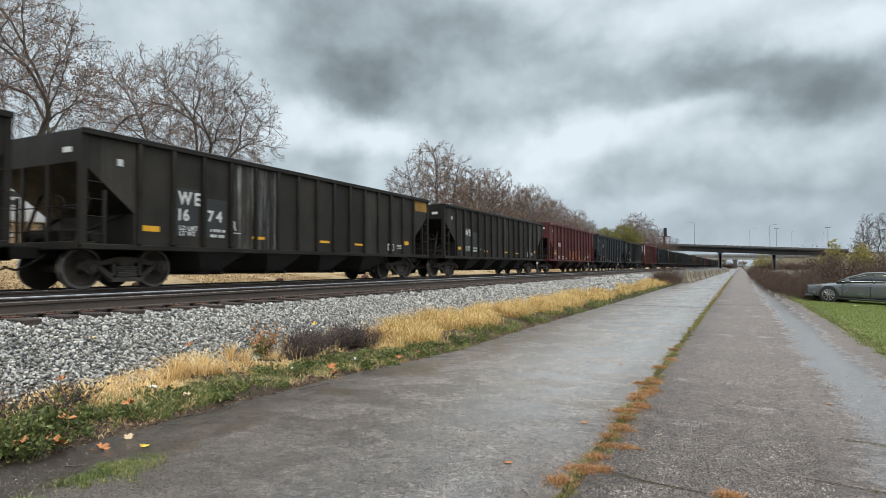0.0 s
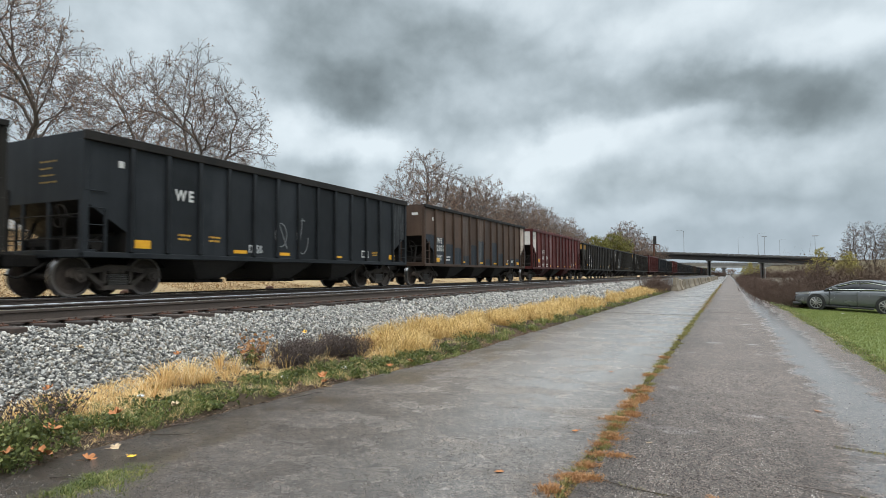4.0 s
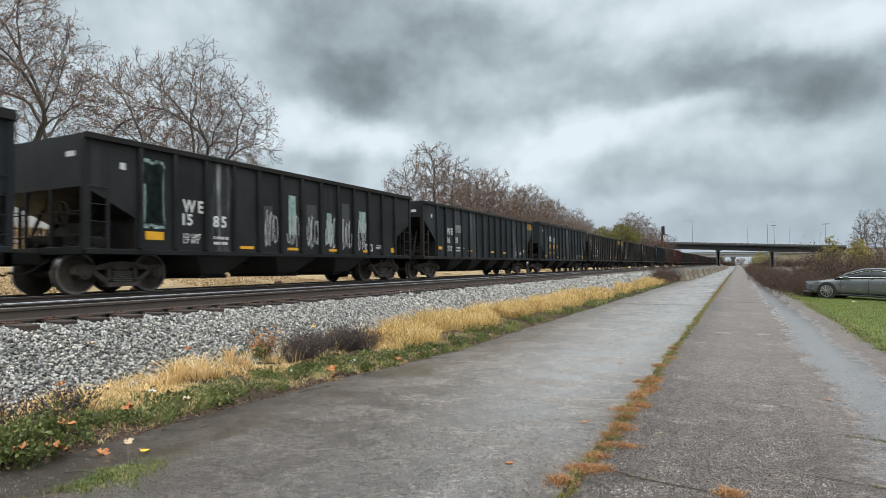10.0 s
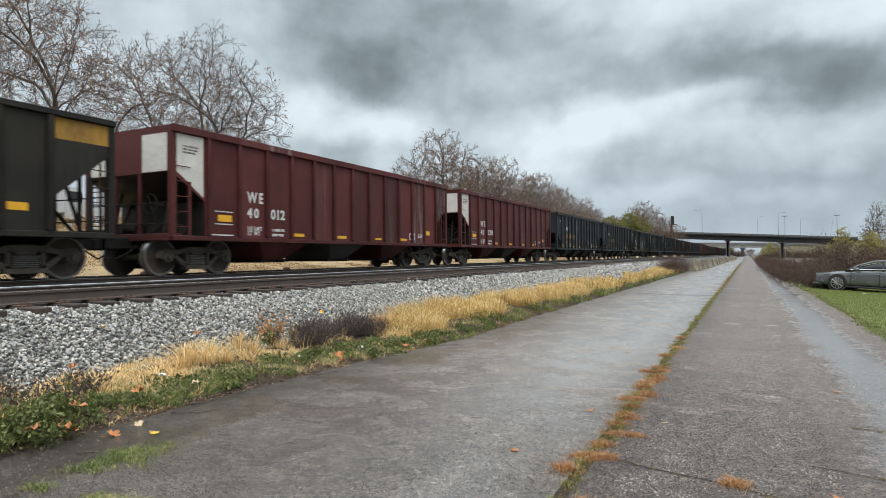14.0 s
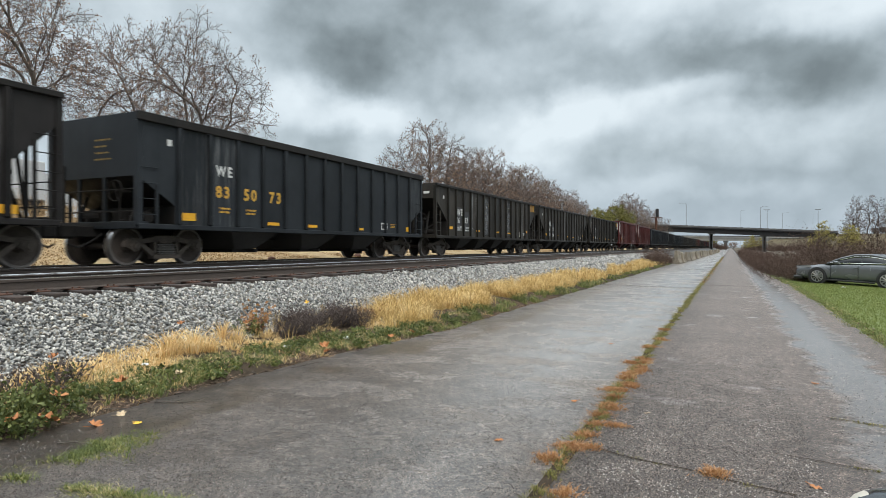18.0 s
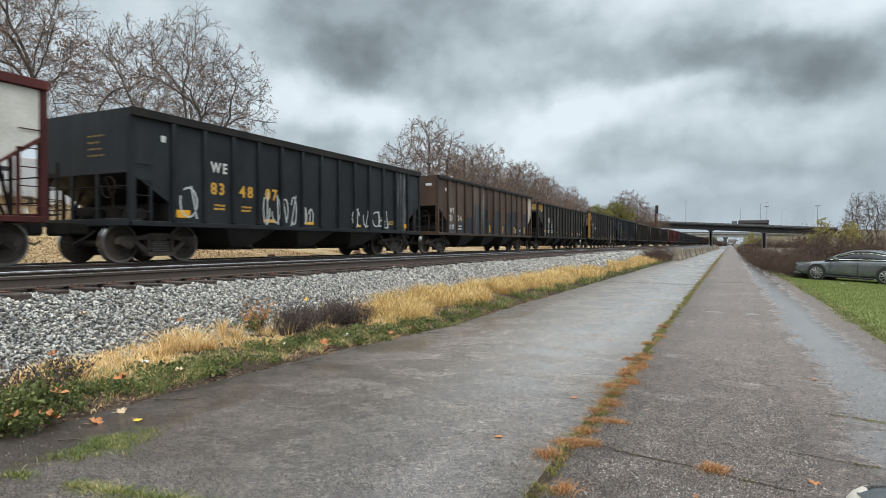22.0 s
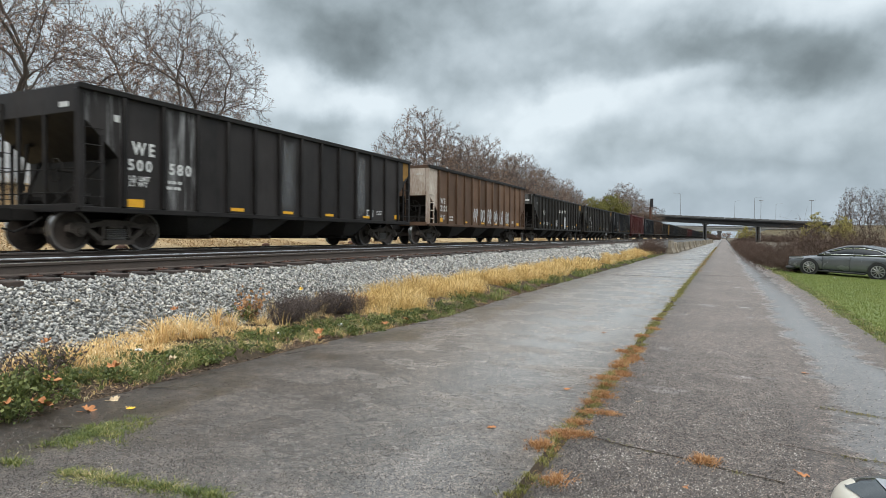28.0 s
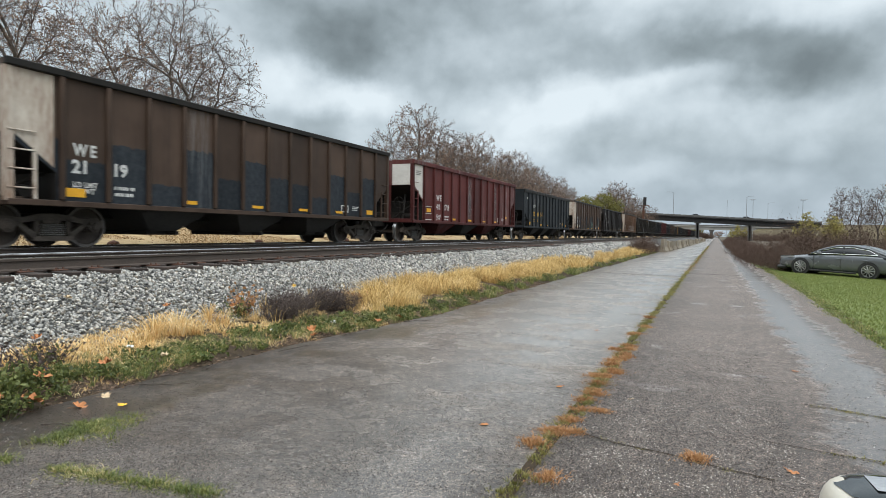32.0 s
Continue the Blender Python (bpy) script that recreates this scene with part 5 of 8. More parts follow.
def dress(car, key, number, marks):
    """Number, tape, print and the paint marks that set one car apart."""
    L, top, open_hi, open_lo, depth, step, pockets, paint, chord, inset = STYLES[key]
    ink = M_letter_yellow if key == "C" else M_letter
    words = ["oxide-red" if key == "B" else KINDS[key], "steel coal hopper car"]
    tape = TAPE[key]
    if "upright_tape" in marks:
        tape = [(s, z, 0.12, 0.42) for s, z, w, h in tape]
    for s, z, w, h in tape:
        mark(car, L, "reflector", s, s + w, z, z + h, M_orange, 0.010, "amber reflective tape")
    spots = SPOT[key]
    if "patch" in marks.split():
        mark(car, L, "repaint_patch", spots[0][0] - 0.08, spots[0][0] + 0.62, 1.22, 2.38, M_dark_patch, 0.005)
        mark(car, L, "repaint_patch", spots[-1][0] - 0.1, spots[-1][0] + 0.62, 1.22, 2.2, M_dark_patch, 0.005)
    if "patch_pale" in marks:
        if key == "C":
            mark(car, L, "repaint_patch", spots[0][0] - 0.05, spots[0][0] + 0.66, 2.2, 2.6, M_pale_patch, 0.005)
        mark(car, L, "repaint_patch", spots[0][0] + 0.95, spots[0][0] + 1.62, 2.12, 2.5, M_pale_patch, 0.005)
    write(car, L, "WE", *spots[0], M_letter)
    for word, spot in zip(number, spots[1:]):
        write(car, L, word, *spot, ink)
    s0 = spots[1][0]
    if key == "C":
        small_print(car, L, s0 + 0.12, 1.42, 0.36, 2, ink)
        small_print(car, L, s0 + 1.08, 1.42, 0.36, 2, ink)
    else:
        low = {"A": 1.37, "B": 1.17, "E": 1.28, "F": 1.60}.get(key, 1.27)
        stencil(car, L, "LD LMT", s0 + 0.02, low, 0.085, ink)
        stencil(car, L, "LT WT", s0 + 0.02, low - 0.13, 0.085, ink)
        small_print(car, L, s0 + 0.97, low, 0.46, 2, ink, 0.072)
    if "white_near" not in marks:
        mark(car, L, "plate", 0.80, 0.93, top - 0.66, top - 0.51, M_letter, 0.007, "small pale plate on the end bay")
    small_print(car, L, L - 2.6, 1.30, 0.4, 3, ink, 0.03)
    mark(car, L, "inspection_panel", L - 3.3, L - 2.85, 1.1, 1.35, M_letter, 0.007)
    mark(car, L, "inspection_panel", L - 3.26, L - 2.89, 1.14, 1.31, M_dark_patch, 0.010)
    if key == "A":
        write(car, L, "R", 4.05, 1.45, 0.19, M_letter)
        small_print(car, L, 4.08, 1.36, 0.3, 1, M_letter, 0.03)
    if key == "B":
        small_print(car, L, 1.28, 1.60, 0.6, 1, M_letter, 0.03)
        small_print(car, L, 1.28, 1.28, 0.6, 1, M_letter, 0.03)
        mark(car, L, "logo_bar", 1.15, 1.9, 1.0, 1.03, M_letter, 0.007)
    if key == "C":
        bm = bmesh.new()
        for i in range(4):
            for q in range(7 - i % 3):
                add_box(bm, 0.15 + q * 0.085, 0.15 + q * 0.085 + (0.06, 0.045, 0.07)[(q + i) % 3], -L / 2 - 0.006, -L / 2 + 0.004, 2.46 + i * 0.15, 2.495 + i * 0.15)
        part("small_print", bm, M_faded_print, car, "rows of small faded yellow print")
    else:
        part("end_mark", box(1.0, 1.3, -L / 2 - 0.006, -L / 2 + 0.004, top - 0.46, top - 0.35), M_letter, car, "small white plate on the end")
    hi = top - chord - 0.01
    if "yellow_near" in marks:
        panel(car, L, [(0.12, hi - 0.42), (depth, hi - 0.42), (depth, hi), (0.12, hi)], M_yellow, "faded yellow corner")
        end_panel(car, L, False, -HALF + 0.05, HALF - 0.05, hi - 0.42, hi, M_yellow, "faded yellow end")
        words.append("with yellow near corner")
    if "yellow_far" in marks:
        panel(car, L, [(L - depth, hi - 0.42), (L - 0.12, hi - 0.42), (L - 0.12, hi), (L - depth, hi)], M_yellow, "faded yellow corner")
        words.append("with yellow far corner")
    white = M_white if key == "B" else M_cream
    if "white_near" in marks:
        panel(car, L, [(0.14, open_hi + 0.02), (depth - 0.05, open_lo + 0.1), (depth - 0.05, hi), (0.14, hi)], white, "white-painted end bay")
        end_panel(car, L, False, 0.58, HALF - 0.14, open_hi + 0.02, hi, white, "white end panel")
        end_panel(car, L, False, -HALF + 0.14, -0.58, open_hi + 0.02, hi, white, "white end panel")
        if key == "B":
            small_print(car, L, 0.32, hi - 0.3, 0.45, 3, M_dark_patch, 0.04)
        else:
            part("corner_post_paint", box(HALF - 0.115, HALF + 0.04, -L / 2 - 0.015, -L / 2 + 0.135, SILL, hi), white, car, "rust-stained white corner post")
            bm = box(HALF + 0.022, HALF + 0.045, -L / 2 + 0.485, -L / 2 + 0.555, SILL + 0.05, open_lo + 0.45)
            for z in np.arange(SILL + 0.25, open_lo + 0.9, 0.36):
                add_tube(bm, (HALF + 0.045, -L / 2 + 0.02, z), (HALF + 0.045, -L / 2 + 0.53, z), 0.016, None, 6)
            part("painted_ladder", bm, white, car, "white ladder")
        words.append("with white end panels")
    if "white_far" in marks:
        panel(car, L, [(L - depth + 0.05, open_lo + 0.1), (L - 0.14, open_hi + 0.02), (L - 0.14, hi), (L - depth + 0.05, hi)], white, "white-painted end bay")
        words.append("with white far corner")
    if "orange_near" in marks:
        panel(car, L, [(0.13, open_hi + 0.02), (depth - 0.04, open_lo + 0.1), (depth - 0.04, hi), (0.13, hi)], M_yellow, "ochre end bay")
        end_panel(car, L, False, -HALF + 0.05, HALF - 0.4, open_hi + 0.02, hi, M_yellow, "ochre end")
        part("corner_post_paint", box(HALF - 0.115, HALF + 0.04, -L / 2 - 0.015, -L / 2 + 0.135, SILL, hi), M_yellow, car, "ochre corner post")
        bm = box(HALF + 0.022, HALF + 0.045, -L / 2 + 0.485, -L / 2 + 0.555, SILL + 0.05, open_lo + 0.85)
        for z in np.arange(SILL + 0.25, open_lo + 0.9, 0.36):
            add_tube(bm, (HALF + 0.045, -L / 2 + 0.02, z), (HALF + 0.045, -L / 2 + 0.53, z), 0.016, None, 6)
        part("painted_ladder", bm, M_yellow, car, "ochre ladder")
        part("painted_slope", box(-HALF + 0.12, HALF - 0.12, -L / 2 + 0.02, -L / 2 + 0.05, open_hi - 0.75, open_hi + 0.02), M_rusty_rib, car, "rust-brown slope sheet")
        words.append("with ochre end")
    if "orange_far" in marks:
        panel(car, L, [(L - 0.55, open_hi - 0.3), (L - 0.02, open_hi + 0.02), (L - 0.02, hi), (L - 0.55, hi)], M_yellow, "ochre far corner")
        words.append("with ochre far corner")
    if "tags_white" in marks and key == "G":
        for i in range(6):
            scrawl(car, L, depth + 0.32 + step * (i + 4) % (L - 3), 1.12, 0.62, 0.75, M_white_tag, i + len(CARS) * 9, 2, 0.03)
    elif "tags_white" in marks:
        for i, (s, z, w, h) in enumerate([(1.16, 1.0, 0.85, 0.93), (4.13, 1.0, 1.58, 0.89), (5.87, 1.01, 0.62, 0.62), (8.54, 1.0, 2.71, 0.73)]):
            scrawl(car, L, s, z, w, h, M_white_tag, 40 + i, (1, 4, 2, 4)[i], 0.022)
    if "tags_coke" in marks:
        for text, (s, z, w, h) in zip(("COKE", "LOADING", "ONLY"), [(6.98, 2.3, 0.54, 0.18), (7.85, 2.3, 0.84, 0.23), (9.05, 2.32, 0.43, 0.2)]):
            stencil(car, L, text, s, z, h * 0.8, M_letter)
        for i, (s, z, w, h) in enumerate([(8.89, 1.05, 0.68, 0.94), (5.92, 1.17, 0.75, 0.53)]):
            scrawl(car, L, s, z, w, h, M_white_tag, 60 + i, (5, 5)[i], 0.030)
    if "tags_red" in marks and key == "C":
        for (s, z, w, h), mat in zip([(5.83, 1.06, 0.71, 0.82), (3.09, 1.06, 0.72, 0.27), (8.75, 1.32, 0.53, 0.41)], (M_red_tag, M_white_tag, M_white_tag)):
            scrawl(car, L, s, z, w, h, mat, int(s * 7), 3, 0.012)
    if "tags_small" in marks or ("tags_red" in marks and key == "A"):
        for i, (s, z, w, h) in enumerate([(5.67, 1.16, 0.82, 1.0), (6.66, 1.11, 0.84, 1.1), (4.77, 1.08, 0.53, 0.24)]):
            scrawl(car, L, s, z, w, h, M_pale_patch if i < 2 else M_white_tag, 80 + i + len(CARS), 1 if i < 2 else 4, 0.018)
    if "tags_rust" in marks:
        s, z, w, h = (3.15, 2.3, 0.69, 0.91)
        mark(car, L, "rust_patch", s, s + w, z, z + h, M_rusty, 0.004, "rust-brown bare patch")
    if "tags_brown" in marks:
        coats = (M_brown_block, M_faint_block, M_slate_block, M_pale_block, M_ochre_block, M_pale_block, M_ochre_block)
        for i, ((s, z, w, h), mat) in enumerate(zip([(4.18, 1.14, 0.77, 1.28), (5.11, 1.08, 0.61, 1.6), (5.95, 1.01, 0.66, 1.39), (6.83, 1.03, 0.65, 1.73), (7.76, 1.06, 0.71, 1.6), (8.58, 1.0, 0.84, 1.32), (9.54, 1.1, 0.82, 1.19)], coats)):
            mark(car, L, "graffiti", s, s + w, z, z + h, mat, 0.004, "washed-out sprayed block")
            if i in (0, 4, 6):
                scrawl(car, L, s + 0.05, z + 0.1, w * 0.8, h * 0.8, M_faint_block, 90 + i, 2, 0.02)
        scrawl(car, L, 1.5, 1.55, 0.45, 0.4, M_pale_patch, 97, 4, 0.03)
    if "tags_teal" in marks:
        for i in range(6):
            s = depth + 0.32 + step * (i + 4) % (L - 3)
            mark(car, L, "graffiti", s + 0.1 * (i % 2), s + 0.34 + 0.08 * (i % 3), 1.3 + 0.22 * (i % 3), 2.3 + 0.2 * ((i * 2) % 3), M_teal_block if i % 2 else M_faint_block, 0.004, "washed-out sprayed block")
            scrawl(car, L, s, 1.15, 0.55, 1.0, M_white_tag, i + 9, 3, 0.011)
        scrawl(car, L, depth + 0.22, 1.5, 0.5, 1.5, M_teal_block, 77, 4, 0.075)
    if "tags_orange" in marks:
        for i in range(4):
            scrawl(car, L, depth + 0.32 + step * (i + 4), 1.12, 0.62, 0.6, M_orange_tag, i, 2, 0.02)
    if "tag_blue" in marks:
        for i, (s, z, w, h) in enumerate([(4.05, 1.04, 0.65, 0.8), (5.05, 1.17, 0.48, 0.38), (7.88, 1.0, 1.2, 0.7)]):
            scrawl(car, L, s, z, w, h, (M_faint_block, M_white_tag, M_teal_tag)[i], 120 + i, (2, 1, 4)[i], (0.03, 0.018, 0.025)[i])
    if "washed" in marks:
        for s, w in ((depth + 0.18 + step * 5, 0.62), (depth + 0.2 + step * 9, 0.5)):
            mark(car, L, "washed_streak", s - 0.08, s + w + 0.08, SILL + 0.10, top - chord - 0.12, M_washed, 0.004, "pale rain-washed streak")
    if "tags_" in marks:
        words.append("with graffiti")
    if "slate_coat" in marks:
        words[0] = "blue-black"
        for ob in car.children:
            if ob.name.startswith("body") or ob.name.startswith("rib"):
                ob.data = SLATE_COATS.setdefault(ob.data.name, slate_copy(ob.data))
    tagged(car, " ".join(words), "hopper car", "cars of the coal train")


def make_train():
    protos = {k: build_hopper(k) for k in STYLES}
    used = set()

    def take(key):
        if key in used:
            return copy_thing(protos[key], pose(0, 0, 0))
        used.add(key)
        return protos[key]

    order = [(k, d, num, marks) for k, d, num, marks in TRAIN]
    plain = {k: take(k) for k in sorted({o[0] for o in order})}
    stock = []
    for key, at, num, marks in order:
        stock.append((plain.pop(key) if key in plain else "copy", key, at, num, marks))
    # copies are drawn before any car is dressed
    made = [(copy_thing(protos[key], pose(0, 0, 0)) if car == "copy" else car, key, at, num, marks) for car, key, at, num, marks in stock]
    far = 7.61 + STYLES["A"][0] + GAP
    for i, key in enumerate(AHEAD):
        made.append((copy_thing(protos[key], pose(0, 0, 0)), key, far, (), "tags_orange" if i == 1 else "white_near" if i == 4 else "pale" if i % 3 == 2 else "patch" if key == "A" else ""))
        far += STYLES[key][0] + GAP
    for car, key, at, num, marks in made:
        dress(car, key, num, marks)
        CARS.append((car, key, at))


make_train()


from mathutils.bvhtree import BVHTree


# ---- trees ----
def tube_arrays(segs, sides):
    """Tapered tubes between pairs of points: segs holds (p, q, r0, r1)."""
    p, q = np.array([s[0] for s in segs]), np.array([s[1] for s in segs])
    r0, r1 = np.array([s[2] for s in segs]), np.array([s[3] for s in segs])
    d = q - p
    d /= np.linalg.norm(d, axis=1, keepdims=True) + 1e-9
    ref = np.where(np.abs(d[:, 2:3]) < 0.9, [[0, 0, 1.0]], [[1.0, 0, 0]])
    u = np.cross(d, ref)
    u /= np.linalg.norm(u, axis=1, keepdims=True) + 1e-9
    w = np.cross(d, u)
    ang = 2 * np.pi * np.arange(sides) / sides
    ring = u[:, None] * np.cos(ang)[None, :, None] + w[:, None] * np.sin(ang)[None, :, None]
    v = np.concatenate([p[:, None] + ring * r0[:, None, None], q[:, None] + ring * r1[:, None, None]], 1).reshape(-1, 3)
    i = np.arange(sides)
    j = (i + 1) % sides
    f = np.concatenate([np.stack([i, j, sides + j], 1), np.stack([i, sides + j, sides + i], 1)])
    return v, (f[None] + 2 * sides * np.arange(len(segs))[:, None, None]).reshape(-1, 3)


def leaf_arrays(at, size, g):
    """Small folded leaves at the given points."""
    n = len(at)
    a = g.normal(size=(n, 3))
    a /= np.linalg.norm(a, axis=1, keepdims=True)
    b = np.cross(a, g.normal(size=(n, 3)))
    b /= np.linalg.norm(b, axis=1, keepdims=True) + 1e-9
    s = size * g.uniform(0.6, 1.3, (n, 1))
    v = np.stack([at, at + a * s * 0.6 + b * s * 0.45, at + a * s * 1.2, at + a * s * 0.6 - b * s * 0.45], 1).reshape(-1, 3)
    f = np.array([[0, 1, 2], [0, 2, 3]])
    return v, (f[None] + 4 * np.arange(n)[:, None, None]).reshape(-1, 3)


def grow(seed, lobes, fork, count, step=0.5, tip=0.013, twig=0.62):
    """A tree whose limbs sweep from the fork into the round lobes of its crown and then divide towards points spread through them; returns
    branch pieces and leaf places."""
    g = np.random.default_rng(seed)
    lobes = np.array(lobes, float)
    nodes = [np.array([0.06 * math.sin(i), 0.06 * math.cos(i * 1.7), i * step]) for i in range(int(fork / step) + 1)]
    parent = [max(0, i - 1) for i in range(len(nodes))]
    first_limb = max(1, len(nodes) - 3)
    order = lobes[np.argsort(np.linalg.norm(lobes[:, :3] - np.array([0, 0, fork]), axis=1))]
    for x, y, z, r in order:
        goal = np.array([x, y, z]) + g.normal(size=3) * r * 0.15
        best, start = 1e9, first_limb
        for i in range(first_limb, len(nodes)):
            back = nodes[i] - nodes[parent[i]]
            way = goal - nodes[i]
            far = np.linalg.norm(way)
            turn = back @ way / (far * np.linalg.norm(back) + 1e-6)
            cost = far * (2.2 - 1.2 * turn)
            if turn > 0.80 and cost < best:
                best, start = cost, i
        p0 = nodes[start]
        back = nodes[start] - nodes[parent[start]]
        p1 = p0 + (goal - p0) * 0.42 + (back / (np.linalg.norm(back) + 1e-6) * 0.14 + np.array([0, 0, 0.10])) * np.linalg.norm(goal - p0)
        n = max(3, int(np.linalg.norm(goal - p0) / step))
        last = start
        for i in range(1, n + 1):
            t = i / n
            nodes.append(p0 * (1 - t) ** 2 + p1 * 2 * t * (1 - t) + goal * t * t + g.normal(size=3) * step * 0.09)
            parent.append(last)
            last = len(nodes) - 1
    share = lobes[:, 3] ** 2.4
    which = g.choice(len(lobes), count, p=share / share.sum())
    d = g.normal(size=(count, 3))
    d /= np.linalg.norm(d, axis=1, keepdims=True)
    goal = lobes[which, :3] + d * (lobes[which, 3] * g.uniform(0, 1, count) ** 0.30)[:, None]
    goal = goal[goal[:, 2] > fork * 0.8]
    near = np.full(len(goal), 1e9)
    whose = np.zeros(len(goal), int)
    kids = {}

    def look_at(first):
        fresh = np.array(nodes[first:])
        if not len(fresh) or not len(goal):
            return
        dist = np.linalg.norm(goal[:, None] - fresh[None], axis=2)
        k = dist.argmin(1)
        best = dist[np.arange(len(goal)), k]
        better = best < near
        near[better], whose[better] = best[better], k[better] + first

    look_at(0)
    for turn in range(60):
        act = near < 5.0
        if not act.any():
            break
        first = len(nodes)
        for i in np.unique(whose[act]):
            if kids.get(i, 0) > 1:
                continue
            mine = goal[act & (whose == i)] - nodes[i]
            v = (mine / (np.linalg.norm(mine, axis=1, keepdims=True) + 1e-6)).mean(0)
            back = nodes[i] - nodes[parent[i]]
            v = v / (np.linalg.norm(v) + 1e-6) + 0.85 * back / (np.linalg.norm(back) + 1e-6) + g.normal(size=3) * 0.10
            nodes.append(nodes[i] + v / np.linalg.norm(v) * step)
            parent.append(int(i))
            kids[i] = kids.get(i, 0) + 1
        look_at(first)
        keep = near > step * 1.25
        goal, near, whose = goal[keep], near[keep], whose[keep]
    nodes = np.array(nodes)
    n = len(nodes)
    flow = np.zeros(n)
    for i in range(n - 1, 0, -1):
        flow[i] = max(flow[i], 1.0)
        flow[parent[i]] += flow[i]
    r = tip * flow ** 0.43
    segs = [(nodes[parent[i]], nodes[i], min(r[parent[i]], r[i] * 1.35), r[i]) for i in range(1, n)]
    tips = []
    for i in np.nonzero(flow < 14)[0]:
        back = nodes[i] - nodes[parent[i]]
        back = back / (np.linalg.norm(back) + 1e-6)
        for _ in range(3 if flow[i] < 5 else 2):
            v = back + g.normal(size=3) * 0.45 + np.array([0, 0, 0.10])
            e = nodes[i] + v / np.linalg.norm(v) * twig * g.uniform(0.5, 1.2)
            segs.append((nodes[i], e, tip * 0.8, tip * 0.5))
            tips.append(e)
            for _ in range(2):
                w = v + g.normal(size=3) * 0.55
                m = nodes[i] + (e - nodes[i]) * g.uniform(0.35, 0.9)
                f = m + w / np.linalg.norm(w) * twig * g.uniform(0.3, 0.7)
                segs.append((m, f, tip * 0.6, tip * 0.4))
                tips.append(f)
    return segs, np.array(tips), g


def tree(name, seed, lobes, fork, count, at, turn, leaf_mat, leaves, leaf_size, label, group, step=0.5, tip=0.013):
    segs, tips, g = grow(seed, lobes, fork, count, step, tip, step * 1.25)
    ob = base(name, pose(*at, 0, 0, turn), label, "tree", group)
    thick = [s for s in segs if s[2] > 0.045]
    fine = [s for s in segs if s[2] <= 0.045]
    piece("trunk", fast_mesh("trunk", *tube_arrays(thick, 7), M_bark, True), ob, None, "grey-brown trunk and limbs")
    piece("branchwork", fast_mesh("branchwork", *tube_arrays(fine, 3), M_twig), ob, None, "fine bare twigs")
    # leaves hang on in some parts of the crown more than in others
    weight = np.array([max(0.08, 0.55 + 1.3 * wavy(p[0] + p[2] * 0.6, p[1], 0.35, seed)) for p in tips])
    pick = tips[g.choice(len(tips), leaves, p=weight / weight.sum())] + g.normal(size=(leaves, 3)) * leaf_size * 0.5
    piece("crown", fast_mesh("crown", *leaf_arrays(pick, leaf_size, g), leaf_mat), ob, None, "scattered withered leaves" if leaf_mat is M_brown_leaf else "yellow-green foliage")
    return ob


ROW = "plane trees behind the tracks"
DEEP = [(0, 4.2, 9.0, 3.0), (-1, -4.2, 9.0, 3.0), (1.9, 3.2, 8.0, 2.4), (-3.2, 3.6, 8.6, 2.6), (-3.0, -3.6, 9.0, 2.6), (1.6, -3.2, 8.5, 2.3)]
CROWN_A = [(0.3, 0, 11.9, 2.6), (2.9, 0.5, 10.2, 2.3), (3.7, -0.5, 7.9, 2.0), (-2.8, 0, 11.2, 2.4), (-5.2, 0.6, 10.7, 2.4), (-5.0, -0.5, 7.8, 2.8), (0, 0, 9.0, 3.2), (2.4, 0, 6.6, 2.5)] + DEEP
CROWN_B = [(1.7, 0, 10.6, 1.8), (2.2, 0.5, 8.6, 1.8), (3.2, -0.5, 7.4, 1.5), (-0.2, 0, 12.5, 2.2), (-2, 0, 13.3, 2.6), (-4.6, 0, 11, 2.9), (-4.6, 0.5, 7.8, 2.6), (-0.3, 0, 9.9, 2.6), (0.9, 0, 6.8, 1.9)] + DEEP
CROWN_C = [(-0.7, 0, 10.7, 3.0), (2.1, 0.5, 8.9, 3.1), (-4.2, 0, 8.3, 2.6), (-4.9, -0.5, 6.2, 2.4), (-0.7, 0, 7.1, 3.1), (3.9, 0, 6.4, 2.7), (0, 4, 7.5, 3.0), (0, -4, 7.5, 3.0), (3, 3, 7, 2.5), (-3, 3, 7, 2.5)]
tree_a = tree("plane_tree", 11, CROWN_A, 3.6, 3600, (-34, 30.1, 2.9), 48, M_brown_leaf, 11000, 0.085, "broad nearly leafless plane tree with brown leaves", ROW)
tree_b = tree("plane_tree", 23, CROWN_B, 3.2, 3400, (-33, 18.0, 2.9), 61, M_brown_leaf, 13000, 0.080, "broad plane tree with many withered brown leaves", ROW, 0.45, 0.011)
tree_c = tree("plane_tree", 37, CROWN_C, 3.0, 2100, (-33, 65.5, 2.9), 27, M_brown_leaf, 10500, 0.115, "nearly leafless round-crowned plane tree", ROW, 0.6, 0.019)
tree_a.scale = (0.99, 0.99, 1.02)
tree_c.scale = (0.97, 0.97, 1.04)
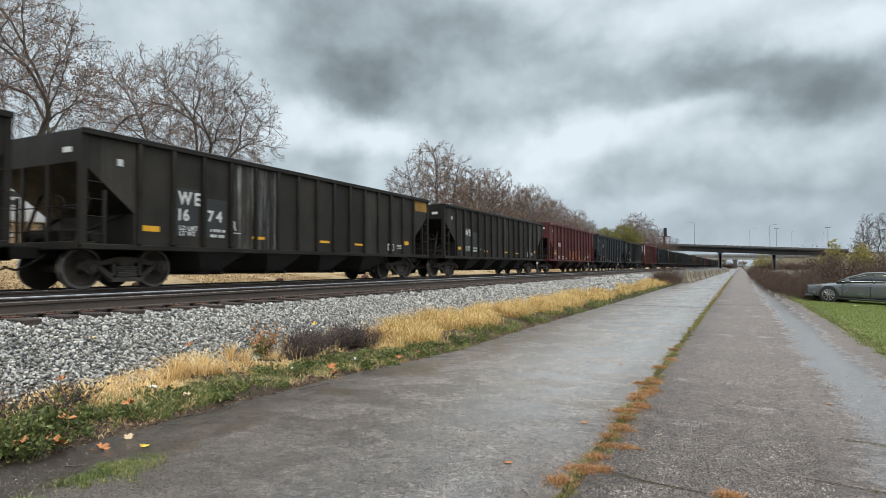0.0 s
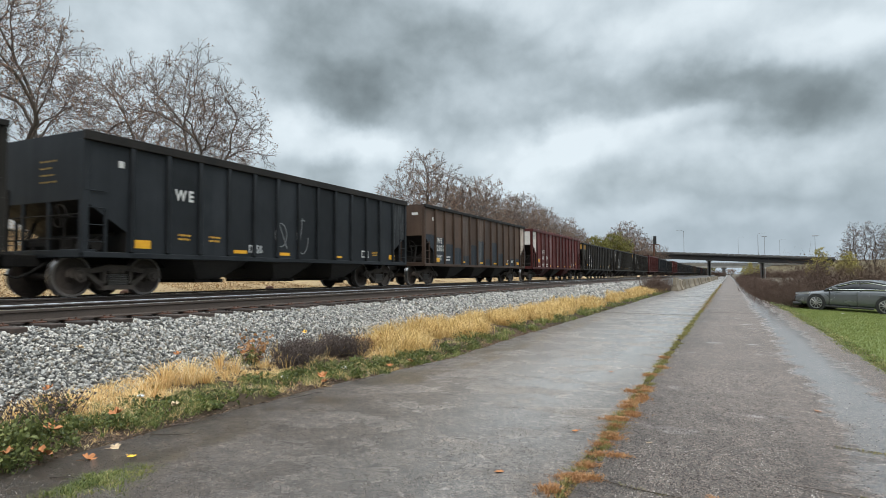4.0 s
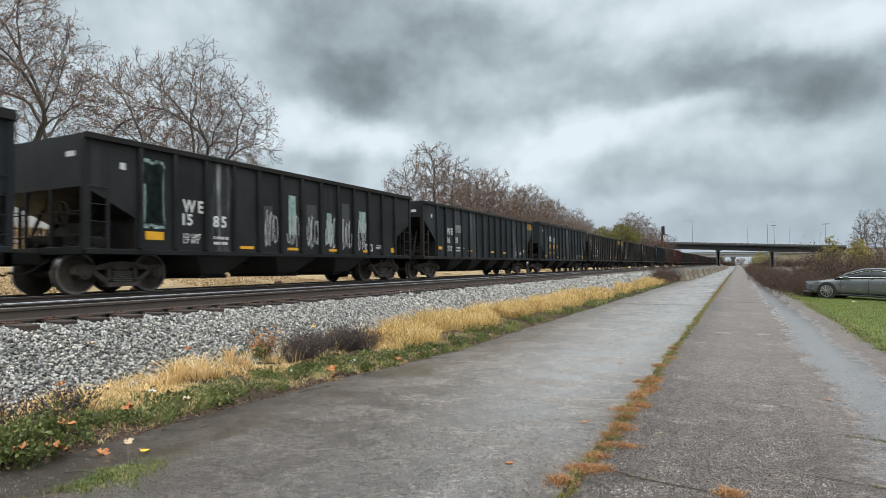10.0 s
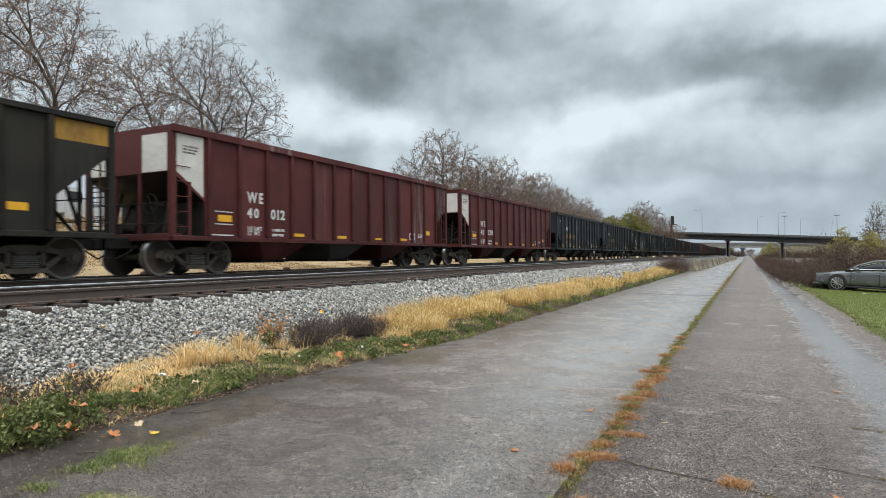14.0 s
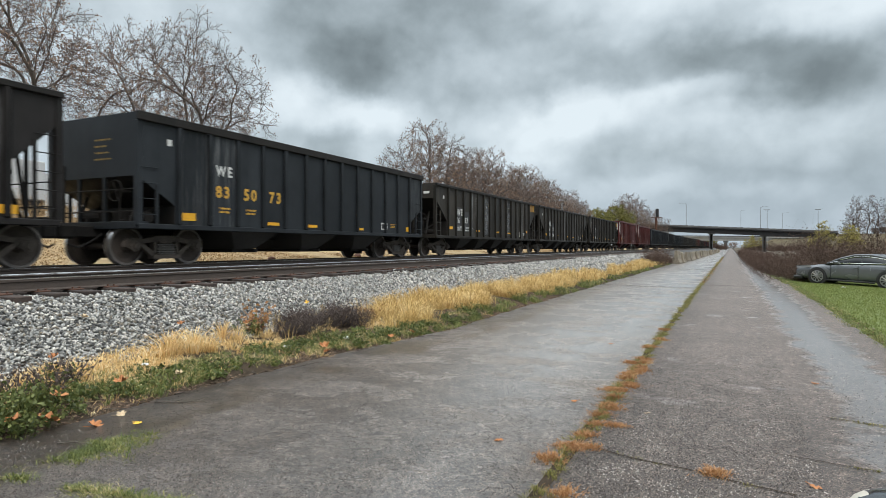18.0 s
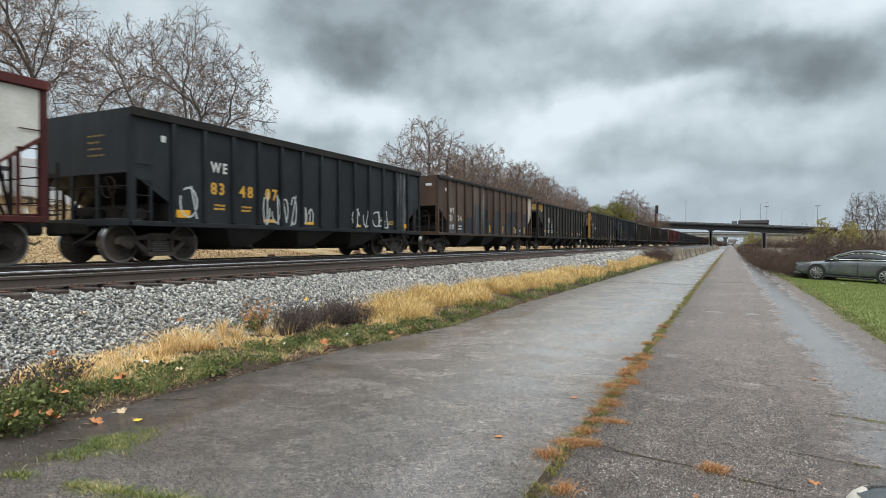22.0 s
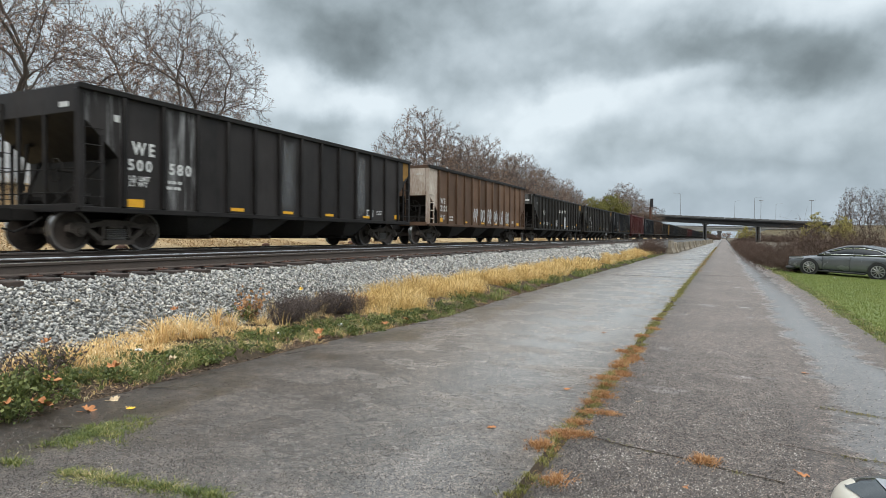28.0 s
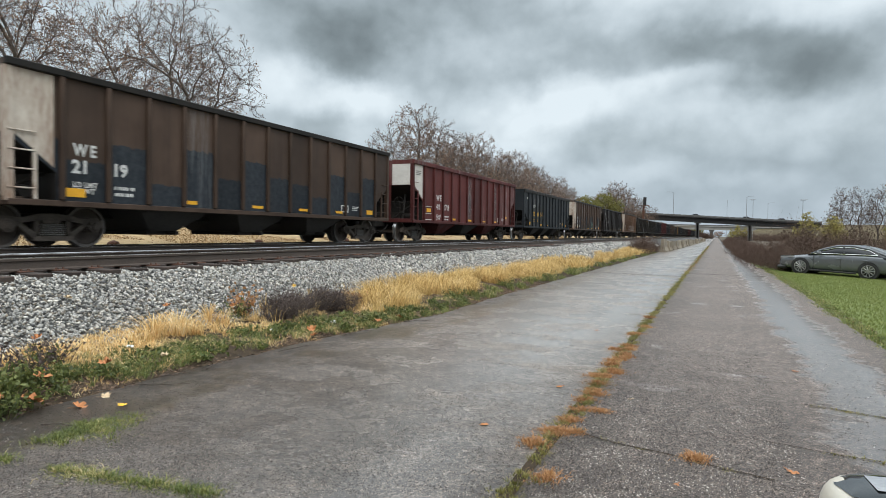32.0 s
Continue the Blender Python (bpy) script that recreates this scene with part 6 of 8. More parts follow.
for src, x, y, turn, size in ((tree_c, -34, 77, 200, 0.92), (tree_c, -34, 86, 110, 1.0), (tree_c, -33, 97, 300, 0.93), (tree_c, -34, 107, 60, 1.0), (tree_c, -34, 119, 250, 0.9), (tree_c, -34, 136, 160, 0.86), (tree_c, -35, 150, 30, 0.8), (tree_c, -31, 215, 20, 1.25), (tree_c, -36, 222, 120, 1.15), (tree_a, -52, 46, 120, 0.8), (tree_b, -52, 22, 300, 0.8), (tree_c, -27, 235, 70, 0.9)):
    c = copy_thing(src, pose(x, y, 2.9, 0, 0, turn))
    c.scale = (size * 0.98, size * 0.98, size * 1.02)


# ---- leafy trees and brush ----
BROAD = [(0, 0, 8.6, 2.6), (2.6, 0, 7.2, 2.3), (-2.7, 0.5, 7.0, 2.4), (0.5, 2.6, 6.6, 2.4), (-0.5, -2.6, 6.8, 2.4), (0, 0, 5.2, 2.8), (2.8, -1.2, 4.4, 2.0), (-3.0, 1.0, 4.2, 2.0)]
SLIM = [(0, 0, 7.6, 1.0), (0.8, 0.3, 6.2, 1.1), (-0.9, -0.3, 5.8, 1.1), (0.3, 0.8, 4.6, 1.2), (-0.2, -0.8, 8.2, 0.7), (1.2, -0.4, 4.2, 0.9)]
ROUND = "trees round the bridge"
green = tree("leafy_tree", 51, BROAD, 2.2, 700, (-30, 182, 2.5), 0, M_green_leaf, 17000, 0.24, "yellow-green leafy tree behind the tracks", ROUND, 0.7, 0.02)
for x, y, turn, size in ((-35, 176, 80, 0.9), (58, 262, 40, 0.7), (75, 266, 140, 0.75), (92, 270, 250, 0.8)):
    c = copy_thing(green, pose(x, y, -0.3 if x > 0 else 2.5, 0, 0, turn))
    c.scale = (size, size, size)
far_tree = tree("bare_tree", 91, BROAD, 2.2, 150, (-143, 480, 2.0), 0, M_brown_leaf, 1500, 0.4, "far brown autumn tree beyond the bridge", ROUND, 1.1, 0.05)
for i in range(26):
    x = -130 + i * 13 + rng.uniform(-4, 4)
    c = copy_thing(green if i % 3 == 0 else far_tree, pose(x, 470 + rng.uniform(0, 60), -0.3 if x > 0 else 2.0, 0, 0, 40 * i))
    s = rng.uniform(0.6, 0.95)
    c.scale = (s * 1.3, s * 1.3, s * 0.8)
sallow = tree("sallow_tree", 61, SLIM[:4] + [(1.4, 0.2, 4.4, 1.2), (-1.5, 0, 3.8, 1.3), (0, 0, 3.0, 1.5)], 0.8, 330, (13.2, 112, -0.3), 0, M_yellow_leaf, 3600, 0.17, "slim autumn tree with sparse yellow-green leaves", ROUND, 0.4, 0.014)
sallow.scale = (0.72, 0.72, 0.68)
for x, y, turn, size in ((14.9, 100, 120, 0.60), (15.9, 102, 30, 0.55), (12.2, 118, 250, 0.45), (17.2, 117, 310, 0.62), (9.5, 335, 60, 1.0), (13.0, 338, 160, 0.8), (6.6, 330, 10, 0.7)):
    c = copy_thing(sallow, pose(x, y, -0.3, 0, 0, turn))
    c.scale = (size, size, size * 0.95)
bare = tree("bare_tree", 77, SLIM, 1.2, 420, (19.2, 112, -0.3), 0, M_brown_leaf, 160, 0.12, "thin bare tree beside the brush", ROUND, 0.4, 0.014)
for x, y, turn, size in ((16.9, 110, 70, 0.95), (18.1, 114, 190, 1.1), (20.6, 113, 280, 1.1), (21.9, 110, 20, 1.0), (23.2, 114, 130, 1.15), (24.4, 111, 220, 1.05), (-24, 268, 40, 1.2)):
    c = copy_thing(bare, pose(x, y, -0.3 if x > 0 else 2.5, 0, 0, turn))
    c.scale = (size, size, size)


def brush_mesh(seed, radius, height, count, mat, stem=0.009, leaf=0.045):
    """A dense shrub: stems that fork into short twigs and flecks of dead leaf."""
    g = np.random.default_rng(seed)
    segs = []
    for _ in range(count):
        p = np.array([*(g.normal(size=2) * radius * 0.4), 0.0])
        d = np.array([*(g.normal(size=2) * 0.35), 1.0])
        L = height * g.uniform(0.35, 1.05) * (1 - 0.3 * (np.hypot(*p[:2]) / radius) ** 2)
        r = stem
        for i in range(4):
            q = p + d / np.linalg.norm(d) * L / 4
            segs.append((p, q, r, r * 0.75))
            for _ in range(3):
                e = q + (d * 0.25 + g.normal(size=3) * 0.55) * L * 0.22
                segs.append((q, e, r * 0.7, r * 0.35))
            p, r = q, r * 0.75
            d = d + np.array([*(g.normal(size=2) * 0.25), 0])
    v, f = tube_arrays(segs, 3)
    tips = np.array([s[1] for s in segs])
    at = tips[g.integers(0, len(tips), count * 9)] + g.normal(size=(count * 9, 3)) * 0.05
    v2, f2 = leaf_arrays(at, leaf, g)
    return fast_mesh("bush", np.concatenate([v, v2]), np.concatenate([f, f2 + len(v)]), mat)


BRUSH = [brush_mesh(s, 1.5, 2.0, 210, M_bush) for s in (1, 2, 3)]
FAR_BRUSH = [brush_mesh(s, 1.5, 2.0, 100, M_bush, 0.015, 0.07) for s in (4, 5)]


def bush(x, y, size, k, label="bare red-brown brush beside the path", z=None):
    ob = new("bush", BRUSH[k % 3] if y < 52 else FAR_BRUSH[k % 2])
    ob.matrix_basis = pose(x, y, ground_height(x) - 0.05 if z is None else z, 0, 0, 47 * k)
    ob.scale = (size, size, size * (0.8 + 0.25 * ((k * 37) % 10) / 10))
    return tagged(ob, label, "bush", "brush along the path")


k = 0
for y in np.arange(34.5, 150, 2.1):
    bush(1.9 + 1.0 * min(1.0, max(0.0, 1.0 - (y - 34) / 10)) + rng.uniform(-0.1, 0.3) + 0.45, y, rng.uniform(0.62, 0.85), k)
    k += 1
for row in range(5):
    for x in np.arange(4.5 + row, 58, 2.6 + row * 0.4):
        y = 41 + row * 6.5 + x * 0.25 + rng.uniform(-1, 1)
        if y > 37 + 0.0:
            bush(x, y, rng.uniform(1.1, 1.6), k)
            k += 1
for x, y, size in ((-6.0, 55, 0.75), (-6.4, 57.5, 0.8), (-6.1, 60, 0.9), (-6.6, 62.5, 0.9), (-6.2, 66, 0.7)):
    bush(x, y, size, k, "dead brown brush beside the concrete barrier")
    k += 1


HEDGE = [brush_mesh(s, 1.5, 1.5, 90, M_chaff) for s in (8, 9)]
for i in range(22):
    ob = new("dry_hedge", HEDGE[i % 2])
    ob.matrix_basis = pose(-25.6 + rng.uniform(-0.4, 0.4), 9 + i * 1.7, 2.6, 0, 0, 61 * i)
    ob.scale = (1.0, 1.0, rng.uniform(0.7, 1.0))
    tagged(ob, "dry tan-leaved shrub on the bank", "bush", "hedge on the bank")


# ---- concrete barrier blocks at the edge of the path ----
def barrier_mesh():
    bm = bmesh.new()
    prof = [(-0.34, 0), (0.34, 0), (0.34, 0.1), (0.17, 0.38), (0.12, 1.02), (-0.12, 1.02), (-0.17, 0.38), (-0.34, 0.1)]
    add_prism(bm, prof, "y", -1.36, 1.36)
    bmesh.ops.bevel(bm, geom=bm.edges[:], offset=0.02, segments=1, affect="EDGES")
    return mesh_of("concrete_barrier", bm, M_concrete)


BARRIER = barrier_mesh()
for i in range(48):
    y = 64.5 + i * 3.12
    ob = new("concrete_barrier", BARRIER)
    ob.matrix_basis = pose(-4.75 + 1.4 * (y - 64) / 150 + rng.uniform(-0.13, 0.13), y, -0.02, rng.uniform(-0.8, 0.8), rng.uniform(-2, 2), rng.uniform(-3.5, 3.5) - 0.5)
    ob.scale = (1, 1, rng.uniform(0.85, 1.08) + (0.26 if i < 1 else 0.1 if i < 3 else 0))
    tagged(ob, "weathered concrete traffic barrier block beside the path", "barrier", "row of barrier blocks")


# ---- the road bridges across the tracks ----
M_bank_scrub = simple("autumn_scrub", (0.06, 0.05, 0.03), (0.15, 0.12, 0.065), 0.25, 0.95, bump=0.6)

M_pale_deck = simple("pale_concrete_deck", (0.26, 0.26, 0.245), (0.40, 0.39, 0.365), 0.3, 0.9)


def far_bridge(name, y, x0, x1, z0, z1, girder, label, mat):
    """Deck with girders and parapet; z falls from x0 to x1."""
    br = base(name, pose(0, y, 0), label, "bridge", "road bridges")

    def beam(pname, lo, hi, near, m, at=None):
        bm = bmesh.new()
        verts = []
        for x, z in ((x0, z0), ((x0 + x1) / 2, (z0 + z1) / 2 + 0.5), (x1, z1)):
            verts.append([bm.verts.new((x, yy, z + h)) for yy, h in ((-near, lo), (near, lo), (near, hi), (-near, hi))])
        for a, b in zip(verts, verts[1:]):
            for i in range(4):
                bm.faces.new((a[i], a[(i + 1) % 4], b[(i + 1) % 4], b[i]))
        bm.faces.new(verts[0])
        bm.faces.new(verts[-1][::-1])
        return part(pname, bm, m, br)

    beam("girder", -girder, -0.5, 5.2, mat)
    beam("deck", -0.5, 0.0, 6.0, mat)
    for s in (-1, 1):
        panel_me = mesh_of("parapet_panel", box(-1.2, 1.2, -0.12, 0.12, 0, 0.7, 0.02), M_parapet)
        for i in range(int((x1 - x0) / 2.5)):
            x = x0 + 1.2 + i * 2.5
            z = z0 + (z1 - z0) * (x - x0) / (x1 - x0) + 0.5 * (1 - abs(2 * (x - x0) / (x1 - x0) - 1))
            piece("parapet_panel", panel_me, br, pose(x, s * 5.8, z))
    return br


def road_height(x):
    """The road's height on the nearer bridge and on its embankment."""
    f = (x + 160) / 200
    return 7.2 if f > 1 else 17.6 - 9.9 * f + 0.5 * (1 - abs(2 * f - 1))


def pier(br, x, top, wide=3.6):
    part("pier", add_box(add_box(box(x - wide / 2 - 0.6, x + wide / 2 + 0.6, -5, 5, top - 1.1, top), x - wide / 2, x - wide / 2 + 1.1, -4.5, -3.4, -1, top - 1), x + wide / 2 - 1.1, x + wide / 2, -4.5, -3.4, -1, top - 1), M_parapet, br)


bridge = far_bridge("road_bridge", 300, -160, 40, 17.6, 7.7, 2.4, "long dark steel road bridge over the tracks", M_bridge)
for x in (-145, -115, -88, -62, -34, -8, 13.2):
    pier(bridge, x, road_height(x) - 1.7, 1.5)
part("abutment", box(31, 44, -5.8, 5.8, -1, 5.9), M_parapet, bridge)
bridge_two = far_bridge("road_bridge", 440, -110, 60, 8.9, 7.6, 2.6, "pale concrete road bridge farther off", M_pale_deck)
for x in (-60, -20, -3, 30):
    pier(bridge_two, x, 5.8, 2.0)
bank = new("embankment", raw_mesh("embankment", [(34, 280, -0.4), (640, 280, -0.4), (640, 320, -0.4), (34, 320, -0.4), (40, 292, 7.2), (640, 292, 7.2), (640, 308, 7.2), (40, 308, 7.2)], [(0, 1, 5, 4), (1, 2, 6, 5), (2, 3, 7, 6), (3, 0, 4, 7), (4, 5, 6, 7)], M_bank_scrub))
far_bank = new("scrub_bank", raw_mesh("scrub_bank", [(9, 405, -0.4), (300, 405, -0.4), (300, 436, 7.8), (26, 436, 7.4), (17, 428, 4.0)], [(0, 1, 2, 3, 4)], M_bank_scrub))
tagged(far_bank, "brown scrub bank beyond the bridge", "embankment", kind="structure")
for i in range(40):
    x = 8 + 1.6 * i + rng.uniform(-1, 1)
    bush(x, 330 + 70 * rng.random(), rng.uniform(1.6, 2.8), i, "far brown brush beyond the bridge", -0.4)
for i in range(14):
    bush(-4 - 1.2 * i, 395 + 30 * rng.random(), rng.uniform(1.6, 2.6), i, "far brown brush beyond the bridge", 0.2)
tagged(bank, "grassy embankment of the road bridge", "embankment", kind="structure")


def lamp_post(x, y, z, height, arm, label, twin=False):
    ob = base("street_lamp", pose(x, y, z), label, "street lamp", "lamps of the road")
    part("pole", add_tube(bmesh.new(), (0, 0, 0), (0, 0, height), 0.13, 0.08, 8), M_steel_grey, ob)
    bm = bmesh.new()
    pts = [(0, 0, height - 0.1), (arm * 0.3, 0, height + 0.35), (arm, 0, height + 0.45)]
    for p, q in zip(pts, pts[1:]):
        add_tube(bm, p, q, 0.06, 0.05, 6)
    part("arm", bm, M_steel_grey, ob)
    part("lamp_head", box(*sorted((arm, arm * 1.35)), -0.16, 0.16, height + 0.37, height + 0.5, 0.04), M_steel_grey, ob)
    if twin:
        part("lamp_head", box(-1.0, 1.0, -0.2, 0.2, height + 0.1, height + 0.45, 0.05), M_steel_grey, ob)
    return ob


lamp_post(-18.7, 300, 10.7, 11.0, -2.4, "tall grey street lamp on the road bridge")
lamp_post(11.9, 300, 9.3, 10.0, 2.2, "tall grey street lamp on the road bridge")
lamp_post(15.9, 330, -0.4, 19.9, -1.2, "tall grey street lamp beyond the bridge", True)
lamp_post(33.8, 302, 8.4, 9.3, 1.2, "grey floodlight mast beside the bridge", True)


for x, top in [(6.3, 27.6), (31.8, 25.3)]:
    lamp_post(x, 470, 0.4, top - 0.9, 3.0, "thin far street lamp beyond the bridges")


def gooseneck_lamp(x, y, z, height, label):
    """A lamp whose pole bends over in a long curve."""
    ob = base("street_lamp", pose(x, y, z, 0, 0, 8), label, "street lamp", "lamps of the road")
    part("pole", add_tube(bmesh.new(), (0, 0, 0), (0, 0, height), 0.12, 0.09, 10), M_bridge, ob)
    bm, last = bmesh.new(), None
    for i in range(9):
        a = i / 8
        q = (2.35 * a ** 1.25, 0, height + 1.55 * math.sin(a * math.pi / 2))
        if last:
            add_tube(bm, last, q, 0.075, 0.07, 8)
        last = q
    part("arm", bm, M_bridge, ob)
    part("lamp_head", box(2.25, 3.0, -0.17, 0.17, height + 1.42, height + 1.60, 0.05), M_steel_grey, ob)
    return ob


gooseneck_lamp(-39.4, 27.0, 2.95, 7.75, "dark gooseneck street lamp behind the coal train")


# ---- signal mast by the tracks ----
def signal_mast():
    ob = base("signal_mast", pose(-17.6, 165, 1.0), "rust-brown railway signal mast with dark signal head", "signal")
    part("mast", add_tube(bmesh.new(), (0, 0, 0), (0, 0, 8.4), 0.32, 0.28, 10), M_plate, ob)
    part("platform", box(-1.3, 1.3, -0.7, 0.7, 8.3, 8.45), M_plate, ob)
    part("signal_head", box(-0.1, 0.65, -0.3, 0.3, 8.5, 10.6, 0.05), M_bridge, ob, "dark signal head with backing")
    bm = bmesh.new()
    for x in (-0.55, -0.25):
        add_tube(bm, (x, 0.3, 8.4), (x, 0.3, 10.5), 0.03, None, 5)
    part("ladder", bm, M_steel_grey, ob)


signal_mast()


# ---- cars ----
M_car_grey = simple("metallic_grey_car_paint", (0.15, 0.158, 0.168), (0.18, 0.188, 0.198), 1.0, 0.22, 0.45, 0.0)
M_car_beige = simple("pale_beige_car_paint", (0.58, 0.53, 0.44), (0.62, 0.57, 0.48), 1.0, 0.3, 0.1, 0.0)
M_car_white = simple("white_van_paint", (0.42, 0.43, 0.44), (0.55, 0.56, 0.57), 1.0, 0.35, 0.0, 0.0)
M_tyre = simple("tyre_rubber", (0.012, 0.012, 0.012), (0.028, 0.028, 0.028), 9.0, 0.9)
M_rim = simple("machined_alloy_rim", (0.30, 0.30, 0.31), (0.46, 0.46, 0.47), 4.0, 0.35, 0.7, 0.0)
M_glass = simple("tinted_car_glass", (0.012, 0.014, 0.016), (0.018, 0.02, 0.022), 1.0, 0.06, 0.0, 0.0)
M_chrome = simple("bright_chrome_trim", (0.6, 0.6, 0.6), (0.7, 0.7, 0.7), 2.0, 0.12, 1.0, 0.0)
M_black_trim = simple("black_plastic_trim", (0.012, 0.012, 0.012), (0.025, 0.025, 0.025), 4.0, 0.45)
M_lens = simple("headlamp_lens", (0.30, 0.31, 0.32), (0.45, 0.46, 0.48), 6.0, 0.08, 0.2, 0.0)


def loft(sections, mat, name, closed=True):
    """Joins cross-sections (lists of points, all of one length) into a smooth skin."""
    bm = bmesh.new()
    rows = [[bm.verts.new(p) for p in sec] for sec in sections]
    n = len(rows[0])
    for a, b in zip(rows, rows[1:]):
        for i in range(n if closed else n - 1):
            bm.faces.new((a[i], a[(i + 1) % n], b[(i + 1) % n], b[i]))
    if closed:
        bm.faces.new(rows[0][::-1])
        bm.faces.new(rows[-1])
    return mesh_of(name, bm, mat, True)


def skin_patch(skin, edge, s, proud):
    """A thin patch that lies on a car's skin within an outline (x, half width)."""
    cx, cy = sum(p[0] for p in edge) / len(edge), sum(p[1] for p in edge) / len(edge)
    bm = bmesh.new()

    def on_skin(x, y):
        hit = skin.ray_cast(Vector((x, s * y, 2.0)), Vector((0, 0, -1)))[0]
        return bm.verts.new((x, s * y, (hit.z if hit else 0.7) + proud))

    rings = [[on_skin(cx + (x - cx) * k, cy + (y - cy) * k) for x, y in edge] for k in (1.0, 0.7, 0.35)]
    n = len(edge)
    for a, b in zip(rings, rings[1:]):
        for i in range(n):
            bm.faces.new((a[i], a[(i + 1) % n], b[(i + 1) % n], b[i]))
    bm.faces.new(rings[-1])
    return bm


def sedan(name, m, paint, label, lamp_big=False):
    """A low four-door fastback: nose at x = 0, tail at x = 4.9, wheels on z = 0; its left side faces -y."""
    car = base(name, m, label, "car")
    # x, lower edge, shoulder height, half width, crown of hood or boot
    st = [(0.0, 0.36, 0.56, 0.55, 0.60), (0.10, 0.24, 0.66, 0.74, 0.70), (0.35, 0.20, 0.74, 0.86, 0.78), (0.9, 0.19, 0.82, 0.92, 0.88), (1.5, 0.19, 0.90, 0.93, 0.96), (2.2, 0.19, 0.97, 0.93, 1.0), (3.2, 0.19, 1.01, 0.93, 1.03), (4.0, 0.20, 1.03, 0.92, 1.05), (4.55, 0.26, 0.99, 0.86, 1.02), (4.82, 0.36, 0.95, 0.76, 0.99), (4.9, 0.5, 0.88, 0.62, 0.92)]
    if lamp_big:
        st = [(0.0, 0.36, 0.63, 0.62, 0.68), (0.010, 0.32, 0.69, 0.76, 0.725), (0.04, 0.26, 0.72, 0.86, 0.75), (0.14, 0.22, 0.745, 0.93, 0.775), (0.30, 0.20, 0.76, 0.96, 0.80)] + st[3:]
    secs = []
    for x, lo, sh, w, cr in st:
        half = [(0.0, lo), (w * 0.8, lo), (w * 0.97, lo + 0.10), (w, (lo + sh) * 0.5), (w * 0.985, sh - 0.06), (w * 0.93, sh), (w * 0.6, cr - 0.01), (0.0, cr)]
        secs.append([(x, y, z) for y, z in half] + [(x, -y, z) for y, z in half[-2:0:-1]])
    body = piece("body", loft(secs, paint, "body"), car)
    sub = body.modifiers.new("round", "SUBSURF")
    sub.levels = sub.render_levels = 2 if lamp_big else 1
    skin = BVHTree.FromObject(body, bpy.context.evaluated_depsgraph_get()) if lamp_big else None
    roof = [(1.35, 0.95, 0.80, 0.95), (1.95, 1.22, 0.70, 1.24), (2.5, 1.40, 0.62, 1.42), (3.1, 1.43, 0.60, 1.455), (3.7, 1.33, 0.60, 1.36), (4.25, 1.12, 0.62, 1.14), (4.6, 1.0, 0.64, 1.015)]
    glass = []
    for x, sh, w, cr in roof:
        low = 0.90
        half = [(0.0, low), (0.86, low), (0.80 if sh < 1.1 else 0.84, (low + sh) / 2 if sh > 1.0 else low + 0.02), (w + 0.04, sh - 0.02), (w * 0.7, cr), (0.0, cr + 0.005)]
        glass.append([(x, y, z) for y, z in half] + [(x, -y, z) for y, z in half[-2:0:-1]])
    piece("greenhouse", loft(glass, M_glass, "greenhouse"), car, None, "dark tinted windows")
    for s in (-1, 1):
        # roof rail, waist trim and pillars
        line = [(1.45, 0.86, 0.97), (1.95, 0.765, 1.22), (2.5, 0.675, 1.40), (3.1, 0.655, 1.43), (3.7, 0.655, 1.33), (4.25, 0.675, 1.12), (4.55, 0.70, 1.02)]
        rail = loft([[(x, s * (y + 0.05 * math.cos(a)), z - 0.02 + 0.055 * math.sin(a)) for a in np.arange(6) * 1.0472] for x, y, z in line], paint, "roof_rail")
        piece("roof_rail", rail, car)
        bm = bmesh.new()
        line = [(1.6, 0.90, 0.985), (2.4, 0.905, 1.015), (3.4, 0.895, 1.045), (4.1, 0.86, 1.06), (3.75, 0.72, 1.24), (3.1, 0.72, 1.335), (2.5, 0.74, 1.31), (1.95, 0.82, 1.15)]
        for p, q in zip(line, line[1:]):
            add_tube(bm, (p[0], s * p[1], p[2]), (q[0], s * q[1], q[2]), 0.014, None, 5)
        part("window_trim", bm, M_chrome, car, "chrome window trim")
        part("pillar", add_tube(bmesh.new(), (2.85, s * 0.88, 0.95), (2.75, s * 0.69, 1.40), 0.04, None, 6), M_black_trim, car)
        part("mirror", box(1.78, 1.98, *sorted((s * 0.93, s * 1.12)), 0.95, 1.09, 0.04), paint, car)
        for x in (2.55, 3.55):
            part("door_handle", box(x, x + 0.2, *sorted((s * 0.925, s * 0.955)), 0.80, 0.83, 0.008), paint, car)
        for x in (1.62, 2.72, 3.72):
            part("door_gap", box(x, x + 0.012, *sorted((s * 0.90, s * 0.934)), 0.30, 0.93), M_black_trim, car)
        part("side_skirt", box(1.35, 3.35, *sorted((s * 0.84, s * 0.93)), 0.17, 0.25, 0.02), M_black_trim, car)
        if lamp_big:
            edge = [(0.05, 0.45), (0.05, 0.72), (0.075, 0.82), (0.13, 0.87), (0.28, 0.885), (0.46, 0.86), (0.62, 0.72), (0.45, 0.45)]
            lamp = part("headlight", skin_patch(skin, edge, s, 0.005), M_glass, car, "dark glossy headlight glass", True)
            part("reflector", skin_patch(skin, [(0.22, 0.60), (0.20, 0.78), (0.42, 0.78), (0.44, 0.60)], s, 0.009), M_lens, lamp, "pale reflector in the headlight", True)
        else:
            bm = bmesh.new()
            y0 = s * 0.5
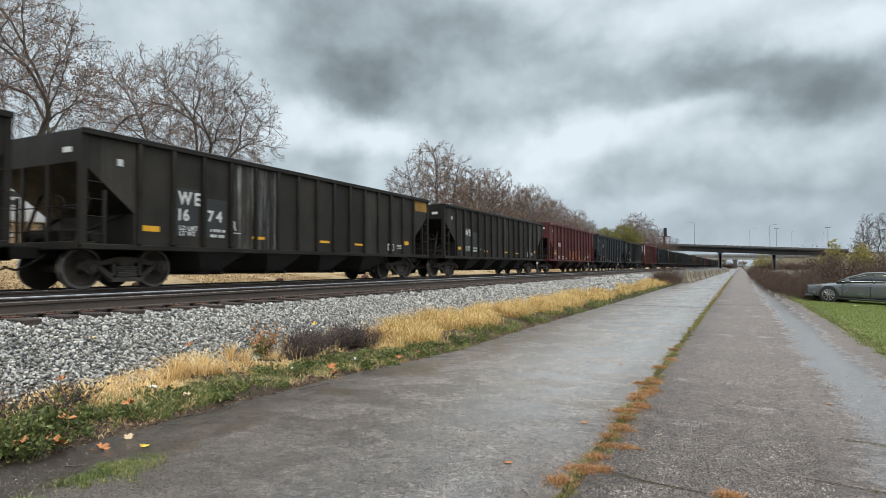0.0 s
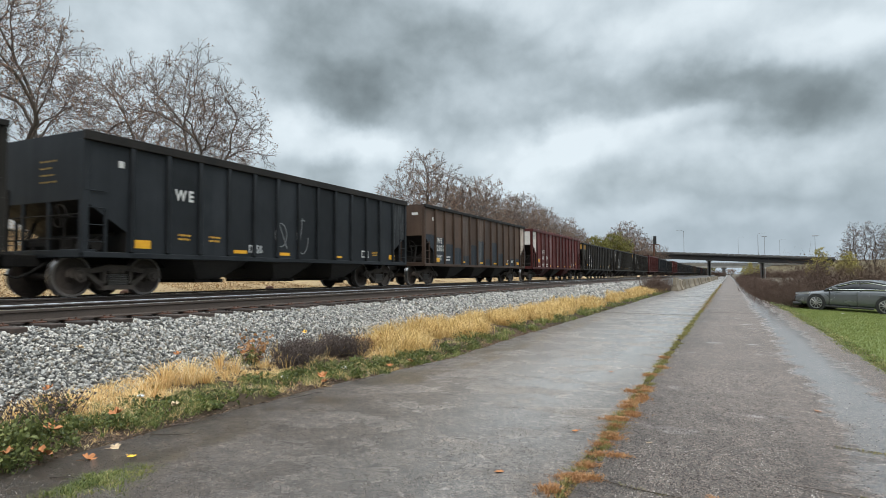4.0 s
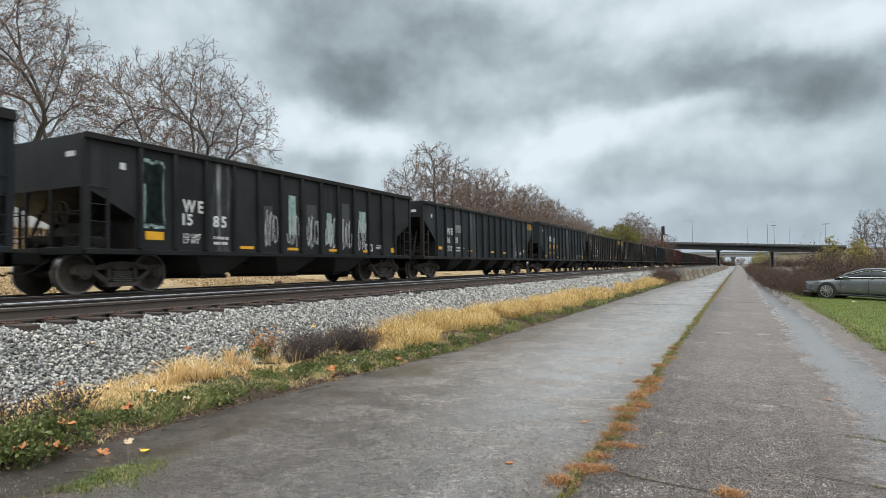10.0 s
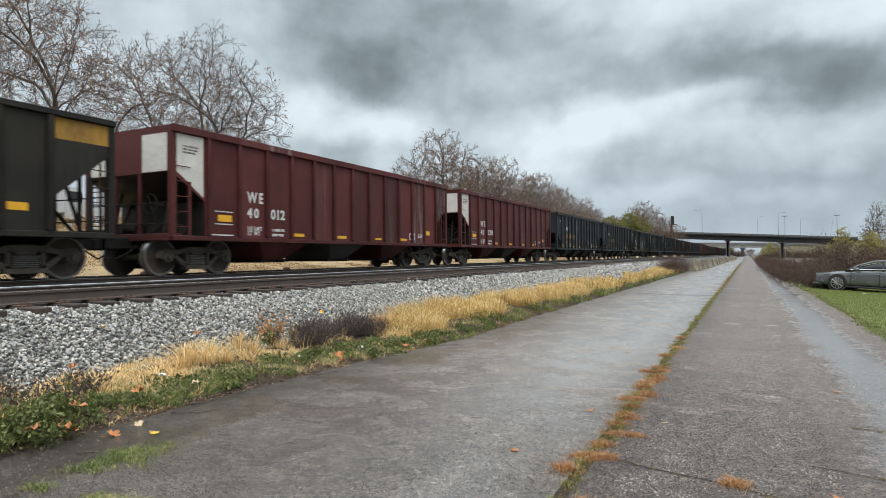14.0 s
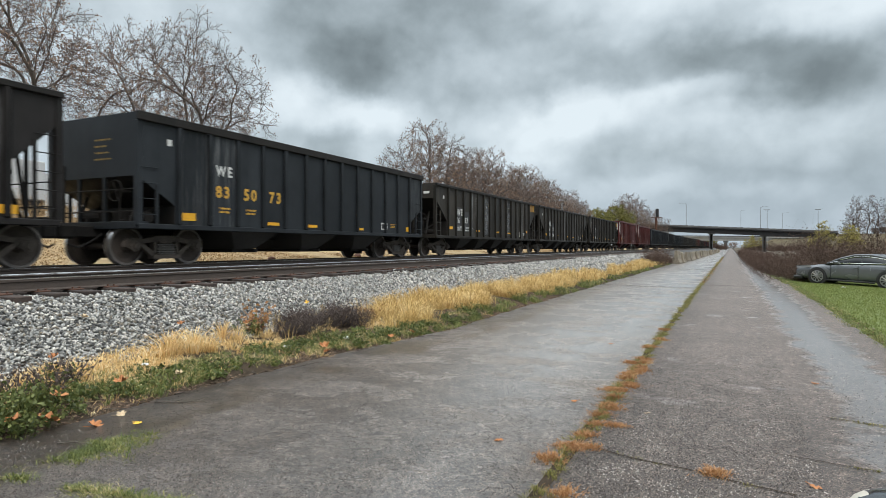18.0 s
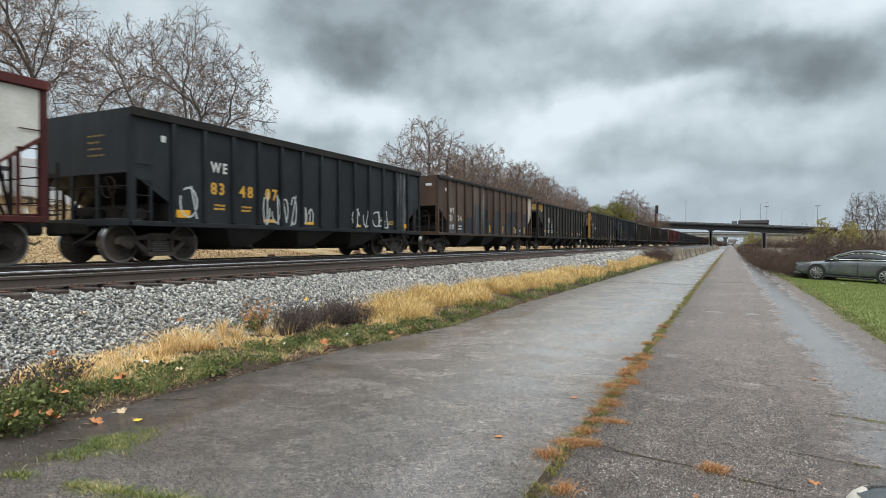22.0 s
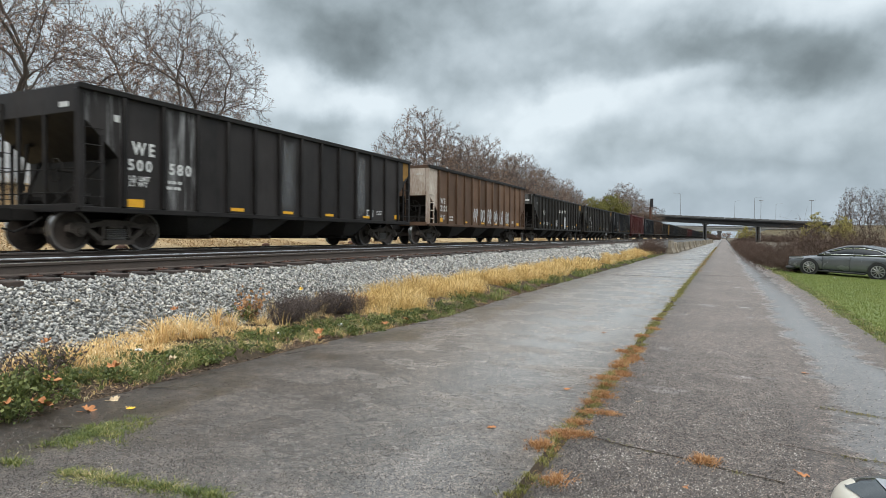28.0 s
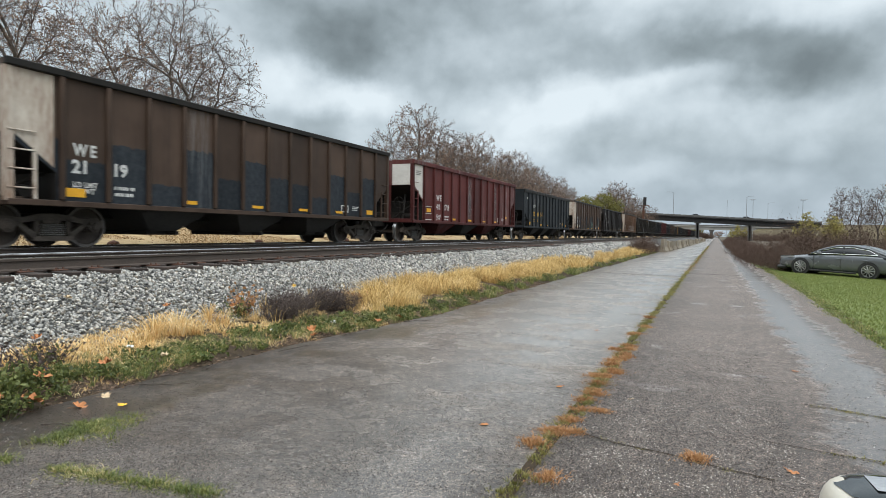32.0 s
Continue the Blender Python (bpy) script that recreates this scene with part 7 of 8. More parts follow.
            add_prism(bm, [(0.02, y0), (0.10, s * 0.70), (0.62, s * 0.90), (0.78, s * 0.905), (0.45, s * 0.78), (0.16, y0)][::s], "z", 0.66, 0.755)
            for v in bm.verts:
                v.co.z += 0.11 * v.co.x
            lamp = part("headlight", bm, M_lens, car, "clear headlight with dark surround")
            bm = bmesh.new()
            edge = [(0.02, y0), (0.10, s * 0.70), (0.62, s * 0.90), (0.78, s * 0.905), (0.45, s * 0.78), (0.16, y0), (0.02, y0)]
            for p, q in zip(edge, edge[1:]):
                add_tube(bm, (*p, 0.757 + 0.11 * p[0]), (*q, 0.757 + 0.11 * q[0]), 0.013, None, 5)
            part("surround", bm, M_black_trim, lamp, "black headlight surround")
        part("tail_light", box(4.72, 4.86, *sorted((s * 0.45, s * 0.80)), 0.80, 0.90, 0.02), simple("red_tail_lamp", (0.25, 0.01, 0.01), (0.3, 0.015, 0.015), 3.0, 0.2), car)
        for x in (1.08, 3.80):
            wheel = piece("wheel", TYRE, car, pose(x, s * 0.83, 0.355, 0, 0, 90 if s > 0 else -90))
            wheel.scale = (1.0, 1.06, 1.06)
            piece("rim", RIM, wheel, None, "ten-spoke alloy rim")
            part("wheel_arch", add_lathe(bmesh.new(), [(0.40, s * 0.70), (0.40, s * 0.928), (0.32, s * 0.928), (0.32, s * 0.70)], 20), M_black_trim, car, at=pose(x, 0, 0.365, 0, 0, 90))
    part("front_bumper", box(-0.01, 0.42, -0.80, 0.80, 0.17, 0.33, 0.05), M_black_trim, car, "black lower front bumper")
    part("grille", box(-0.012, 0.10, -0.52, 0.52, 0.36, 0.60, 0.02), M_black_trim, car, "black front grille")
    return car


def rim_mesh():
    bm = bmesh.new()
    add_lathe(bm, [(0.05, 0.09), (0.05, 0.115)], 12)
    for i in range(10):
        a = 2 * math.pi * i / 10
        d = Vector((0, math.cos(a), math.sin(a)))
        add_tube(bm, d * 0.04 + Vector((0.105, 0, 0)), d * 0.235 + Vector((0.09, 0, 0)), 0.016, 0.024, 5)
    ring = [(0.225, 0.06), (0.245, 0.06), (0.25, 0.115), (0.23, 0.115)]
    n = 24
    rows = [[bm.verts.new((w, r * math.cos(2 * math.pi * i / n), r * math.sin(2 * math.pi * i / n))) for i in range(n)] for r, w in ring + ring[:1]]
    for p, q in zip(rows, rows[1:]):
        for i in range(n):
            bm.faces.new((p[i], p[(i + 1) % n], q[(i + 1) % n], q[i]))
    return mesh_of("rim", bm, M_rim)


def tyre_mesh():
    bm = bmesh.new()
    add_lathe(bm, [(0.18, -0.1), (0.30, -0.105), (0.335, -0.08), (0.335, 0.08), (0.305, 0.108), (0.235, 0.105), (0.23, 0.04)], 28)
    return mesh_of("wheel", bm, M_tyre, True)


RIM, TYRE = rim_mesh(), tyre_mesh()
sedan("sedan", pose(3.06, 33.9, 0.0, 0, 2.0, -27), M_car_grey, "dark grey metallic fastback sedan parked on the lawn")
sedan("parked_car", pose(1.305, 2.885, 0.0, 0, 0, -90), M_car_beige, "beige metallic car parked on the path", True)


# ---- white vans and pickups on the road behind the train ----
def van(name, x, y, turn, length, height, label):
    v = base(name, pose(x, y, 2.95, 0, 0, turn), label, "van", "vehicles behind the train")
    part("cargo_box", box(-1.1, 1.1, -length / 2, length / 2 - 1.6, 0.75, height, 0.04), M_car_white, v)
    part("cab", add_prism(bmesh.new(), [(length / 2 - 1.55, 0.5), (length / 2, 0.5), (length / 2, 1.1), (length / 2 - 0.45, 1.25), (length / 2 - 0.95, 2.0), (length / 2 - 1.55, 2.0)], "x", -0.98, 0.98), M_car_white, v)
    part("window", box(0.97, 1.0, length / 2 - 1.4, length / 2 - 0.75, 1.3, 1.8), M_glass, v)
    part("chassis", box(-0.8, 0.8, -length / 2, length / 2 - 0.2, 0.4, 0.74), M_black_trim, v)
    bm = bmesh.new()
    for i in range(3):
        add_box(bm, 1.1, 1.106, -length / 2 + 0.5, -length / 2 + 2.6 - 0.3 * i, height - 0.7 - i * 0.35, height - 0.5 - i * 0.35)
    part("lettering_bars", bm, M_black_trim, v, "dark bars of company lettering")
    for yy in (-length / 2 + 1.0, length / 2 - 0.8):
        for s in (-1, 1):
            piece("wheel", TYRE, v, pose(s * 0.9, yy, 0.335))
    return v


van("box_van", -29.0, 15.4, 0, 5.6, 2.5, "white box van with dark lettering bars")
van("box_van", -29.2, 22.2, 0, 5.2, 2.3, "white box van parked beside the trees")
van("box_van", -29.0, 28.4, 180, 5.4, 2.2, "white van parked behind the tracks")


# ---- road traffic on the bridge ----
def lorry():
    v = base("box_truck", pose(40, 297.5, 9.0), "dark box truck on the road bridge", "truck")
    part("cargo_box", box(-6.0, 6.0, -1.2, 1.2, 0.9, 2.7, 0.3), simple("dark_truck_paint", (0.04, 0.038, 0.038), (0.09, 0.08, 0.078), 1.0), v)
    part("cab", box(-8.6, -6.5, -1.15, 1.15, 0.6, 2.5, 0.2), M_car_grey, v)
    part("chassis", box(-8.4, 6.2, -0.9, 0.9, 0.5, 0.88), M_black_trim, v)
    for x in (-7.6, -3.8, 3.4, 4.7):
        for s in (-1, 1):
            piece("wheel", TYRE, v, pose(x, s * 1.0, 0.335, 0, 0, 90))
    return v


def small_car(paint, label):
    v = base("passenger_car", pose(40, 303, 9.0), label, "car", "cars on the bridge")
    part("body", add_prism(bmesh.new(), [(-2.2, 0.3), (2.2, 0.3), (2.2, 0.9), (1.3, 1.0), (0.7, 1.5), (-1.1, 1.5), (-1.6, 1.0), (-2.2, 0.85)], "y", -0.9, 0.9), paint, v)
    part("windows", box(-1.05, 0.75, -0.92, 0.92, 1.02, 1.4), M_glass, v)
    for x in (-1.4, 1.4):
        for s in (-1, 1):
            piece("wheel", TYRE, v, pose(x, s * 0.8, 0.335, 0, 0, 90))
    return v


LORRY = lorry()
ROAD_CARS = [small_car(M_car_grey, "grey car driving over the bridge"), small_car(M_black_trim, "black car driving over the bridge"), small_car(M_car_grey, "grey car driving over the bridge")]


# ---- grass, weeds and leaves ----
def blades(name, at, height, width, lean, mat, label, category):
    """Bent blades, three corners at the foot and middle and one at the tip, at places (n, 3)."""
    n = len(at)
    a = rng.uniform(0, 6.283, n)
    h = height * rng.uniform(0.5, 1.2, n) if np.isscalar(height) else height * rng.uniform(0.6, 1.15, n)
    side = np.stack([np.cos(a), np.sin(a), np.zeros(n)], 1) * (width * rng.uniform(0.6, 1.3, n))[:, None]
    b = rng.uniform(0, 6.283, n)
    bend = np.stack([np.cos(b), np.sin(b), np.zeros(n)], 1) * (h * lean * rng.uniform(0.2, 1.2, n))[:, None]
    up = np.zeros((n, 3))
    up[:, 2] = h
    v = np.stack([at - side, at + side, at + up * 0.55 + bend * 0.35 - side * 0.7, at + up * 0.55 + bend * 0.35 + side * 0.7, at + up * (1 - 0.25 * lean) + bend], 1).reshape(-1, 3)
    f = np.array([[0, 1, 3], [0, 3, 2], [2, 3, 4]])
    f = (f[None] + 5 * np.arange(n)[:, None, None]).reshape(-1, 3)
    return tagged(new(name, fast_mesh(name, v, f, mat)), label, category, kind="stuff")


def scatter(n, x0, x1, y0, y1, keep):
    p = np.column_stack([rng.uniform(x0, x1, n), rng.uniform(y0, y1, n)])
    ok = np.array([rng.random() < keep(x, y) for x, y in p])
    p = p[ok]
    z = np.interp(p[:, 0], *zip(*PROFILE))
    return np.column_stack([p, z])


def smooth(a, b, v):
    t = max(0.0, min(1.0, (v - a) / (b - a)))
    return t * t * (3 - 2 * t)


def straw_keep(x, y):
    """Tufts of straw along the foot of the ballast, thick and tall further on."""
    foot = -7.05 - 0.15 * wavy(0, y, 0.5, 6)
    wide = 0.85 if y < 9.5 else 1.35
    band = smooth(-0.12, 0.12, x - foot) * (1 - smooth(wide * 0.6, wide, x - foot))
    tuft = smooth(-0.2, 0.15, wavy(x, y, 0.8, 12)) if y > 10.2 else 0.10 + 0.9 * smooth(-0.05, 0.3, wavy(x, y, 1.2, 15))
    gap = 1 - 0.97 * math.exp(-((y - 8.7) / 1.2) ** 4)
    return band * tuft * gap


def clumps(name, spots, mat, label, category, width, curl=1.0):
    """Tufts of long blades that lean out from their foot and droop; spots holds (x, y, height, radius, count)."""
    rows = []
    for x, y, h, r, n in spots:
        a, q = rng.uniform(0, 6.283, n), np.abs(rng.normal(size=n))
        rows.append(np.column_stack([x + np.cos(a) * q * r * 0.5, y + np.sin(a) * q * r * 0.5, np.full(n, -0.004 if path_edge(y) < x < 2.2 else ground_height(x) - 0.01), a + rng.normal(size=n) * 0.7, h * rng.uniform(0.35, 1.15, n), q * 0.5 + rng.uniform(0, 0.5, n)]))
    p = np.concatenate(rows)
    n = len(p)
    at, a, h, lean = p[:, :3], p[:, 3], p[:, 4], np.minimum(p[:, 5], 1.5) * curl
    out = np.stack([np.cos(a), np.sin(a), np.zeros(n)], 1)
    b = rng.uniform(0, 6.283, n)
    side = np.stack([np.cos(b), np.sin(b), np.zeros(n)], 1) * (width * rng.uniform(0.6, 1.4, n))[:, None]
    up = np.array([[0, 0, 1.0]])
    p1 = at + up * (h * 0.5)[:, None] + out * (h * lean * 0.14)[:, None]
    p2 = at + up * (h * (0.88 - 0.10 * lean))[:, None] + out * (h * lean * 0.42)[:, None]
    p3 = at + up * (h * (1.0 - 0.42 * lean))[:, None] + out * (h * lean * 0.80)[:, None]
    v = np.stack([at - side, at + side, p1 - side * 0.9, p1 + side * 0.9, p2 - side * 0.6, p2 + side * 0.6, p3], 1).reshape(-1, 3)
    f = np.array([[0, 1, 3], [0, 3, 2], [2, 3, 5], [2, 5, 4], [4, 5, 6]])
    return tagged(new(name, fast_mesh(name, v, (f[None] + 7 * np.arange(n)[:, None, None]).reshape(-1, 3), mat)), label, category, kind="stuff")


def spots_in(n, x0, x1, y0, y1, keep, h0, h1, r, count):
    p = scatter(n, x0, x1, y0, y1, keep)
    return [(x, y, rng.uniform(h0, h1), r * rng.uniform(0.7, 1.3), count) for x, y, _ in p]


DRY = "dry straw-coloured grass at the foot of the ballast"


def low_keep(x, y):
    foot = -7.08 - 0.15 * wavy(0, y, 0.5, 6)
    bush_gap = 1 - 0.85 * math.exp(-((y - 8.7) / 1.2) ** 4)
    return smooth(-0.1, 0.1, x - foot) * (1 - smooth(0.55, 1.0, x - foot + 0.25 * wavy(x, y, 1.0, 9))) * (0.25 + 0.75 * smooth(-0.25, 0.1, wavy(x, y, 1.1, 15))) * bush_gap


low_straw = spots_in(1500, -7.35, -5.9, 2.0, 10.2, low_keep, 0.05, 0.15, 0.12, 24)
tall_straw = [(-6.78, 5.62, 0.40, 0.13, 120), (-6.70, 5.95, 0.42, 0.14, 140), (-6.9, 5.8, 0.34, 0.13, 100), (-6.62, 6.15, 0.30, 0.12, 90), (-6.95, 6.75, 0.36, 0.09, 70), (-6.85, 6.95, 0.26, 0.09, 50), (-6.75, 5.3, 0.22, 0.15, 90),
              (-6.7, 4.6, 0.20, 0.16, 90), (-6.9, 4.2, 0.20, 0.15, 90), (-6.8, 3.8, 0.20, 0.16, 90), (-6.95, 3.4, 0.20, 0.16, 90)]
clumps("dry_grass", tall_straw, M_pale_straw, DRY, "grass", 0.0050, 1.35)
clumps("dry_grass", [(x + rng.uniform(-0.12, 0.12), y + rng.uniform(-0.12, 0.12), h * 0.7, r * 1.2, n // 3) for x, y, h, r, n in tall_straw], M_dry_grass, DRY, "grass", 0.0040, 1.1)
clumps("dry_grass", low_straw, M_pale_straw, DRY, "grass", 0.0050, 1.9)
clumps("dry_grass", spots_in(1500, -7.3, -5.2, 9.9, 26, straw_keep, 0.20, 0.50, 0.17, 66), M_dry_grass, DRY, "grass", 0.0046, 1.25)
clumps("dry_grass", spots_in(1700, -7.3, -5.05, 26, 64, lambda x, y: straw_keep(x, y) ** 0.6, 0.22, 0.5, 0.28, 34), M_dry_grass, DRY, "grass", 0.013, 0.8)


clumps("dry_grass", [(-6.78 + 0.2 * rng.normal(), 7.4 + 2.7 * rng.random(), rng.uniform(0.2, 0.42), 0.14, 16) for _ in range(22)], M_dry_grass, DRY, "grass", 0.0036, 0.9)


def verge_keep(x, y):
    d = path_edge(y) - x
    return smooth(0.05, 0.28, d + 0.16 * wavy(x, y, 2.3, 5)) * (1 - smooth(0.6, 1.15, d + 0.2 * wavy(x, y, 0.9, 2))) * (0.06 + 0.94 * smooth(-0.16, 0.14, wavy(x, y, 1.7, 21))) * (1 - 0.45 * smooth(9, 13, y))


GREEN = "low green and yellowing grass along the edge of the path"
clumps("green_grass", spots_in(5200, -7.0, -4.9, 1.6, 14, verge_keep, 0.03, 0.13, 0.09, 20), M_green_grass, GREEN, "grass", 0.0034, 1.7)
clumps("green_grass", spots_in(1500, -6.8, -4.9, 14, 30, verge_keep, 0.08, 0.22, 0.13, 34), M_green_grass, GREEN, "grass", 0.006, 1.0)
clumps("green_grass", spots_in(500, -6.2, -4.8, 30, 62, verge_keep, 0.1, 0.22, 0.2, 24), M_green_grass, GREEN, "grass", 0.014, 0.9)
clumps("green_grass", spots_in(900, -7.0, -5.2, 1.8, 14, lambda x, y: verge_keep(x, y) ** 0.5, 0.04, 0.12, 0.11, 12), M_pale_straw, "straw blades among the green verge", "grass", 0.0036, 1.7)
mulch = scatter(70000, -7.0, -4.9, 1.6, 16, lambda x, y: smooth(-0.10, 0.05, path_edge(y) - x + 0.12 * wavy(x, y, 2.0, 3)) * (1 - smooth(0.6, 1.4, path_edge(y) - x)) * smooth(-0.3, 0.25, wavy(x, y, 1.6, 31)))
blades("dead_stalks", mulch, 0.035, 0.0035, 3.0, M_litter_leaf, "flattened dead stalks and twigs at the path's edge", "stalks")


def flecks(name, p, size, mat, label, category, flat=0.35):
    """Crumbs of leaf that lie about on the ground."""
    g = np.random.default_rng(len(p))
    v, f = leaf_arrays(np.zeros((len(p), 3)), size, g)
    v[:, 2] *= flat
    v = v.reshape(-1, 4, 3)
    p = p.copy()
    p[:, 2] = np.where([path_edge(y) < x < 2.2 for x, y in p[:, :2]], 0.0, p[:, 2])
    v = v - v.min(axis=1, keepdims=True) * np.array([0, 0, 1.0]) + p[:, None]
    return tagged(new(name, fast_mesh(name, v.reshape(-1, 3), f, mat)), label, category, kind="stuff")


flecks("leaf_litter", scatter(70000, -7.0, -4.8, 1.6, 20, lambda x, y: smooth(-0.08, 0.1, path_edge(y) - x + 0.13 * wavy(x, y, 2.4, 13)) * (1 - smooth(0.7, 1.4, path_edge(y) - x))), 0.034, M_litter_leaf, "crumbled brown leaves and soil along the verge", "leaf litter")
flecks("leaf_litter", scatter(9000, 2.1, 2.9, 6, 34, lambda x, y: smooth(-0.02, 0.10, x - 2.33 - 0.12 * wavy(2, y, 0.4, 6) + max(0.0, min(0.9, (y - 30) * 0.03)) + 0.1 * wavy(x, y, 2.0, 3)) * (1 - smooth(0.12, 0.35, x - 2.33))), 0.055, M_litter_leaf, "crumbled leaves and soil at the lawn's edge", "leaf litter")
lawn = scatter(170000, 2.1, 11.0, 9.5, 36, lambda x, y: smooth(-0.05, 0.15, x - 2.33 - 0.12 * wavy(2, y, 0.4, 6)))
blades("lawn_grass", lawn, 0.045, 0.007, 0.9, M_lawn_blade, "short green lawn beside the path", "grass")


clumps("lawn_edge", [(2.36 + 0.12 * wavy(2, y, 0.4, 6) - max(0.0, min(0.9, (y - 30) * 0.03)) + rng.uniform(-0.12, 0.22), y, rng.uniform(0.03, 0.10), 0.14, 24) for y in rng.uniform(7, 36, 520)], M_green_grass, "ragged grass at the lawn's edge", "grass", 0.006, 1.3)


def tufts(name, centres, per, spread, height, mat, label):
    c = np.repeat(np.array(centres), per, 0)
    p = np.column_stack([c + rng.normal(size=c.shape) * np.array(spread), np.zeros(len(c))])
    return blades(name, p, height, 0.005, 1.0, mat, label, "weed")


# weeds in the seam between the lanes and in the cross joints
seam = [(SEAM + 0.05 * wavy(0, y, 1.0, 3), y) for y in np.arange(1.9, 30, 0.06) if wavy(2, y, 1.4, 7) > -0.4]
clumps("seam_weeds", [(x + 0.04 * rng.normal(), y, rng.uniform(0.015, 0.05), 0.08, 44) for x, y in seam], M_olive, "low weeds in the seam between the asphalt lanes", "weed", 0.003, 1.3)
brown_seam = [(SEAM + 0.05 * rng.normal(), y) for y in np.arange(4.5, 9.5, 0.36)] + [(-1.2, 4.84), (-1.06, 4.9), (-0.95, 5.62), (-1.08, 6.2), (-1.14, 7.05), (-1.05, 7.3), (-1.18, 8.0), (-1.1, 8.3), (-1.1, 8.9), (-1.2, 10.3), (-1.12, 11.2), (-1.2, 12.6), (-0.1, 4.72), (-1.0, 3.9)]
clumps("seam_weeds", [(x + dx * rng.uniform(0.2, 1.0), y + dy, rng.uniform(0.03, 0.06), 0.105, 90) for x, y in brown_seam for dx, dy in ((0, 0), (0.06, 0.03), (-0.06, 0.03), (0.02, 0.07))], M_rust_weed, "dead rust-brown weeds in the asphalt seam", "weed", 0.0038, 1.4)
far_seam = [(SEAM + 0.06 * wavy(0, y, 1.0, 3), y) for y in np.arange(30, 110, 0.3)]
tufts("seam_weeds", far_seam, 16, (0.08, 0.15), 0.06, M_olive, "low weeds in the seam between the asphalt lanes")
tufts("seam_weeds", [(x + 0.02, y) for x, y in far_seam if wavy(1, y, 0.8, 5) > -0.1], 14, (0.09, 0.15), 0.05, M_rust_weed, "dead rust-brown weeds in the asphalt seam")
joint = [(x, 4.98 - 0.27 * (x - SEAM) + 0.05 * wavy(x, 1, 2, 5)) for x in np.arange(SEAM, 0.2, 0.03) if wavy(x, 4, 2.5, 2) > -0.2]
clumps("joint_weeds", [(x, y, rng.uniform(0.012, 0.03), 0.05, 20) for x, y in joint if rng.random() < 0.5], M_olive, "low weeds in a cross joint", "weed", 0.003, 1.6)
right_joint = [(x, 5.42 - 0.15 * (x - 0.3) + 0.03 * wavy(x, 1, 2, 5)) for x in np.arange(0.8, 1.5, 0.03)] + [(x, 6.8 - 0.25 * (x - 0.8) + 0.03 * wavy(x, 2, 2, 5)) for x in np.arange(0.9, 1.8, 0.03)]
clumps("joint_weeds", [(x, y, rng.uniform(0.012, 0.035), 0.06, 22) for x, y in right_joint if rng.random() < 0.55], M_olive, "low weeds in a cross joint", "weed", 0.003, 1.6)
corner = [(-4.60 + 0.10 * rng.normal(), 3.20 + rng.normal() * 0.19) for _ in range(80)] + [(x, 2.52 + 0.13 * (x + 4.5) + 0.04 * wavy(x, 3, 2, 5)) for x in np.arange(-4.6, -2.75, 0.025) if wavy(x, 7, 2.0, 4) > -0.12]
clumps("corner_weeds", [(x, y, rng.uniform(0.015, 0.06), 0.11, 50) for x, y in corner], M_green_grass, "green weeds growing over the corner of the path", "weed", 0.0028, 1.8)


def weed(name, at, height, radius, count, mat, label, leaf=0.05):
    """A leafy weed: thin stems with small leaves."""
    g = np.random.default_rng(int(abs(at[0] * 100) + at[1] * 1000))
    segs, tips = [], []
    for _ in range(count):
        p = np.array([*(g.normal(size=2) * radius * 0.45), 0.0])
        d = np.array([*(g.normal(size=2) * 0.4), 1.0])
        L = height * g.uniform(0.5, 1.1)
        for i in range(3):
            q = p + d * L / 3
            segs.append((p, q, 0.004, 0.003))
            for _ in range(3):
                tips.append(q + g.normal(size=3) * L * 0.09)
            p, d = q, d + np.array([*(g.normal(size=2) * 0.3), 0])
    v, f = tube_arrays(segs, 3)
    v2, f2 = leaf_arrays(np.array(tips), leaf, g)
    ob = new(name, fast_mesh(name, np.concatenate([v, v2]), np.concatenate([f, f2 + len(v)]), mat))
    ob.matrix_basis = pose(at[0], at[1], ground_height(at[0]))
    return tagged(ob, label, "weed", kind="stuff")


for x, y, h, r, n in ((-5.85, 3.0, 0.26, 0.2, 20), (-6.1, 3.3, 0.26, 0.22, 20), (-6.6, 4.1, 0.2, 0.2, 14), (-6.95, 7.3, 0.28, 0.16, 16), (-5.75, 9.2, 0.14, 0.28, 20), (-5.7, 10.2, 0.16, 0.3, 22), (-5.9, 8.3, 0.10, 0.25, 16), (-6.0, 7.2, 0.12, 0.22, 14), (-5.75, 13.3, 0.25, 0.3, 22), (-5.6, 17.0, 0.3, 0.3, 22), (-5.5, 21.0, 0.3, 0.3, 22), (-6.1, 5.6, 0.10, 0.25, 14)):
    weed("green_weed", (x, y), h, r, n, M_weed, "leafy green weed on the verge", 0.034)
for i in range(80):
    y = 2.2 + 12.5 * i / 80
    x = path_edge(y) - rng.uniform(0.10, 0.85)
    weed("green_weed", (x, y), rng.uniform(0.03, 0.13), rng.uniform(0.10, 0.22), 22, M_weed if i % 4 else M_green_grass, "low leafy green weed on the verge", rng.uniform(0.022, 0.040))
for x, y in ((-5.62, 2.75), (-5.75, 2.95), (-5.55, 3.05), (-5.95, 2.9), (-5.9, 3.25), (-6.05, 3.55)):
    weed("green_weed", (x, y), rng.uniform(0.16, 0.26), 0.16, 26, M_weed, "bright leafy green weed at the path's corner", 0.036)


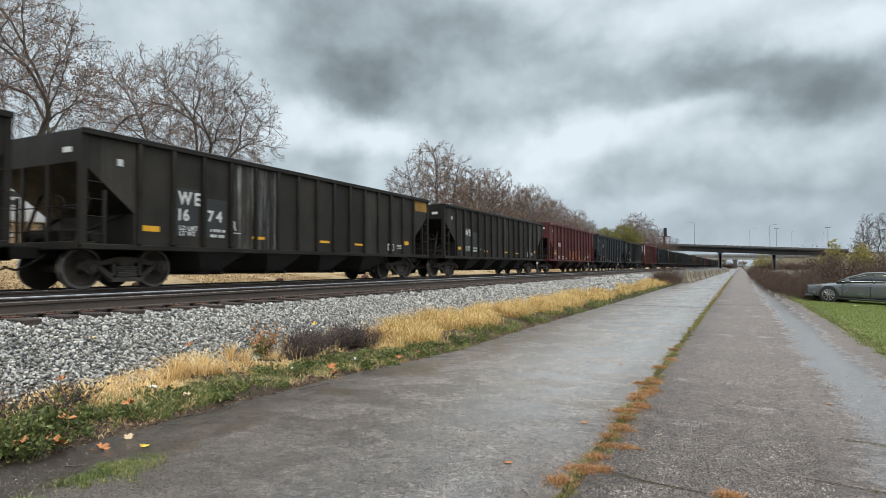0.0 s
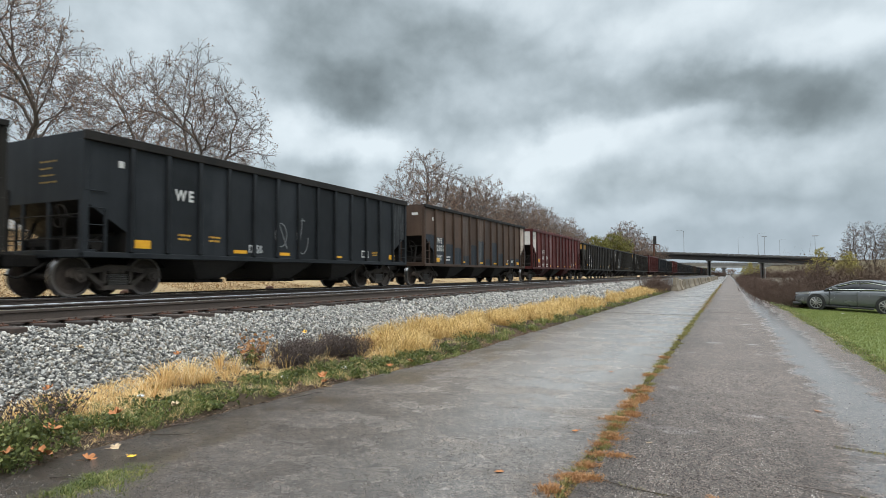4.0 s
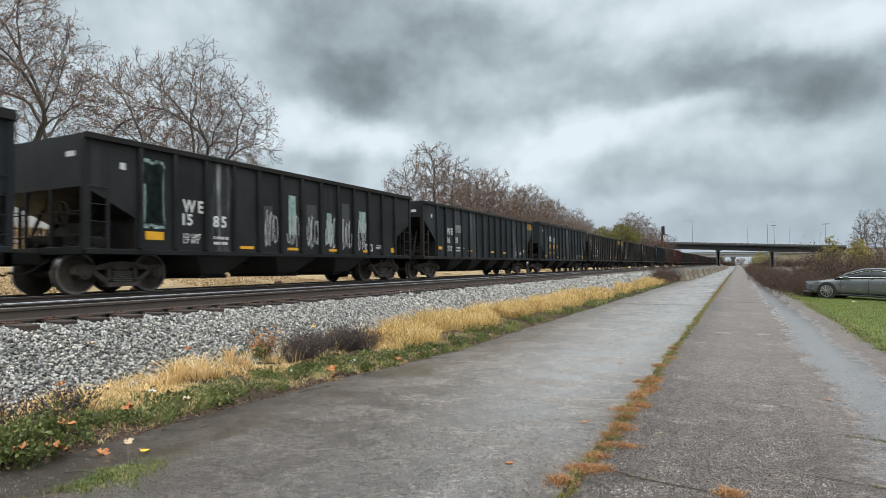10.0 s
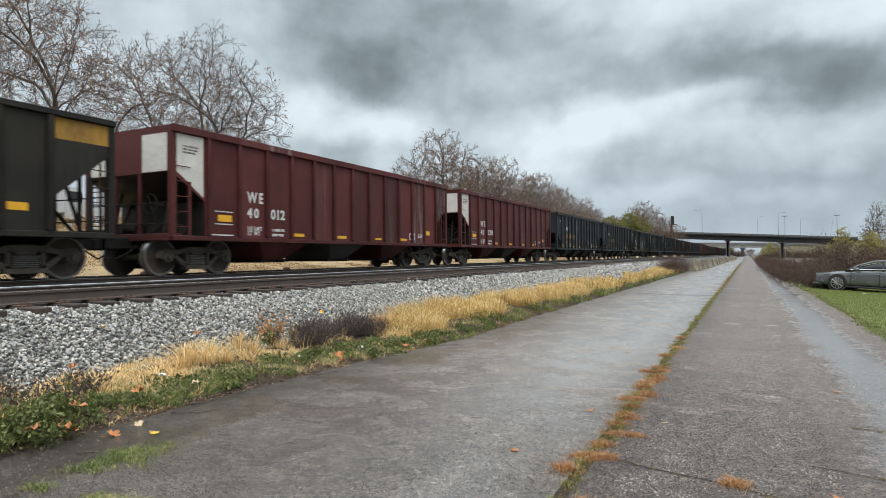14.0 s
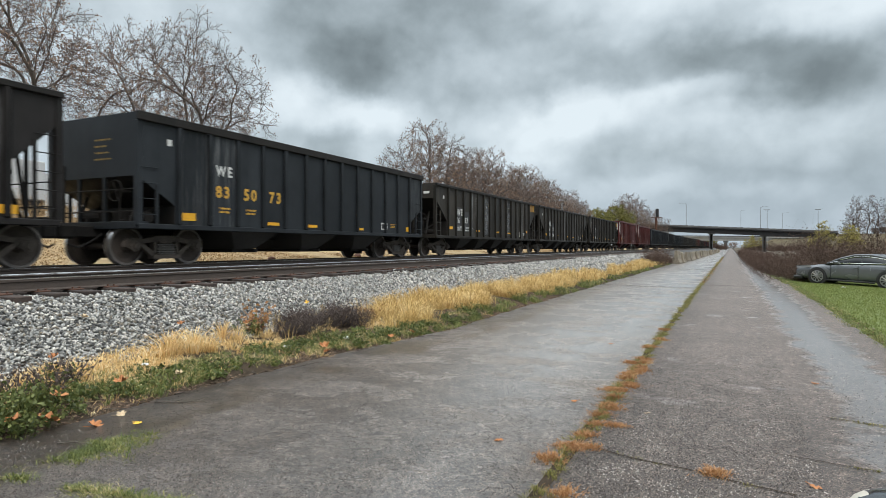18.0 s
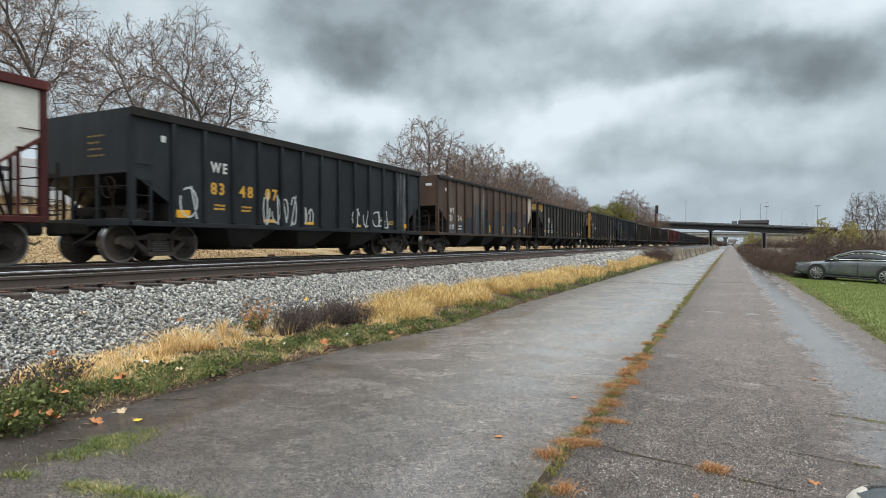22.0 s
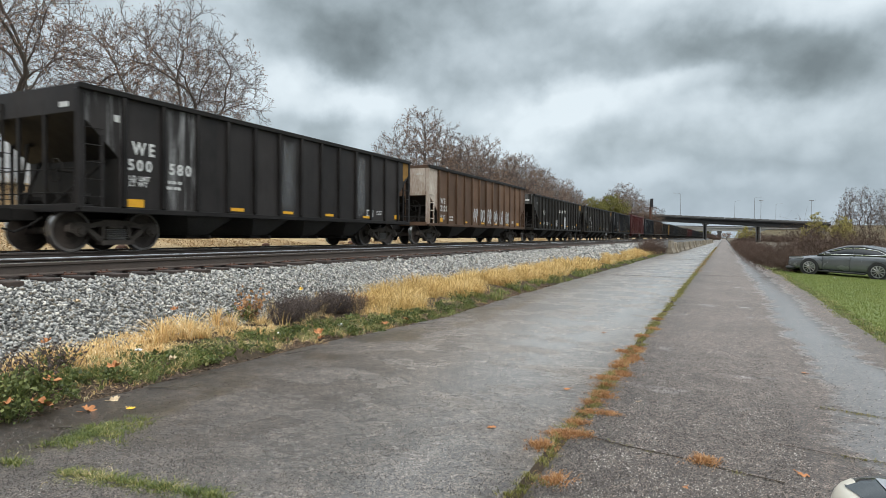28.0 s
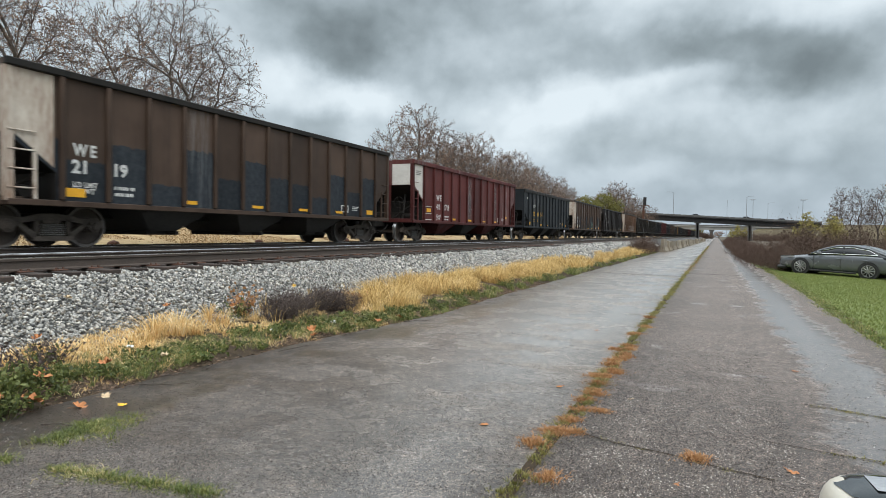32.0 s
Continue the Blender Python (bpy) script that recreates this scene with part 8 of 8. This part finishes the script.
def twig(x, y, length, turn):
    """A fallen twig with two side shoots."""
    bm = bmesh.new()
    g = random.Random(int(x * 100 + y * 1000))
    last = Vector((0, 0, 0.008))
    for i in range(5):
        q = last + Vector((length / 5, g.uniform(-0.16, 0.16) * length / 5 * 2, g.uniform(-0.002, 0.006)))
        add_tube(bm, last, q, 0.006 - 0.0008 * i, 0.0055 - 0.0008 * i, 5)
        if i in (1, 3):
            add_tube(bm, q, q + Vector((length * 0.14, g.choice((-1, 1)) * length * 0.16, 0.01)), 0.003, 0.002, 4)
        last = q
    ob = new("twig", mesh_of("twig", bm, M_bark))
    ob.matrix_basis = pose(x, y, 0.004 if x > path_edge(y) else ground_height(x) + 0.02, 0, 0, turn)
    tagged(ob, "dark fallen twig at the edge of the path", "twig", "fallen twigs")


for x, y, length, turn in ((-5.45, 4.35, 0.5, 35), (-5.55, 4.7, 0.35, 70), (-5.4, 5.2, 0.4, 110), (-5.6, 3.9, 0.3, 20), (-5.35, 6.4, 0.5, 60), (-5.3, 7.9, 0.55, 75), (-5.15, 9.6, 0.5, 40), (-5.2, 10.4, 0.45, 100), (-5.35, 8.8, 0.4, 20), (-5.15, 12.3, 0.6, 80), (-5.05, 3.1, 0.3, 10), (-4.7, 2.9, 0.25, 140), (-5.5, 5.9, 0.3, 160)):
    twig(x, y, length, turn)
for i in range(30):
    y = 7.5 + 2.6 * rng.random()
    weed("dead_weed", (-6.78 + 0.16 * rng.normal(), y), 0.30 if i % 4 else 0.4, 0.18, 34, M_dark_weed, "dead dark-brown weed stalks on the verge", 0.02)
for x, y in ((-6.3, 3.5), (-6.5, 3.3), (-6.45, 4.1), (-6.2, 3.75)):
    weed("dead_weed", (x, y), 0.34, 0.13, 20, M_dark_weed, "dead dark-brown weed stalks on the verge", 0.03)
weed("red_weed", (-7.0, 7.5), 0.42, 0.10, 24, M_rust_weed, "rust-red weed on the verge", 0.05)
weed("red_weed", (-6.6, 10.2), 0.3, 0.14, 18, M_rust_weed, "rust-red weed on the verge", 0.05)


# ---- fallen leaves, one by one ----
M_leaf_orange = simple("orange_brown_leaf", (0.28, 0.095, 0.03), (0.52, 0.23, 0.085), 30.0, 0.75)
M_leaf_yellow = simple("bright_yellow_leaf", (0.75, 0.42, 0.03), (0.85, 0.55, 0.06), 30.0, 0.6)
M_leaf_pale = simple("pale_withered_leaf", (0.42, 0.31, 0.19), (0.60, 0.47, 0.31), 30.0, 0.75)
M_litter = simple("white_plastic_scrap", (0.62, 0.63, 0.63), (0.8, 0.8, 0.8), 10.0, 0.45)


def leaf_shape(seed, size, curl):
    """A five-lobed leaf, curled, with a stalk."""
    g = random.Random(seed)
    bm = bmesh.new()
    mid = bm.verts.new((0, 0, 0))
    rim = []
    for i in range(20):
        a = 2 * math.pi * i / 20
        r = size * (0.62 + 0.30 * abs(math.cos(2.5 * a)) ** 0.8) * (1 if i % 2 else 0.82) * g.uniform(0.9, 1.1)
        x, y = r * math.cos(a), r * math.sin(a)
        rim.append(bm.verts.new((x, y, curl * (x * x * g.uniform(0.6, 1.3) + 0.4 * y * y) / size + g.uniform(-0.004, 0.004))))
    for i in range(20):
        bm.faces.new((mid, rim[i], rim[(i + 1) % 20]))
    add_tube(bm, (-size * 0.5, 0, 0.002), (-size * 1.5, size * 0.2, 0.01), 0.0025, None, 4)
    return bm


LEAVES = {}


def fallen_leaf(x, y, z, size, mat, label, curl=0.5, tilt=0):
    key = (mat.name, round(size, 2))
    if key not in LEAVES:
        LEAVES[key] = mesh_of("fallen_leaf", leaf_shape(len(LEAVES), size, curl), mat)
    ob = new("fallen_leaf", LEAVES[key])
    ob.matrix_basis = pose(x, y, z - 0.004, tilt, rng.uniform(-6, 6), rng.uniform(0, 360))
    tagged(ob, label, "leaf", "fallen leaves")


ORANGE, YELLOW, PALE = "curled orange-brown fallen leaf", "bright yellow fallen leaf", "pale withered fallen leaf"
for x, y, size, mat, label in ((-4.96, 3.78, 0.06, M_leaf_yellow, YELLOW), (-1.77, 4.79, 0.05, M_leaf_orange, ORANGE), (-1.83, 10.4, 0.05, M_leaf_orange, ORANGE), (0.92, 8.44, 0.055, M_leaf_orange, ORANGE),
                               (0.53, 4.79, 0.055, M_leaf_orange, ORANGE), (-0.72, 3.35, 0.06, M_leaf_pale, PALE), (-0.75, 6.2, 0.03, M_leaf_pale, PALE), (-1.5, 6.35, 0.05, M_leaf_orange, ORANGE), (-0.2, 4.2, 0.03, M_leaf_orange, ORANGE)):
    fallen_leaf(x, y, 0.012, size * 0.85, mat, label, 0.22)
for x, y, size, mat, label, z in ((-5.55, 3.32, 0.10, M_leaf_orange, ORANGE, 0.1), (-5.6, 3.05, 0.09, M_leaf_orange, ORANGE, 0.16), (-5.85, 3.6, 0.09, M_leaf_orange, ORANGE, 0.22), (-5.25, 3.55, 0.07, M_leaf_orange, ORANGE, 0.05), (-5.35, 3.9, 0.05, M_leaf_pale, PALE, 0.05),
                                  (-5.9, 4.3, 0.08, M_leaf_orange, ORANGE, 0.22), (-5.9, 5.05, 0.06, M_leaf_pale, PALE, 0.06), (-5.7, 7.6, 0.08, M_leaf_orange, ORANGE, 0.08), (-5.5, 7.4, 0.06, M_leaf_orange, ORANGE, 0.03), (-5.45, 9.2, 0.07, M_leaf_orange, ORANGE, 0.03), (-5.4, 9.9, 0.07, M_leaf_orange, ORANGE, 0.03),
                                  (-7.2, 6.2, 0.06, M_leaf_orange, ORANGE, 0.55), (-7.6, 5.0, 0.06, M_leaf_pale, PALE, 0.75), (-7.3, 9.2, 0.05, M_leaf_yellow, YELLOW, 0.6), (-6.9, 4.2, 0.06, M_leaf_orange, ORANGE, 0.42), (-7.0, 7.3, 0.06, M_leaf_orange, ORANGE, 0.45)):
    fallen_leaf(x, y, 0.012 if x > path_edge(y) else max(ground_height(x) + 0.085, z - 0.02), size * 1.15, mat, label, 0.9, rng.uniform(5, 38))


def litter(x, y, z, size, seed):
    g = random.Random(seed)
    bm = bmesh.new()
    bmesh.ops.create_icosphere(bm, subdivisions=2, radius=size)
    for v in bm.verts:
        v.co.z *= 0.4
        v.co *= 0.75 + 0.5 * g.random()
    tagged(new("litter", mesh_of("litter", bm, M_litter)), "crumpled scrap of white plastic on the verge", "litter", "litter on the verge").matrix_basis = pose(x, y, z)


litter(-6.1, 7.2, 0.12, 0.075, 1)
litter(-5.9, 8.47, 0.1, 0.055, 2)
litter(4.3, 30.2, -0.05, 0.08, 3)
litter(-6.3, 4.9, 0.24, 0.04, 4)
for i, (x, y, s) in enumerate(((-16.6, 12.3, 0.22), (-16.9, 19.0, 0.2), (-17.4, 26.0, 0.24))):
    bm = bmesh.new()
    bmesh.ops.create_icosphere(bm, subdivisions=2, radius=s)
    for v in bm.verts:
        v.co *= 0.8 + 0.4 * wavy(v.co.x * 3 + i, v.co.y * 3, 1.0, i)
        v.co.z *= 0.6
    tagged(new("boulder", mesh_of("boulder", bm, M_plate)), "dark brown boulder on the straw-covered bank", "rock", "rocks on the bank").matrix_basis = pose(x, y, 1.15)

# straw litter on the bank behind the train
bank_straw = scatter(16000, -23, -16.3, 6, 70, lambda x, y: smooth(-0.2, 0.2, wavy(x, y, 0.6, 4)))
blades("bank_straw", bank_straw, 0.14, 0.012, 1.6, M_chaff, "loose straw and dead leaves on the bank", "straw")
flecks("bank_chaff", scatter(110000, -21.5, -16.2, 6, 80, lambda x, y: 0.9 if y < 30 else 0.5), 0.055, M_chaff, "rough straw and wood chips on the bank", "straw", 0.6)


# ---- what moves: the train on the far track, its wheels, the traffic on the bridge ----
def motions():
    for car, key, at in CARS:
        mid = at + STYLES[key][0] / 2
        axle_rows = [(i / 30, pose(0, 0, 0, -math.degrees(SPEED / 0.457 * i / 30))) for i in range(961)] if at < 40 else ()
        for ob in car.children_recursive if axle_rows else ():
            if ob.name.startswith("wheelset"):
                y = ob.location.y
                walk(ob, [(t, Matrix.Translation((0, y, 0.458)) @ m) for t, m in axle_rows])
        walk(car, [(t, pose(TRACK, mid + SPEED * t, RAIL)) for t in (0, 8, 16, 24, 32)])
        walk(LORRY, [(t, pose(22 - 12.9 * (t - 21), 297.5, road_height(22 - 12.9 * (t - 21)))) for t in range(0, 33, 2)])
    for v, x0, speed, t0 in zip(ROAD_CARS, (-9.0, 12.0, 26.0), (-14.0, -13.0, -14.0), (32, 32, 32)):
        walk(v, [(t, pose(x0 + speed * (t - t0), 303, road_height(x0 + speed * (t - t0)))) for t in range(0, 33, 2)])


motions()
